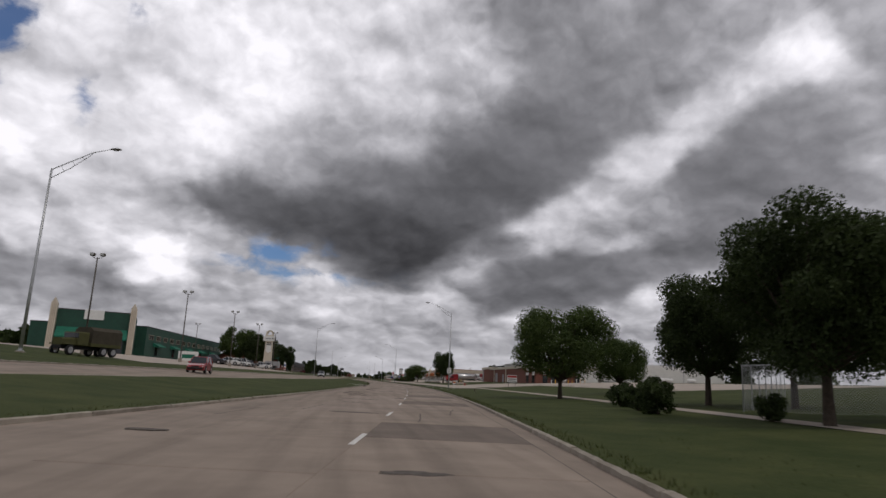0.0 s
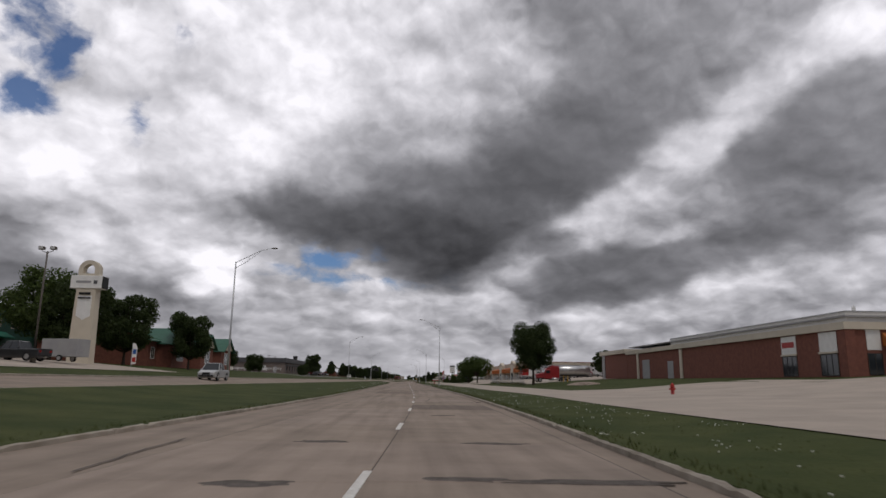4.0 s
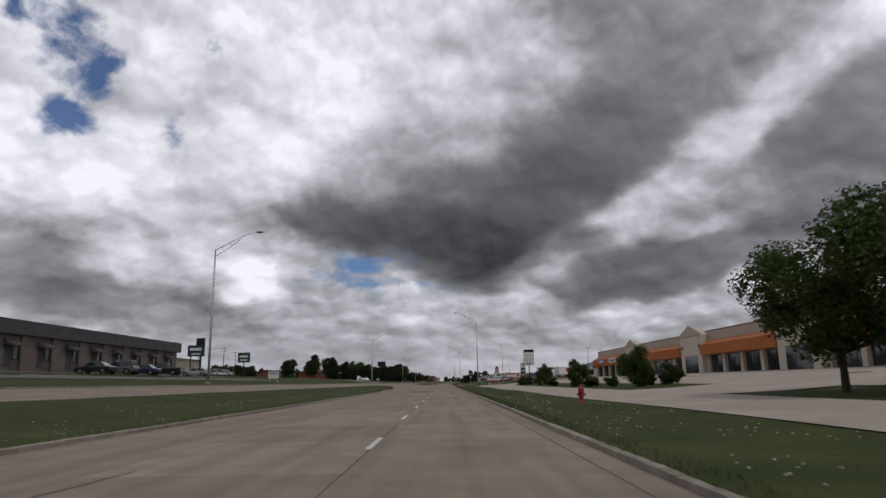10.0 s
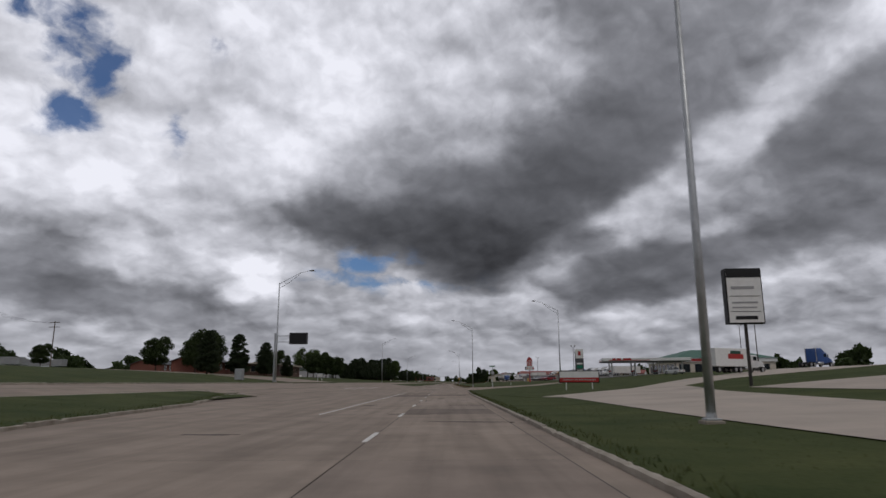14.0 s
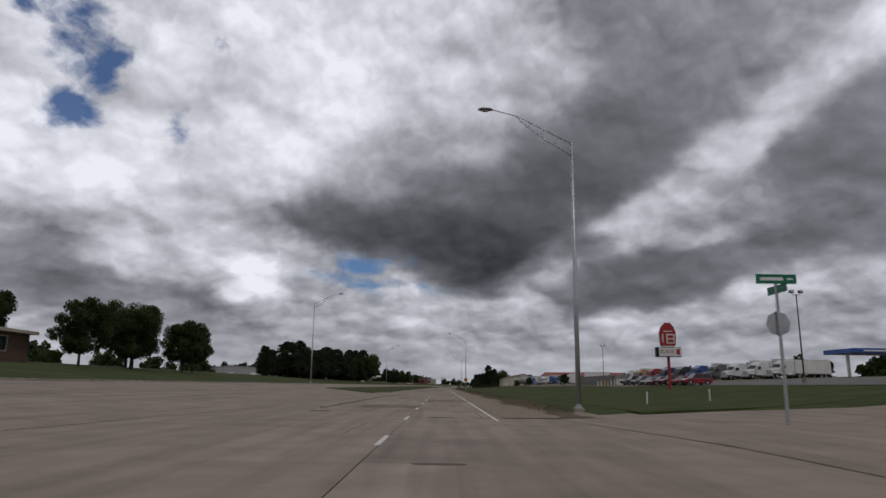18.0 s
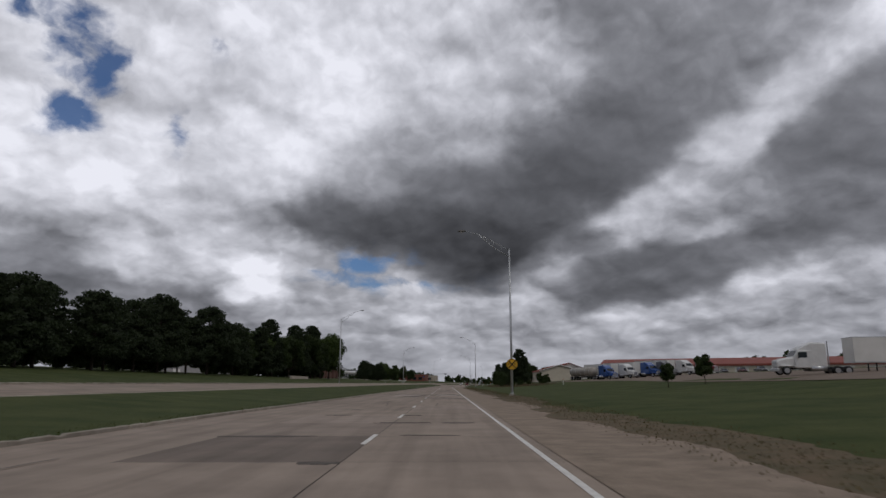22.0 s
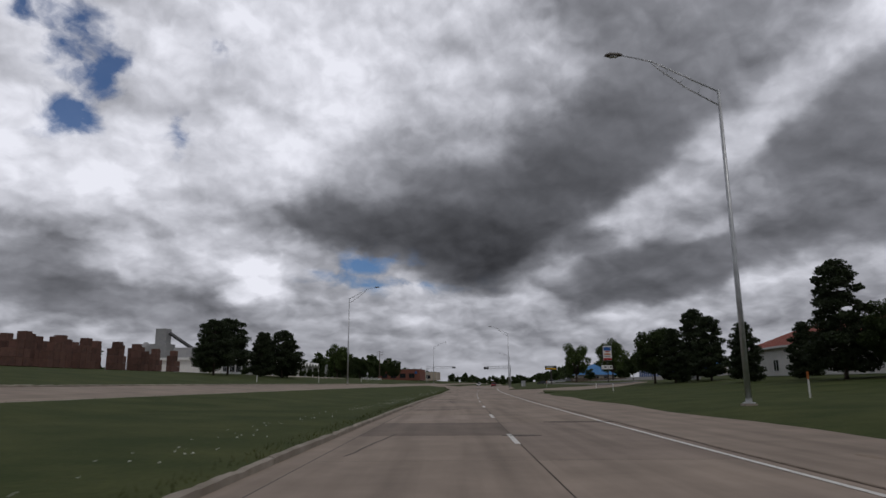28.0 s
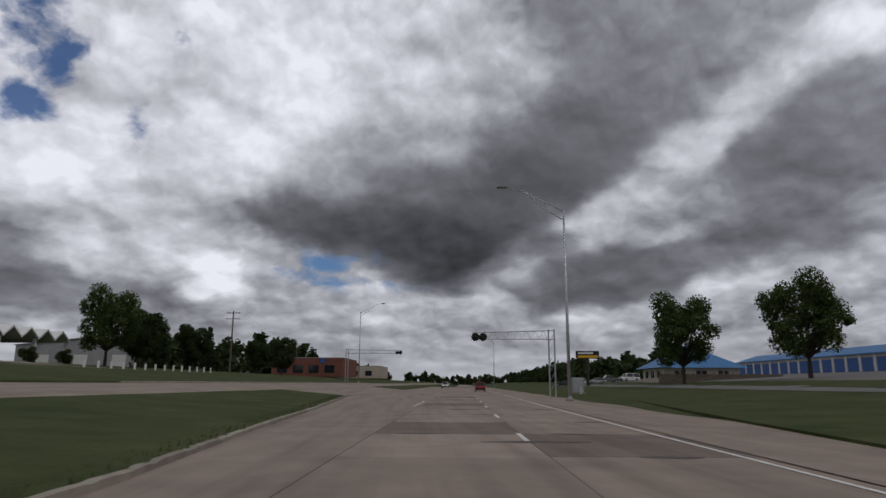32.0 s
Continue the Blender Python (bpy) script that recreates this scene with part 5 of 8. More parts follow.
# railway signals over both carriageways
def gantry(d, y, s, reach, h=7.0):
    e = thing("signal_gantry", "galvanised lattice cantilever with railway crossing lights", "signal gantry", spot(d, y, 0.0), "railway signals")
    for x in (-0.3, 0.3):
        part("mast", Geo().tube([(x, 0, -0.3), (x, 0, h)], 0.08, 8), M_STEEL, e)
    lat = Geo()
    for k in range(7):
        z = 0.6 + k
        if z + 1 < h:
            lat.tube([(-0.3, 0, z), (0.3, 0, z + 1)], 0.025, 5)
    part("mast_lattice", lat, M_STEEL, e)
    for z in (h - 0.1, h - 1.0):
        part("boom", Geo().tube([(-s * 0.4, 0, z), (s * reach, 0, z - (0.25 if z > h - 0.5 else 0))], 0.055, 7), M_STEEL, e)
    lat = Geo()
    n = int(reach / 0.9)
    for k in range(n):
        x0, x1 = s * (0.4 + k * reach / n * 0.95), s * (0.4 + (k + 0.5) * reach / n * 0.95)
        lat.tube([(x0, 0, h - 1.0), (x1, 0, h - 0.15)], 0.022, 5)
        lat.tube([(x1, 0, h - 0.15), (s * (0.4 + (k + 1) * reach / n * 0.95), 0, h - 1.0)], 0.022, 5)
    part("boom_lattice", lat, M_STEEL, e)
    for x in (reach - 0.35, reach - 1.15):
        bk = part("signal_backboard", Geo().disc((s * x, -0.1, h - 0.8), 0.42, "y", 0.03, 20), M_BLACK, e)
        part("signal_hood", Geo().tube([(s * x, -0.12, h - 0.8), (s * x, -0.4, h - 0.78)], [0.16, 0.17], 12), M_BLACK, bk)
    return e


gantry(7.8, 1203, -1, 8.3)
gantry(-28.8, 1292, 1, 13.0, 7.6)
cab = thing("signal_cabinet", "grey steel signal cabinet on a concrete pad", "cabinet", spot(12.5, 1215, 0.1))
part("body", Geo().box(-0.7, 0.7, -0.5, 0.5, 0.1, 1.9, 0.04), M_GREY, cab)
part("door", Geo().box(-0.6, 0.6, -0.53, -0.5, 0.2, 1.8, 0.01), M_STEEL, cab)
part("pad", Geo().box(-0.9, 0.9, -0.7, 0.7, -0.1, 0.1, 0.02), M_KERB, cab)
# rails across the road
for k in (0, 1):
    structure("rail", Geo().box(-260, 260, -0.04, 0.04, -0.1, 0.03, m=Matrix.Translation((bend(1212), 1222 + k * 1.44, 0.0)) @ Matrix.Rotation(radians(14), 4, "Z")), M_STEEL, "steel railway rail set flush in the road", "rail")
cab2 = thing("signal_cabinet", "grey steel cabinet beside the message sign", "cabinet", spot(-29.6, 578, 0.1))
part("body", Geo().box(-0.6, 0.6, -0.45, 0.45, 0.0, 1.7, 0.04), M_GREY, cab2)
part("door", Geo().box(-0.5, 0.5, -0.48, -0.45, 0.1, 1.6, 0.01), M_STEEL, cab2)

# message sign on a bracket over the opposite road
ms = thing("message_sign", "dark electronic message board on a bracket arm", "message sign", spot(-26.3, 585.4, 0.0))
part("post", Geo().tube([(0, 0, -0.3), (0, 0, 8.0)], 0.13, 10), M_STEEL, ms)
for z in (7.6, 6.6):
    part("bracket", Geo().tube([(0, 0, z), (2.6, 0, z)], 0.06, 7), M_STEEL, ms)
board = part("board", Geo().box(2.4, 5.4, -0.35, 0.2, 6.2, 8.1, 0.04), M_DGREY, ms, "dark board housing")
part("display", Geo().box(2.55, 5.25, -0.38, -0.35, 6.35, 7.95), M_BLACK, board)


def pylon(d, y, w, h, z0, panel, label, turn=0.0, post=M_DARKSTEEL, depth=0.5, posts=1, pr=0.14):
    e = thing("pylon_sign", label, "sign", spot(d, y, 0.0, turn), "roadside signs")
    xs = (0,) if posts == 1 else (-w * 0.32, w * 0.32)
    for x in xs:
        part("post", Geo().tube([(x, 0, -0.3), (x, 0, z0 + 0.3)], pr, 9), post, e)
    c = part("cabinet", Geo().box(-w / 2, w / 2, -depth / 2, depth / 2, z0, z0 + h, 0.04), M_BLACK, e, "dark sign box")
    part("panel", Geo().box(-w / 2 + 0.1, w / 2 - 0.1, -depth / 2 - 0.012, -depth / 2, z0 + 0.1, z0 + h - 0.1), panel, c, "lit sign face")
    return e


def bars(e, rows, y, mt_default=None):
    """Plain bars for writing: x0, x1, z0, z1, material."""
    for x0, x1, z0, z1, m in rows:
        part("writing_bar", Geo().box(x0, x1, y - 0.012, y, z0, z1), m, e)


# tower sign with a round arch top
tw = thing("tower_sign", "cream tower sign with a ring top and white panels", "sign", spot(-40.8, 203, 0.0))
part("shaft", Geo().prism([(-1.35, -0.2), (1.35, -0.2), (1.15, 9.2), (-1.15, 9.2)], -0.7, 0.7, "y"), M_CREAM, tw)
part("band", Geo().box(-1.9, 1.9, -0.85, 0.85, 9.2, 10.8, 0.05), M_SIGNWHITE, tw, "white sign band")
part("band_side", Geo().box(1.9, 1.96, -0.8, 0.8, 9.25, 10.75), M_BLACK, tw)
ring = Geo()
for i in range(13):
    a0, a1 = math.pi * i / 13, math.pi * (i + 1) / 13
    ring.prism([(1.25 * math.cos(a0), 11.6 + 1.2 * math.sin(a0)), (1.25 * math.cos(a1), 11.6 + 1.2 * math.sin(a1)), (0.7 * math.cos(a1), 11.6 + 0.7 * math.sin(a1)), (0.7 * math.cos(a0), 11.6 + 0.7 * math.sin(a0))], -0.5, 0.5, "y")
ring.box(-1.25, 1.25, -0.5, 0.5, 10.8, 11.1).box(-1.25, -0.7, -0.5, 0.5, 11.1, 11.6).box(0.7, 1.25, -0.5, 0.5, 11.1, 11.6)
part("ring", ring, M_CREAM, tw, "cream arch ring")
part("shield", Geo().prism([(-0.85, 5.8), (0.0, 5.3), (0.85, 5.8), (0.85, 8.3), (-0.85, 8.3)], -0.74, -0.7, "y"), M_SIGNWHITE, tw)
bars(tw, [(-0.7, 0.7, 8.4, 8.7, M_BLACK), (-0.75, 0.75, 7.9, 8.1, M_BLACK), (-1.2, 0.6, 9.85, 10.15, M_GREY), (0.9, 1.35, 9.75, 10.2, M_DGREY)], -0.86)

e = pylon(27.2, 532, 3.0, 4.7, 5.2, M_SIGNWHITE, "black and white tenant sign on a single dark post", -4, depth=0.9)
bars(e, [(-1.4, 1.4, 9.1, 9.8, M_BLACK), (-0.9, 0.9, 9.25, 9.6, M_SIGNWHITE), (-1.1, 0.8, 8.1, 8.35, M_GREY), (-1.2, 1.2, 7.5, 7.54, M_BLACK), (-1.1, 1.0, 6.9, 7.05, M_GREY), (-1.1, 0.9, 6.5, 6.62, M_GREY), (-1.2, 1.2, 6.2, 6.24, M_BLACK), (-0.9, 0.9, 5.55, 5.85, M_BLACK)], -0.47)
e = pylon(42.7, 679, 2.5, 7.6, 0.9, M_DGREY, "tall dark fuel price pylon with white head panel", 0, depth=0.8)
part("head", Geo().box(-1.2, 1.2, -0.46, 0.42, 6.4, 9.2, 0.04), M_SIGNWHITE, e)
bars(e, [(-0.4, 0.4, 7.3, 8.5, M_RED), (-0.9, 0.9, 4.6, 5.1, M_SIGNWHITE), (-0.9, 0.9, 3.4, 4.3, M_SIGNGREEN), (-0.9, 0.9, 2.6, 3.0, M_SIGNWHITE)], -0.47)
banner = thing("banner", "red roadside banner on a low frame", "banner", spot(41, 676, 0.05))
part("cloth", Geo().box(-1.7, 1.7, -0.02, 0.02, 0.2, 1.5, 0.01), M_RED, banner)
bars(banner, [(-1.3, 1.2, 0.7, 1.0, M_SIGNWHITE)], -0.022)
part("frame", Geo().tube([(-1.72, 0.03, -0.1), (-1.72, 0.03, 1.6)], 0.04, 6).tube([(1.72, 0.03, -0.1), (1.72, 0.03, 1.6)], 0.04, 6), M_STEEL, banner)

# red house-shaped sign with a scale panel
sc = thing("scale_sign", "red and white truck scale sign on a red post", "sign", spot(31.5, 711, 0.0, -6))
part("post", Geo().tube([(0, 0, -0.3), (0, 0, 6.2)], 0.19, 10), M_RED, sc, "red post")
cabn = part("cabinet", Geo().box(-1.6, 1.6, -0.55, 0.55, 4.3, 5.55, 0.04), M_BLACK, sc)
part("panel", Geo().box(-1.3, 1.58, -0.57, -0.55, 4.36, 5.5), M_SIGNWHITE, cabn)
words(sc, "SCALE", 0.62, M_RED, Matrix.Translation((-0.28, -0.58, 4.98)))
bars(sc, [(0.95, 1.4, 4.6, 5.3, M_RED)], -0.572)
jug = Geo().prism([(-0.95, 5.8), (0.95, 5.8), (1.05, 7.5), (0.75, 8.3), (0.3, 8.8), (-0.3, 8.8), (-0.75, 8.3), (-1.05, 7.5)], -0.35, 0.35, "y")
jugp = part("jug_board", jug, M_RED, sc, "red pot-shaped board")
part("jug_face", Geo().prism([(-0.2, 6.05), (0.8, 6.05), (0.85, 7.3), (-0.2, 7.3)], -0.37, -0.35, "y"), M_SIGNWHITE, jugp)
bars(jugp, [(-0.05, 0.7, 6.75, 7.15, M_RED), (-0.05, 0.7, 6.2, 6.6, M_RED), (-0.75, -0.6, 6.2, 7.3, M_SIGNWHITE), (-0.6, 0.6, 7.6, 7.72, M_SIGNWHITE)], -0.37)
part("jug_foot", Geo().box(-0.8, 0.8, -0.3, 0.3, 5.55, 5.8, 0.03), M_SIGNWHITE, sc)

# mini storage sign
e = pylon(33.0, 1163, 2.4, 3.9, 5.6, M_SIGNWHITE, "white storage sign with blue and red writing on a dark post", 3, depth=0.9, pr=0.16)
bars(e, [(-0.95, 0.95, 8.2, 9.1, M_BLUE), (-0.6, 0.6, 7.8, 8.1, M_RED), (-0.8, 0.8, 7.1, 7.45, M_ORANGE), (-0.8, 0.8, 6.55, 6.9, M_GREY), (-1.05, 1.05, 5.75, 6.3, M_RED)], -0.47)
part("letter_board", Geo().box(-1.6, 1.2, -0.35, 0.35, 3.4, 4.4, 0.04), M_SIGNWHITE, e, "white changeable letter board")
bars(e, [(-1.0, -0.4, 3.8, 4.1, M_BLACK), (-0.1, 0.1, 3.8, 4.1, M_BLACK), (0.5, 1.0, 3.8, 4.1, M_BLACK)], -0.352)
e = pylon(27.2, 1284, 5.2, 1.7, 6.2, M_BLACK, "black and yellow storage sign on a thick post", 0, depth=0.8, pr=0.35)
bars(e, [(-2.3, 2.3, 6.35, 6.9, M_YELLOW), (-2.2, 1.2, 7.2, 7.6, M_SIGNWHITE)], -0.42)
e = pylon(-55.2, 483, 3.7, 2.5, 4.4, M_DEEPBLUE, "dark blue sign board with white writing on steel posts", 0, posts=2, depth=0.6)
bars(e, [(-1.3, 1.3, 5.7, 6.3, M_SIGNWHITE), (-1.1, 1.1, 4.8, 5.05, M_SIGNWHITE)], -0.32)
e = pylon(-60, 535, 3.6, 3.0, 4.4, M_DGREEN, "dark green tenant sign with white writing", 0, depth=0.6)
bars(e, [(-1.3, 1.3, 5.9, 6.5, M_SIGNWHITE), (-1.1, 1.1, 4.9, 5.3, M_SIGNWHITE)], -0.32)
e = pylon(-68, 520, 2.4, 2.6, 8.0, M_BLACK, "small dark square sign high on a post", 0, depth=0.5)
e = pylon(-30, 455, 2.2, 1.5, 0.6, M_SIGNWHITE, "low white yard sign on two posts", 0, post=M_SIGNWHITE, posts=2, depth=0.15, pr=0.05)
bars(e, [(-0.8, 0.8, 1.5, 1.8, M_GREY)], -0.09)
e = pylon(-29.5, 642, 1.6, 1.1, 0.9, M_SIGNWHITE, "small white information sign on two posts", 0, post=M_SIGNWHITE, posts=2, depth=0.12, pr=0.05)
bars(e, [(-0.6, 0.6, 1.5, 1.7, M_GREY), (-0.6, 0.6, 1.15, 1.3, M_GREY)], -0.075)
e = pylon(18.6, 560, 5.0, 1.5, 0.9, M_SIGNWHITE, "white and red roadside board on two white posts", -6, post=M_SIGNWHITE, posts=2, depth=0.15, pr=0.07)
bars(e, [(-2.4, 2.4, 1.0, 1.55, M_RED), (-2.0, 2.0, 1.2, 1.35, M_SIGNWHITE)], -0.09)
e = pylon(27.5, 139, 2.6, 1.9, 1.1, M_SIGNWHITE, "white and red company sign on dark posts", -8, post=M_DARKSTEEL, posts=2, depth=0.12, pr=0.06)
bars(e, [(-1.1, 1.1, 2.3, 2.8, M_RED), (-1.0, 1.0, 1.85, 2.05, M_BLACK), (-1.0, 0.9, 1.4, 1.6, M_BLACK)], -0.075)
e = pylon(12.2, 131, 0.9, 1.0, 0.8, M_SIGNWHITE, "small striped notice on a post", 5, post=M_SIGNWHITE, depth=0.08, pr=0.04)
bars(e, [(-0.3, 0.3, 1.1, 1.5, M_ORANGE)], -0.055)
flag = thing("feather_flag", "tall narrow red and white feather banner", "banner", spot(-35.5, 205, 0.05))
part("pole", Geo().tube([(0, 0, -0.2), (0, 0, 3.2)], 0.03, 6), M_STEEL, flag)
part("cloth", Geo().prism([(0, 0.5), (0.55, 0.6), (0.6, 2.6), (0.35, 3.1), (0, 3.2)], -0.012, 0.012, "y"), M_SIGNWHITE, flag)
bars(flag, [(0.08, 0.5, 0.8, 1.4, M_RED), (0.08, 0.5, 1.8, 2.4, M_BLUE)], -0.014)

# red shop sign ahead of the fuel stop
e = pylon(-33, 1285, 1.2, 1.2, 3.6, M_BLUE, "small blue direction sign on a post", 0, depth=0.1, pr=0.05)

# ---- buildings ----
def building(name, label, d0, d1, y0, y1, turn=0.0, dz=0.0):
    """Frame whose origin is the near corner towards the road; x runs away from the road, y along it."""
    m = spot(d0, y0, dz)
    e = thing(name, label, "building", m @ Matrix.Rotation(radians(turn), 4, "Z"))
    e["w"], e["l"] = abs(d1 - d0), y1 - y0
    return e


def wall_panel_lines(parent, x0, x1, y0, y1, z0, z1, axis, step, material, proud=0.03, width=0.05):
    """Standing ribs of profiled metal cladding, one mesh per wall."""
    g = Geo()
    if axis == "x":
        n = int(abs(x1 - x0) / step)
        for i in range(1, n):
            x = x0 + (x1 - x0) * i / n
            g.box(x - width / 2, x + width / 2, y0 - proud, y0, z0, z1)
    else:
        n = int(abs(y1 - y0) / step)
        for i in range(1, n):
            y = y0 + (y1 - y0) * i / n
            g.box(x0 - proud, x0 + proud, y - width / 2, y + width / 2, z0, z1)
    return part("cladding_rib", g, material, parent)


def window_at(parent, x, y, z, w, h, axis, frame_m=None, out=-1, panes=2, name="window"):
    """A window with frame and panes; axis: the way the wall runs; out: the side it faces."""
    frame_m = frame_m or M_SIGNWHITE

    def bx(a0, a1, o0, o1, z0, z1, bev=0.0):
        o0, o1 = sorted((out * o0, out * o1))
        if axis == "x":
            return Geo().box(x + a0, x + a1, y + o0, y + o1, z0, z1, bev)
        return Geo().box(x + o0, x + o1, y + a0, y + a1, z0, z1, bev)

    f = bx(-w / 2 - 0.08, w / 2 + 0.08, 0.0, 0.07, z - 0.08, z)
    for q in (bx(-w / 2 - 0.08, w / 2 + 0.08, 0.0, 0.07, z + h, z + h + 0.08), bx(-w / 2 - 0.08, -w / 2, 0.0, 0.07, z, z + h), bx(w / 2, w / 2 + 0.08, 0.0, 0.07, z, z + h)):
        f.add(q.v, q.f)
    for i in range(1, panes):
        a = -w / 2 + w * i / panes
        q = bx(a - 0.035, a + 0.035, 0.0, 0.065, z, z + h)
        f.add(q.v, q.f)
    wn = part(name, f, frame_m, parent)
    for i in range(panes):
        a = -w / 2 + w * i / panes
        part("pane", bx(a + 0.035, a + w / panes - 0.035, 0.008, 0.03, z + 0.01, z + h - 0.01), M_GLASS, wn)
    return wn


def door_at(parent, x, y, z, w, h, axis, material, out=-1, ribs=0, name="door"):
    a = sorted((0.0, out * 0.05))
    b = sorted((out * 0.046, out * 0.065))

    def plate(lo, hi, z0, z1, inset, bevel=0.0):
        if axis == "x":
            return Geo().box(x - w / 2 + inset, x + w / 2 - inset, y + lo, y + hi, z0, z1, bevel)
        return Geo().box(x + lo, x + hi, y - w / 2 + inset, y + w / 2 - inset, z0, z1, bevel)

    leaf = part(name, plate(a[0], a[1], z, z + h, 0.0, 0.01), material, parent)
    for i in range(1, ribs):
        zz = z + h * i / ribs
        part("rib", plate(b[0], b[1], zz - 0.02, zz + 0.02, 0.03), material, leaf)
    return leaf


def shell(parent, x0, x1, y0, y1, h, material, t=0.3, z0=-0.6, names=("wall", "wall", "wall", "wall"), mats=None):
    mats = mats or [material] * 4
    out = [part(names[0], Geo().box(x0, x1, y0, y0 + t, z0, h), mats[0], parent),
           part(names[1], Geo().box(x0, x1, y1 - t, y1, z0, h), mats[1], parent),
           part(names[2], Geo().box(x0, x0 + t, y0 + t, y1 - t, z0, h), mats[2], parent),
           part(names[3], Geo().box(x1 - t, x1, y0 + t, y1 - t, z0, h), mats[3], parent)]
    return out


def gable_roof(parent, x0, x1, y0, y1, z, rise, material, axis="y", over=0.4, ends=None):
    g = Geo()
    if axis == "y":
        xm = (x0 + x1) / 2
        for a, b in ((x0 - over, xm), (x1 + over, xm)):
            k = over * rise / ((x1 - x0) / 2)
            za = z - k
            g.add([(a, y0 - over, za), (a, y1 + over, za), (b, y1 + over, z + rise), (b, y0 - over, z + rise), (a, y0 - over, za - 0.15), (a, y1 + over, za - 0.15), (b, y1 + over, z + rise - 0.15), (b, y0 - over, z + rise - 0.15)],
                  [(0, 1, 2, 3), (7, 6, 5, 4), (0, 3, 7, 4), (1, 5, 6, 2), (0, 4, 5, 1)])
        if ends:
            for yy in (y0, y1 - 0.2):
                part("gable", Geo().prism([(x0, z - 0.02), (x1, z - 0.02), (xm, z + rise - 0.16)], yy, yy + 0.2, "y"), ends, parent)
    else:
        ym = (y0 + y1) / 2
        for a, b in ((y0 - over, ym), (y1 + over, ym)):
            k = over * rise / ((y1 - y0) / 2)
            za = z - k
            g.add([(x0 - over, a, za), (x1 + over, a, za), (x1 + over, b, z + rise), (x0 - over, b, z + rise), (x0 - over, a, za - 0.15), (x1 + over, a, za - 0.15), (x1 + over, b, z + rise - 0.15), (x0 - over, b, z + rise - 0.15)],
                  [(0, 1, 2, 3), (7, 6, 5, 4), (0, 3, 7, 4), (1, 5, 6, 2), (0, 4, 5, 1)])
        if ends:
            for xx in (x0, x1 - 0.2):
                part("gable", Geo().prism([(y0, z - 0.02), (y1, z - 0.02), (ym, z + rise - 0.16)], xx, xx + 0.2, "x"), ends, parent)
    r = part("roof", g, material, parent)
    return r


def roof_ribs(parent, x0, x1, y0, y1, z, rise, material, step=0.6):
    """Standing seams of a gable roof whose ridge runs along y."""
    g = Geo()
    xm = (x0 + x1) / 2
    n = int((y1 - y0) / step)
    for i in range(n + 1):
        y = y0 + (y1 - y0) * i / n
        g.add([(x0, y - 0.03, z + 0.01), (x0, y + 0.03, z + 0.01), (xm, y + 0.03, z + rise + 0.05), (xm, y - 0.03, z + rise + 0.05), (x0, y, z + 0.07), (xm, y, z + rise + 0.1)], [(0, 4, 5, 3), (1, 2, 5, 4)])
    part("roof_seam", g, material, parent)


def flat_roof(parent, x0, x1, y0, y1, h, parapet=0.5, material=None, cap=None):
    part("roof", Geo().box(x0 + 0.3, x1 - 0.3, y0 + 0.3, y1 - 0.3, h - 0.3, h - 0.1), M_GREY, parent)
    if cap:
        g = Geo()
        for a in ((x0 - 0.06, x1 + 0.06, y0 - 0.06, y0 + 0.36), (x0 - 0.06, x1 + 0.06, y1 - 0.36, y1 + 0.06), (x0 - 0.06, x0 + 0.36, y0 + 0.36, y1 - 0.36), (x1 - 0.36, x1 + 0.06, y0 + 0.36, y1 - 0.36)):
            g.box(a[0], a[1], a[2], a[3], h, h + 0.18)
        part("coping", g, cap, parent)


# green store on the left with two tall columns
e = building("store", "dark green store with cream columns and a green awning", -60, -92, 98, 130)
e.matrix_basis = spot(-81.1, 147.2, -1.0, -72) @ Matrix.Diagonal((0.75, 0.5, 1, 1))
shell(e, 0, 32, 0, 31, 9.2, M_DGREEN)
flat_roof(e, 0, 32, 0, 31, 9.2, cap=M_DGREY)
for y in (0.3, 30.4):
    c = part("column", Geo().box(31.6, 34.2, y - 1.2, y + 1.2, -0.6, 10.2, 0.05).prism([(y - 1.2, 10.2), (y + 1.2, 10.2), (y, 11.4)], 31.6, 34.2, "x"), M_CREAM, e, "cream pilaster with pointed cap")
    for k in (-0.55, 0.0, 0.55):
        part("flute", Geo().box(34.2, 34.25, y + k - 0.12, y + k + 0.12, 0.2, 9.9), M_TAN, c)
part("awning", Geo().prism([(32.0, 5.6), (35.2, 3.6), (35.2, 3.3), (32.0, 3.4)], 2.0, 29.0, "y"), M_GREEN, e, "green canvas awning")
part("sign_board", Geo().box(32, 32.2, 11.5, 19.0, 7.4, 9.4, 0.03), M_SIGNWHITE, e, "white sign board")
for y in (5, 10, 20, 25.5):
    window_at(e, 32, y, 0.6, 4.0, 2.6, "y", M_DGREY, 1, 2)
door_at(e, 32, 15.5, 0.0, 3.4, 2.9, "y", M_GLASS, 1)
e2 = building("store_wing", "long dark green store wing with a window band", -92, -64, 129.2, 214)
e2.matrix_basis = spot(-92, 153, -0.4)
shell(e2, 0, 28, 0, 84, 7.2, M_DGREEN)
flat_roof(e2, 0, 28, 0, 84, 7.2, cap=M_DGREY)
for i in range(14):
    window_at(e2, 28, 4 + i * 5.9, 4.2, 3.2, 1.1, "y", M_TAN, 1, 2)
for i in range(5):
    part("awning", Geo().prism([(28, 3.5), (29.6, 2.7), (29.6, 2.5), (28, 2.5)], 6 + i * 15, 12 + i * 15, "y"), M_GREEN, e2)
    door_at(e2, 28, 9 + i * 15, 0.3, 2.0, 2.3, "y", M_GLASS, 1)
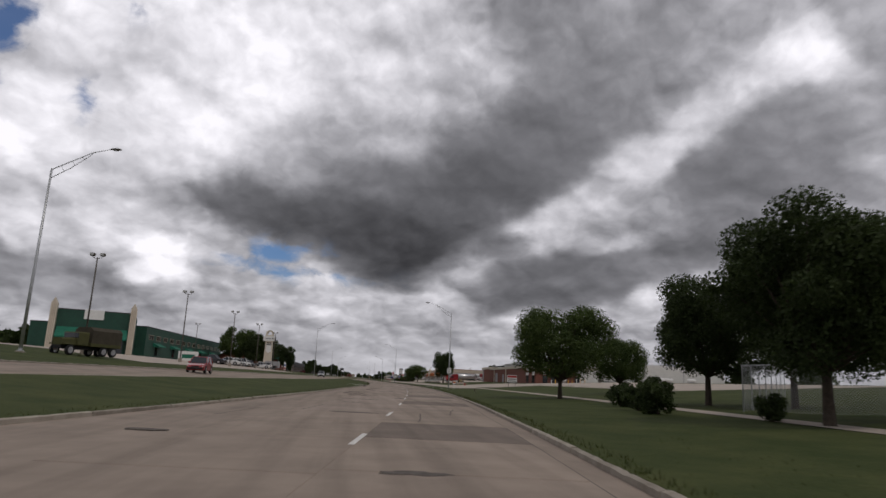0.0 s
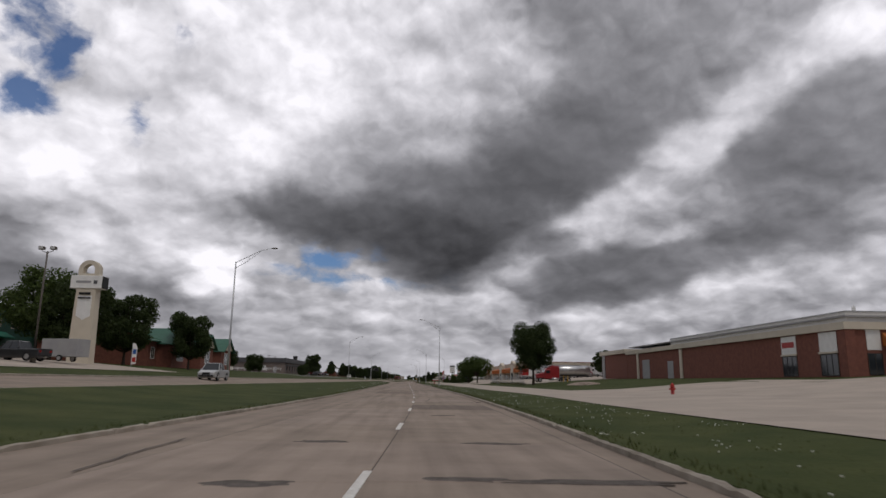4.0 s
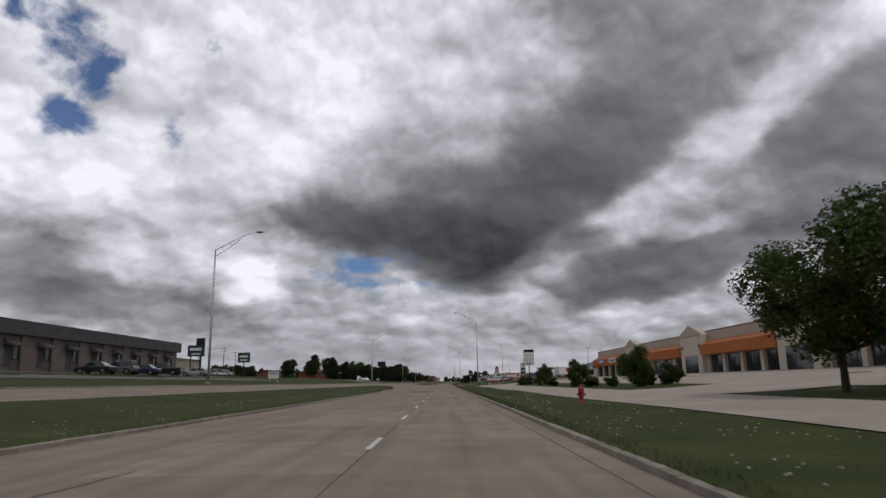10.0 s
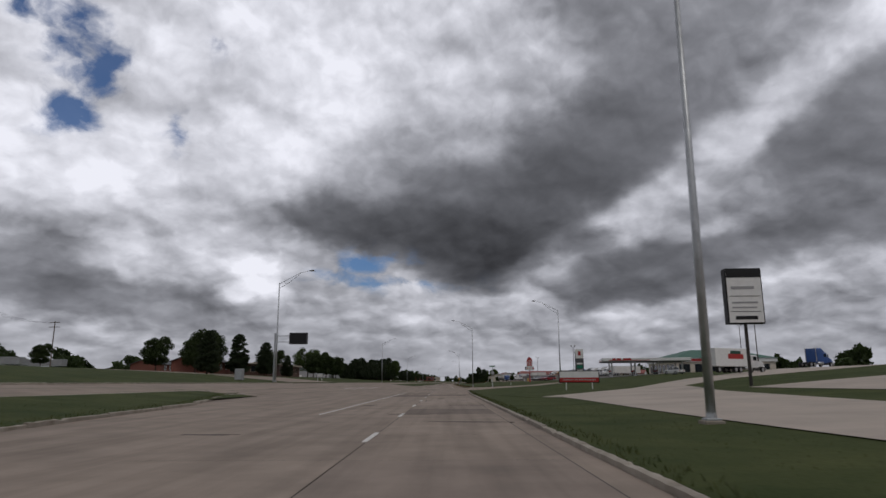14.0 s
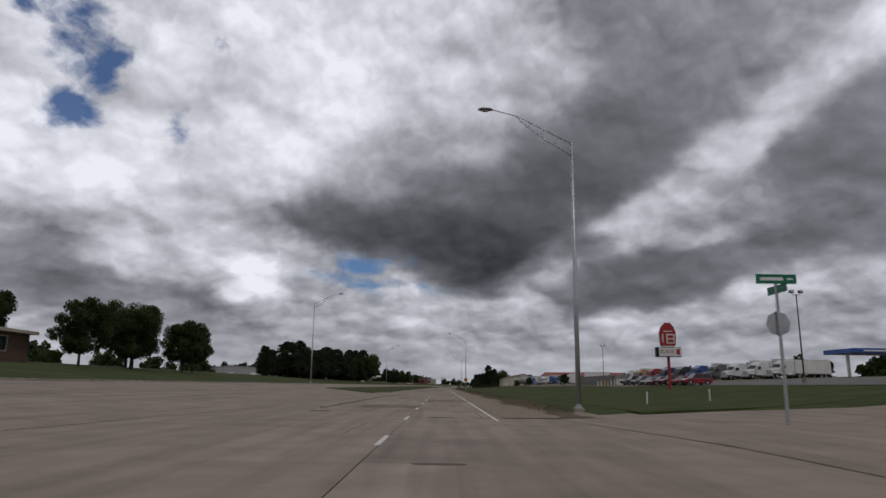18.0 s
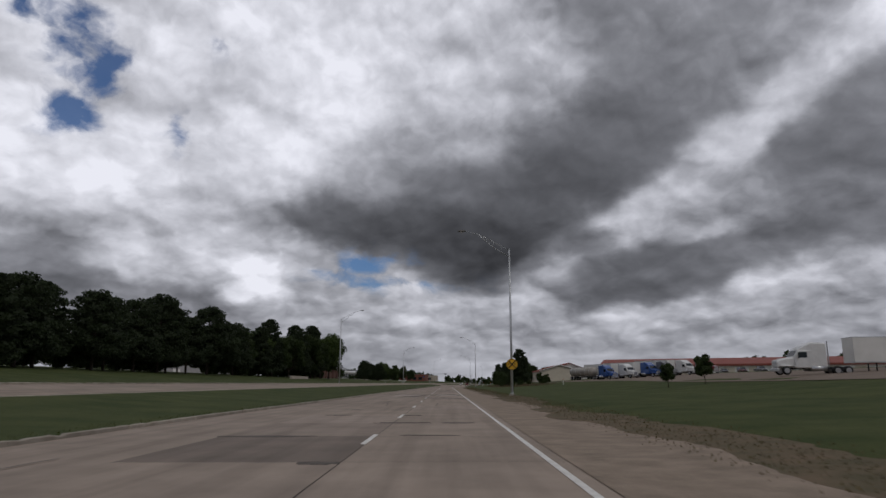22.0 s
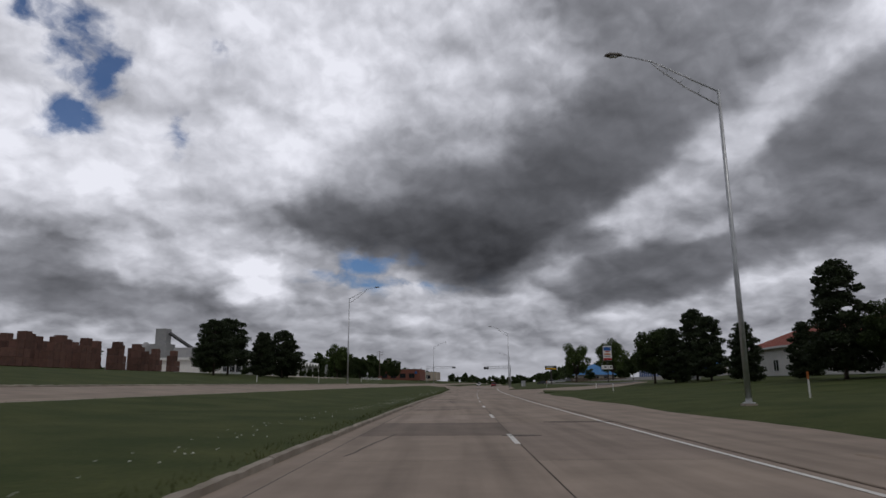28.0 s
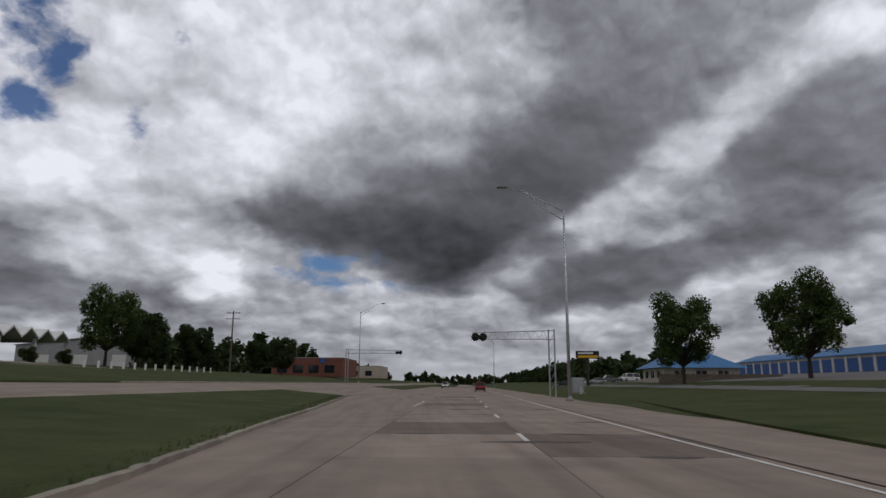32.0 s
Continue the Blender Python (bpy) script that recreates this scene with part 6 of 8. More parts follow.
low_sign = thing("monument_sign", "low white monument sign with a green panel", "sign", spot(-50, 140, 0.1, 20))
part("slab", Geo().box(-2.2, 2.2, -0.3, 0.3, -0.1, 2.2, 0.05), M_SIGNWHITE, low_sign)
bars(low_sign, [(-1.4, 1.4, 0.6, 1.5, M_GREEN)], -0.31)
e = building("barn", "pale steel farm building with a white roof", -120, -92, 150, 190)
e.matrix_basis = spot(-128, 66, -0.5)
shell(e, 0, 24, 0, 34, 4.4, M_TAN)
gable_roof(e, 0, 24, 0, 34, 4.4, 2.6, M_WHITE, "y", 0.5, M_TAN)
door_at(e, 24, 10, 0.3, 4, 3.4, "y", M_WHITE, 1, 6)
part("fascia", Geo().box(24.0, 24.1, 0, 34, 3.9, 4.3), M_WHITE, e)

# brick workshop with white upper band, and the white steel hall
e = building("workshop", "low red brick workshop with cream band and roller doors", 46.5, 68, 188.5, 262)
shell(e, 0, 21, 0, 73, 5.2, M_BRICK)
flat_roof(e, 0, 21, 0, 73, 6.9)
band = part("eave_band", Geo().box(-0.35, 21.2, -0.35, 0.0, 5.2, 6.0).box(-0.35, 0.0, 0.0, 73.2, 5.2, 6.0), M_CREAM, e, "cream eave band")
part("eave_upper", Geo().box(0.6, 21.0, 0.6, 1.0, 6.0, 7.2).box(0.6, 1.0, 1.0, 50, 6.0, 7.2), M_WHITE, e, "set-back white ribbed fascia")
wall_panel_lines(e, 0.6, 0.6, 1.0, 50, 6.0, 7.2, "y", 0.7, M_WHITE)
part("coping", Geo().box(0.5, 21.0, 0.5, 1.05, 7.2, 7.3).box(0.5, 1.05, 1.05, 50, 7.2, 7.3), M_STEEL, e)
part("roof_edge", Geo().box(0.3, 21, 1.05, 73, 5.9, 6.0), M_GREY, e)
part("canopy", Geo().prism([(-0.05, 4.9), (-1.5, 3.6), (-1.5, 3.4), (-0.05, 3.4)], 4.0, 8.5, "x"), M_ORANGE, e, "orange entrance canopy")
for x in (6.2,):
    door_at(e, x, 0, 0, 2.2, 2.8, "x", M_GLASS)
part("pier", Geo().box(-0.25, 0.9, -0.25, 0.9, -0.5, 5.2, 0.02), M_BRICK, e, "brick corner pier")
for x in (3.0, 9.6, 13.8):
    part("panel_white", Geo().box(x - 0.8, x + 0.8, -0.06, 0.0, 3.0, 5.2, 0.01), M_SIGNWHITE, e)
    window_at(e, x, 0, 0.4, 1.5, 2.2, "x", M_DARKSTEEL, -1, 2)
for y in (3.2, 11.0):
    part("panel_white", Geo().box(-0.06, 0.0, y - 1.6, y + 1.6, 2.9, 5.1, 0.01), M_SIGNWHITE, e)
    part("sill", Geo().box(-0.2, 0.0, y - 1.7, y + 1.7, 2.7, 2.9, 0.02), M_CREAM, e)
    window_at(e, 0, y, 0.3, 3.0, 2.3, "y", M_DARKSTEEL, -1, 3)
# tall brown annex at the yard end
part("annex_wall", Geo().box(-0.05, 15.0, 73.05, 92.0, -0.6, 5.6, 0.03), M_BRICK, e, "plain red-brown annex wall")
part("annex_fascia", Geo().box(-0.5, 15.3, 73.3, 92.5, 5.6, 6.5, 0.04), M_CREAM, e, "pale sloping roof edge")
part("pier", Geo().box(-0.25, -0.05, 89.2, 91.2, -0.5, 5.6, 0.02), M_GREY, e, "pale grey pilaster")
bars(e, [(9.0, 10.2, 3.9, 4.3, M_RED)], -0.07)
part("writing_bar", Geo().box(-0.08, -0.06, 9.8, 12.4, 3.7, 4.4), M_RED, e)
door_at(e, 17.2, 0, 0.0, 4.2, 4.0, "x", M_WHITE, -1, 9, "roller_door")
part("wall_patch", Geo().box(14.6, 21.0, -0.04, 0.0, -0.3, 5.2), M_WHITE, e, "white wall section")
for y in (44, 66):
    part("pier", Geo().box(-0.2, 0.0, y - 0.5, y + 0.5, -0.3, 5.2, 0.02), M_CREAM, e, "pale pilaster")
for y in (49, 61.5):
    door_at(e, 0, y, 0.0, 2.6 if y < 55 else 4.0, 3.2 if y < 55 else 3.8, "y", M_GREY, -1, 8, "roller_door")
dish = thing("satellite_dish", "small white satellite dish on the workshop roof", "satellite dish", spot(50, 192, 7.1, 30))
part("dish", Geo().tube([(0, 0, 0.5), (0, -0.05, 0.5), (0, -0.2, 0.5)], [0.05, 0.3, 0.42], 16), M_SIGNWHITE, dish)
part("stand", Geo().tube([(0, 0.05, 0.0), (0, 0, 0.5)], 0.04, 6), M_STEEL, dish)
e = building("steel_hall", "white profiled steel hall with small doors", 69, 112, 187, 226)
shell(e, 0, 42, 0, 38, 6.4, M_WHITE)
flat_roof(e, 0, 42, 0, 38, 6.5, cap=M_STEEL)
wall_panel_lines(e, 0, 42, 0, 0, 0.6, 6.3, "x", 0.55, M_WHITE, 0.04, 0.08)
wall_panel_lines(e, 0, 0, 0, 38, 0.6, 6.3, "y", 0.55, M_WHITE, 0.04, 0.08)
part("plinth", Geo().box(-0.06, 42, -0.06, 0.0, -0.5, 0.6), M_GREY, e)
door_at(e, 11, 0, 0.1, 1.1, 2.2, "x", M_DGREY)
door_at(e, 0, 6, 0.1, 1.1, 2.2, "y", M_DGREY)
part("sign_plate", Geo().box(-0.08, -0.04, 8, 10.5, 4.2, 5.8, 0.01), M_SIGNWHITE, e)
part("writing_bar", Geo().box(-0.1, -0.08, 8.8, 9.7, 4.7, 5.4), M_RED, e)
for x in (14, 27.5):
    part("downpipe", Geo().tube([(x, -0.12, 0.2), (x, -0.12, 6.3)], 0.07, 7), M_GREY, e)
# propane tank group in front of the hall
tk = thing("propane_tank", "white horizontal propane tank on saddles", "tank", spot(52, 176, 0.15, 80))
part("shell", Geo().tube([(-2.6, 0, 1.25), (-2.4, 0, 1.25), (-2.1, 0, 1.25), (2.1, 0, 1.25), (2.4, 0, 1.25), (2.6, 0, 1.25)], [0.05, 0.45, 0.62, 0.62, 0.45, 0.05], 16), M_SIGNWHITE, tk, "", True)
for x in (-1.4, 1.4):
    part("saddle", Geo().box(x - 0.12, x + 0.12, -0.5, 0.5, -0.1, 0.75, 0.02), M_KERB, tk)
for i in range(9):
    b = thing("bollard", "yellow and white steel guard bollard", "bollard", spot(47 + i * 1.3, 172.5 + (i % 2) * 0.3, 0.12), "bollards")
    part("post", Geo().tube([(0, 0, -0.2), (0, 0, 1.1), (0, 0, 1.18)], [0.09, 0.09, 0.04], 9), M_YELLOW if i % 3 else M_SIGNWHITE, b)
for i, x in enumerate((78, 81, 84, 92)):
    t = thing("gas_tank", "white upright gas tank in the yard", "tank", spot(x, 170 + i, 0.12), "gas tanks")
    part("shell", Geo().tube([(-1.4, 0, 0.9), (-1.2, 0, 0.9), (1.2, 0, 0.9), (1.4, 0, 0.9)], [0.1, 0.5, 0.5, 0.1], 12), M_SIGNWHITE, t, "", True)
    part("foot", Geo().box(-0.9, 0.9, -0.3, 0.3, -0.1, 0.45, 0.02), M_GREY, t)

# brick lodge with green gables on the left
e = building("lodge", "brick lodge with green metal gabled roof", -62, -42, 232, 282)
e.matrix_basis = spot(-62, 232, -0.5)
shell(e, 0, 18, 0, 46, 4.2, M_BRICK)
gable_roof(e, 0, 18, 0, 46, 4.2, 3.4, M_GREENROOF, "y", 0.7, M_BRICK)
roof_ribs(e, 18.5, -0.5, 0, 46, 4.1, 3.4, M_GREENROOF, 0.9)
for y0, y1 in ((4, 12), (20, 28), (34, 42)):
    part("porch", Geo().box(18, 20.6, y0, y1, -0.5, 3.9), M_BRICK, e, "projecting brick bay")
    gable_roof(e, 12, 21, y0, y1, 3.9, 2.6, M_GREENROOF, "x", 0.5, M_CREAM)
    window_at(e, 20.6, (y0 + y1) / 2, 0.8, 3.0, 2.4, "y", M_SIGNWHITE, 1, 3)
for y in (2, 15, 18, 31):
    window_at(e, 18, y, 1.0, 1.4, 1.8, "y", M_SIGNWHITE, 1, 2)

# long unit building on the left
M_UNIT = mat("brown_grey_siding", (0.21, 0.17, 0.15), (0.16, 0.13, 0.115), rough=0.85, scale=0.6, fine=30)
e = building("unit_building", "long brown-grey unit building with dark mansard eaves", -66, -46, 374, 452)
e.matrix_basis = spot(-66, 372, -0.5)
shell(e, 0, 19, 0, 80, 4.0, M_UNIT)
part("mansard", Geo().box(-0.5, 19.6, -0.5, 80.5, 3.7, 5.4, 0.05), M_DGREY, e, "dark shingled mansard band")
for i in range(13):
    y = 3.5 + i * 6
    part("bay_wall", Geo().box(19.0, 19.25, y + 2.0, y + 3.6, -0.3, 3.7), M_UNIT, e)
    door_at(e, 19, y, 0.1, 1.2, 2.3, "y", M_DGREY, 1)
    window_at(e, 19, y + 1.4, 1.0, 1.0, 1.4, "y", M_DARKSTEEL, 1, 1)
    part("awning", Geo().prism([(19.0, 3.2), (20.2, 2.6), (20.2, 2.4), (19.0, 2.6)], y - 0.9, y + 1.2, "y"), M_DGREY, e)
part("notice", Geo().box(7, 12, -0.06, 0, 0.8, 2.6, 0.01), M_SIGNWHITE, e, "pale notice board")
door_at(e, 15.5, 0, 0, 1.2, 2.2, "x", M_GREY)
fence = thing("rail_fence", "low white rail fence beside the unit building", "fence", spot(-68, 366, 0.1))
for i in range(9):
    part("post", Geo().box(i * 2.6 - 0.07, i * 2.6 + 0.07, -0.07, 0.07, -0.2, 1.0, 0.01), M_SIGNWHITE, fence)
for z in (0.5, 0.9):
    part("rail", Geo().box(0, 20.8, -0.03, 0.03, z - 0.07, z + 0.07, 0.01), M_SIGNWHITE, fence)

# far halls on the left
for d, y, w, l, h, m, lab in ((-118, 470, 26, 50, 6, M_CREAM, "long low cream hall across the yard"), (-124, 540, 34, 40, 6, M_TAN, "tan steel hall beyond the yard"), (-120, 330, 22, 34, 5, M_WHITE, "white steel warehouse behind the trees"), (-112, 282, 16, 30, 5, M_WHITE, "white steel shed behind the trees")):
    e = building("warehouse", lab, d, d + w, y, y + l)
    shell(e, 0, w, 0, l, h, m)
    gable_roof(e, 0, w, 0, l, h, 1.6, M_GREY, "y", 0.4, m)
    for k in range(3):
        door_at(e, w, l * (0.2 + 0.3 * k), 0.1, 3.6, 3.4, "y", M_GREY, 1, 7, "roller_door")
        door_at(e, w * (0.25 + 0.25 * k), 0, 0.1, 2.6, 3.0, "x", M_GREY, -1, 7, "roller_door")

# shops with orange awnings
e = building("shop_row", "tan stucco shop row with orange awnings and glass fronts", 47.5, 76, 383, 530)
e.matrix_basis = spot(47.5, 384, -0.3)
shell(e, 0, 28, 0, 145, 7.4, M_TAN)
flat_roof(e, 0, 28, 0, 145, 7.4, cap=M_REDROOF)
part("roof_deck", Geo().box(0.4, 27.6, 0.4, 144.6, 6.9, 7.05), M_GREY, e)
for k in (8, 18):
    part("pilaster", Geo().box(k - 0.3, k + 0.3, -0.05, 0.0, -0.3, 7.3), M_TAN, e)
segs = ((0.0, 26.0), (36.0, 62.0), (72.0, 100.0), (110.0, 145.0))
for a, b in segs:
    aw = part("awning", Geo().prism([(0.0, 5.9), (-1.7, 5.1), (-1.7, 3.4), (0.0, 3.4)], a - 1.0 if a == 0 else a, b, "y"), M_ORANGE, e, "orange ribbed metal awning")
    g = Geo()
    n = int((b - a) / 0.6)
    for i in range(n + 1):
        y = a + (b - a) * i / n
        g.box(-1.74, -1.7, y - 0.03, y + 0.03, 3.4, 5.1)
    part("awning_seam", g, M_ORANGE, aw)
for a, b in ((26.0, 36.0), (62.0, 72.0), (100.0, 110.0)):
    part("gable_front", Geo().prism([(a, -0.3), (b, -0.3), (b, 7.0), ((a + b) / 2, 8.6), (a, 7.0)], -1.4, 0.0, "x"), M_CREAM, e, "cream gabled entrance front")
    part("gable_recess", Geo().box(-1.44, -1.4, a + 2.0, b - 2.0, 0.0, 3.4), M_GLASS, e)
    part("gable_trim", Geo().prism([(a - 0.3, 6.9), (b + 0.3, 6.9), (b + 0.3, 7.15), ((a + b) / 2, 8.8), (a - 0.3, 7.15)], -1.55, -1.4, "x"), M_TAN, e)
    for y in (a + 1.0, b - 1.0):
        part("vent_block", Geo().box(-1.46, -1.4, y - 0.35, y + 0.35, 4.6, 5.3), M_DGREY, e)
for a, b in segs:
    n = int((b - a) / 6.5)
    for i in range(n):
        y = a + (i + 0.5) * (b - a) / n
        window_at(e, 0, y, 0.5, 5.0, 2.7, "y", M_DARKSTEEL, -1, 4)
        part("pier", Geo().box(-0.5, 0.0, y + (b - a) / n / 2 - 0.5, y + (b - a) / n / 2 + 0.5, -0.3, 3.4, 0.02), M_CREAM, e)
for x in (1.5,):
    window_at(e, 3.0, 0, 0.4, 3.0, 2.6, "x", M_DARKSTEEL, -1, 2)
for y, c in ((134, M_BLUE), (122, M_SIGNWHITE)):
    part("shop_sign", Geo().box(-1.8, -1.72, y - 3.5, y + 3.5, 3.9, 5.0, 0.02), c, e, "shop sign panel")
part("writing_bar", Geo().box(-1.83, -1.8, 119.5, 124.5, 4.2, 4.7), M_BLUE, e)
part("writing_bar", Geo().box(-1.83, -1.8, 131.5, 136.5, 4.2, 4.7), M_SIGNWHITE, e)
e = building("warehouse", "grey steel warehouse behind the truck yard", 92, 130, 420, 470)
shell(e, 0, 36, 0, 45, 6.4, M_GREY)
gable_roof(e, 0, 36, 0, 45, 6.4, 1.6, M_STEEL, "y", 0.4, M_GREY)
for k in range(3):
    door_at(e, 6 + k * 10, 0, 0.1, 4, 4, "x", M_WHITE, -1, 8, "roller_door")


M_STONES = mat("river_stones", (0.42, 0.34, 0.29), (0.28, 0.22, 0.19), rough=0.9, scale=3.0, fine=30, isle=0.5)

# chain-link fence
def chain_fence(points, h=2.0, gap=3.2, label="galvanised chain-link fence with weeds at its foot"):
    e = thing("chain_fence", label, "fence", Matrix.Identity(4))
    mesh = Geo()
    for (d0, y0), (d1, y1) in zip(points, points[1:]):
        n = max(1, int(math.hypot(d1 - d0, y1 - y0) / gap))
        prev = None
        for i in range(n + 1):
            d, y = d0 + (d1 - d0) * i / n, y0 + (y1 - y0) * i / n
            b = Vector((bend(y) + d, y, lie(d) + 0.1))
            part("post", Geo().tube([b - Vector((0, 0, 0.3)), b + Vector((0, 0, h))], 0.035, 6), M_STEEL, e)
            if prev is not None:
                part("top_rail", Geo().tube([prev + Vector((0, 0, h)), b + Vector((0, 0, h))], 0.022, 5), M_STEEL, e)
                L = (b - prev).length
                t = (b - prev) / L
                k = int(L / 0.16)
                for q in range(-int(h / 0.16), k):
                    for s in (1, -1):
                        # diagonal wires clipped to the panel
                        a0, z0 = q * 0.16, 0.05
                        a1, z1 = a0 + h, h
                        if a0 < 0:
                            z0, a0 = z0 - a0, 0.0
                        if a1 > L:
                            z1, a1 = z1 - (a1 - L), L
                        if z1 <= z0 or a1 <= a0:
                            continue
                        if s < 0:
                            a0, a1 = L - a0, L - a1
                        p, r = prev + t * a0 + Vector((0, 0, z0)), prev + t * a1 + Vector((0, 0, z1))
                        i0 = len(mesh.v)
                        w = Vector((0, 0, 0.009))
                        mesh.v += [tuple(p - w), tuple(p + w), tuple(r + w), tuple(r - w)]
                        mesh.f.append((i0, i0 + 1, i0 + 2, i0 + 3))
            prev = b
    tagged(part("wire_mesh", mesh, M_STEEL, e), kind="stuff")
    return e


for d, y in ((33.9, 265.8), (34.2, 263.2)):
    b = thing("bollard", "yellow steel guard bollard beside the drive", "bollard", spot(d, y, 0.1), "bollards")
    part("post", Geo().tube([(0, 0, -0.3), (0, 0, 1.25)], 0.09, 10), M_YELLOW, b)
    part("cap", Geo().tube([(0, 0, 1.25), (0, 0, 1.29), (0, 0, 1.31)], [0.09, 0.07, 0.02], 10), M_YELLOW, b)
# bed of river stones by the workshop drive
bed = Geo()
rng = random.Random(61)
for i in range(900):
    a, q = rng.uniform(0, 6.283), math.sqrt(rng.random())
    d, y, r = 28.6 + 2.2 * q * math.cos(a), 230 + 6.5 * q * math.sin(a), rng.uniform(0.06, 0.15)
    z = lie(d) + 0.10 + 0.35 * (1 - q * q)
    c = (bend(y) + d, y, z)
    k = len(bed.v)
    bed.v += [(c[0] + r, c[1], c[2]), (c[0], c[1] + r * 1.2, c[2]), (c[0] - r, c[1], c[2]), (c[0], c[1] - r * 1.2, c[2]), (c[0] + r * 0.2, c[1], c[2] + r * 0.7), (c[0], c[1], c[2] - r * 2.6)]
    bed.f += [(k, k + 1, k + 4), (k + 1, k + 2, k + 4), (k + 2, k + 3, k + 4), (k + 3, k, k + 4), (k + 1, k, k + 5), (k + 2, k + 1, k + 5), (k + 3, k + 2, k + 5), (k, k + 3, k + 5)]
tagged(new("stone_bed", bed.mesh("stone_bed", M_STONES)), "low mound of pale pink river stones beside the drive", "stones", kind="stuff")
chain_fence([(25.0, 266), (25.0, 322)])
chain_fence([(25.5, 328), (30.5, 352), (46, 371)])
chain_fence([(19.5, 14), (25, 7), (34, 0)], 2.6)
chain_fence([(19.5, 14), (34, 34)], 2.6)

# brick house row beyond the side street, left
M_DBRICK = mat("brown_brick", (0.13, 0.075, 0.058), (0.095, 0.056, 0.045), rough=0.9, scale=2.0, fine=30, bump=0.3)
e = building("office_building", "low brown brick office building with flat eaves", -66, -48, 662, 702)
e.matrix_basis = spot(-66, 662, -0.4)
shell(e, 0, 18, 0, 40, 2.9, M_DBRICK)
part("eave", Geo().box(-0.7, 18.7, -0.7, 40.7, 2.9, 3.3, 0.04), M_TAN, e, "pale flat eave")
for i in range(7):
    window_at(e, 18, 4 + i * 5.2, 0.8, 1.4, 1.6, "y", M_TAN, 1, 1)
for i in range(3):
    window_at(e, 4 + i * 5, 0, 0.8, 1.4, 1.6, "x", M_TAN, -1, 1)
for d, y in ((-74, 258), (-66, 640), (-100, 690)):
    e = building("house", "small brick house with a grey roof", d, d + 10, y, y + 14)
    shell(e, 0, 10, 0, 14, 2.8, M_BRICK)
    gable_roof(e, 0, 10, 0, 14, 2.8, 1.8, M_DGREY, "y", 0.5, M_BRICK)
    for yy in (3, 7, 11):
        window_at(e, 10, yy, 0.9, 1.3, 1.2, "y", M_SIGNWHITE, 1, 2)

# fuel stop: canopy, pumps and shop
e = thing("fuel_canopy", "flat white fuel canopy with red trim on steel columns", "canopy", spot(50, 680, 0.14, -10))
part("deck", Geo().box(0, 26, 0, 20, 5.0, 5.9, 0.05), M_SIGNWHITE, e, "white canopy deck")
part("soffit", Geo().box(0.2, 25.8, 0.2, 19.8, 4.92, 5.0), M_GREY, e)
part("trim", Geo().box(-0.03, 0.0, 0.2, 19.8, 5.1, 5.35).box(2, 14, -0.03, 0.0, 5.15, 5.35), M_RED, e, "red trim")
bars(e, [(3.0, 4.0, 5.3, 5.85, M_RED), (4.3, 5.6, 5.3, 5.85, M_RED), (6.2, 8.6, 5.3, 5.85, M_RED)], -0.03)
for x in (3, 10, 17, 24):
    for y in (4, 16):
        part("column", Geo().box(x - 0.2, x + 0.2, y - 0.2, y + 0.2, -0.1, 5.0, 0.02), M_SIGNWHITE, e)
for x in (3, 10, 17, 24):
    for y in (7, 13):
        p_ = thing("fuel_pump", "white and red fuel pump on a raised island", "fuel pump", spot(50, 680, 0.14, -10) @ Matrix.Translation((x, y, 0)), "fuel pumps")
        part("island", Geo().box(-0.8, 0.8, -1.2, 1.2, -0.05, 0.15, 0.03), M_KERB, p_)
        part("body", Geo().box(-0.35, 0.35, -0.55, 0.55, 0.15, 1.9, 0.04), M_SIGNWHITE, p_)
        part("head", Geo().box(-0.4, 0.4, -0.6, 0.6, 1.9, 2.3, 0.03), M_RED, p_)
        part("screen", Geo().box(-0.3, 0.3, -0.58, -0.55, 1.1, 1.6), M_BLACK, p_)
e = building("fuel_shop", "low fuel stop shop with green hipped roof and red band", 80, 116, 702, 735)
shell(e, 0, 34, 0, 30, 3.9, M_CREAM)
part("fascia", Geo().box(-0.5, 34.5, -0.5, 30.5, 3.9, 5.2, 0.03), M_SIGNWHITE, e, "pale fascia")
part("roof", Geo().loft([[(-0.8, -0.8, 5.2), (34.8, -0.8, 5.2), (34.8, 30.8, 5.2), (-0.8, 30.8, 5.2)], [(10, 12, 8.4), (24, 12, 8.4), (24, 18, 8.4), (10, 18, 8.4)]]), M_GREENROOF, e, "green hipped metal roof")
for i in range(6):
    window_at(e, 3 + i * 5.4, 0, 0.5, 3.6, 2.6, "x", M_DARKSTEEL, -1, 3)
    window_at(e, 0, 3 + i * 4.6, 0.5, 3.2, 2.6, "y", M_DARKSTEEL, -1, 2)
part("red_band", Geo().box(4, 20, -0.56, -0.5, 4.1, 4.9), M_RED, e)
e = thing("fuel_canopy", "blue and white diesel canopy at the back of the lot", "canopy", spot(92, 768, 0.14))
part("deck", Geo().box(0, 34, 0, 12, 5.4, 6.4, 0.05), M_BLUE, e, "blue edged deck")
for x in (2, 12, 22, 32):
    part("column", Geo().box(x - 0.25, x + 0.25, 5.7, 6.3, -0.1, 5.4, 0.02), M_SIGNWHITE, e)
bars(e, [(2, 30, 5.7, 6.0, M_SIGNWHITE)], -0.02)

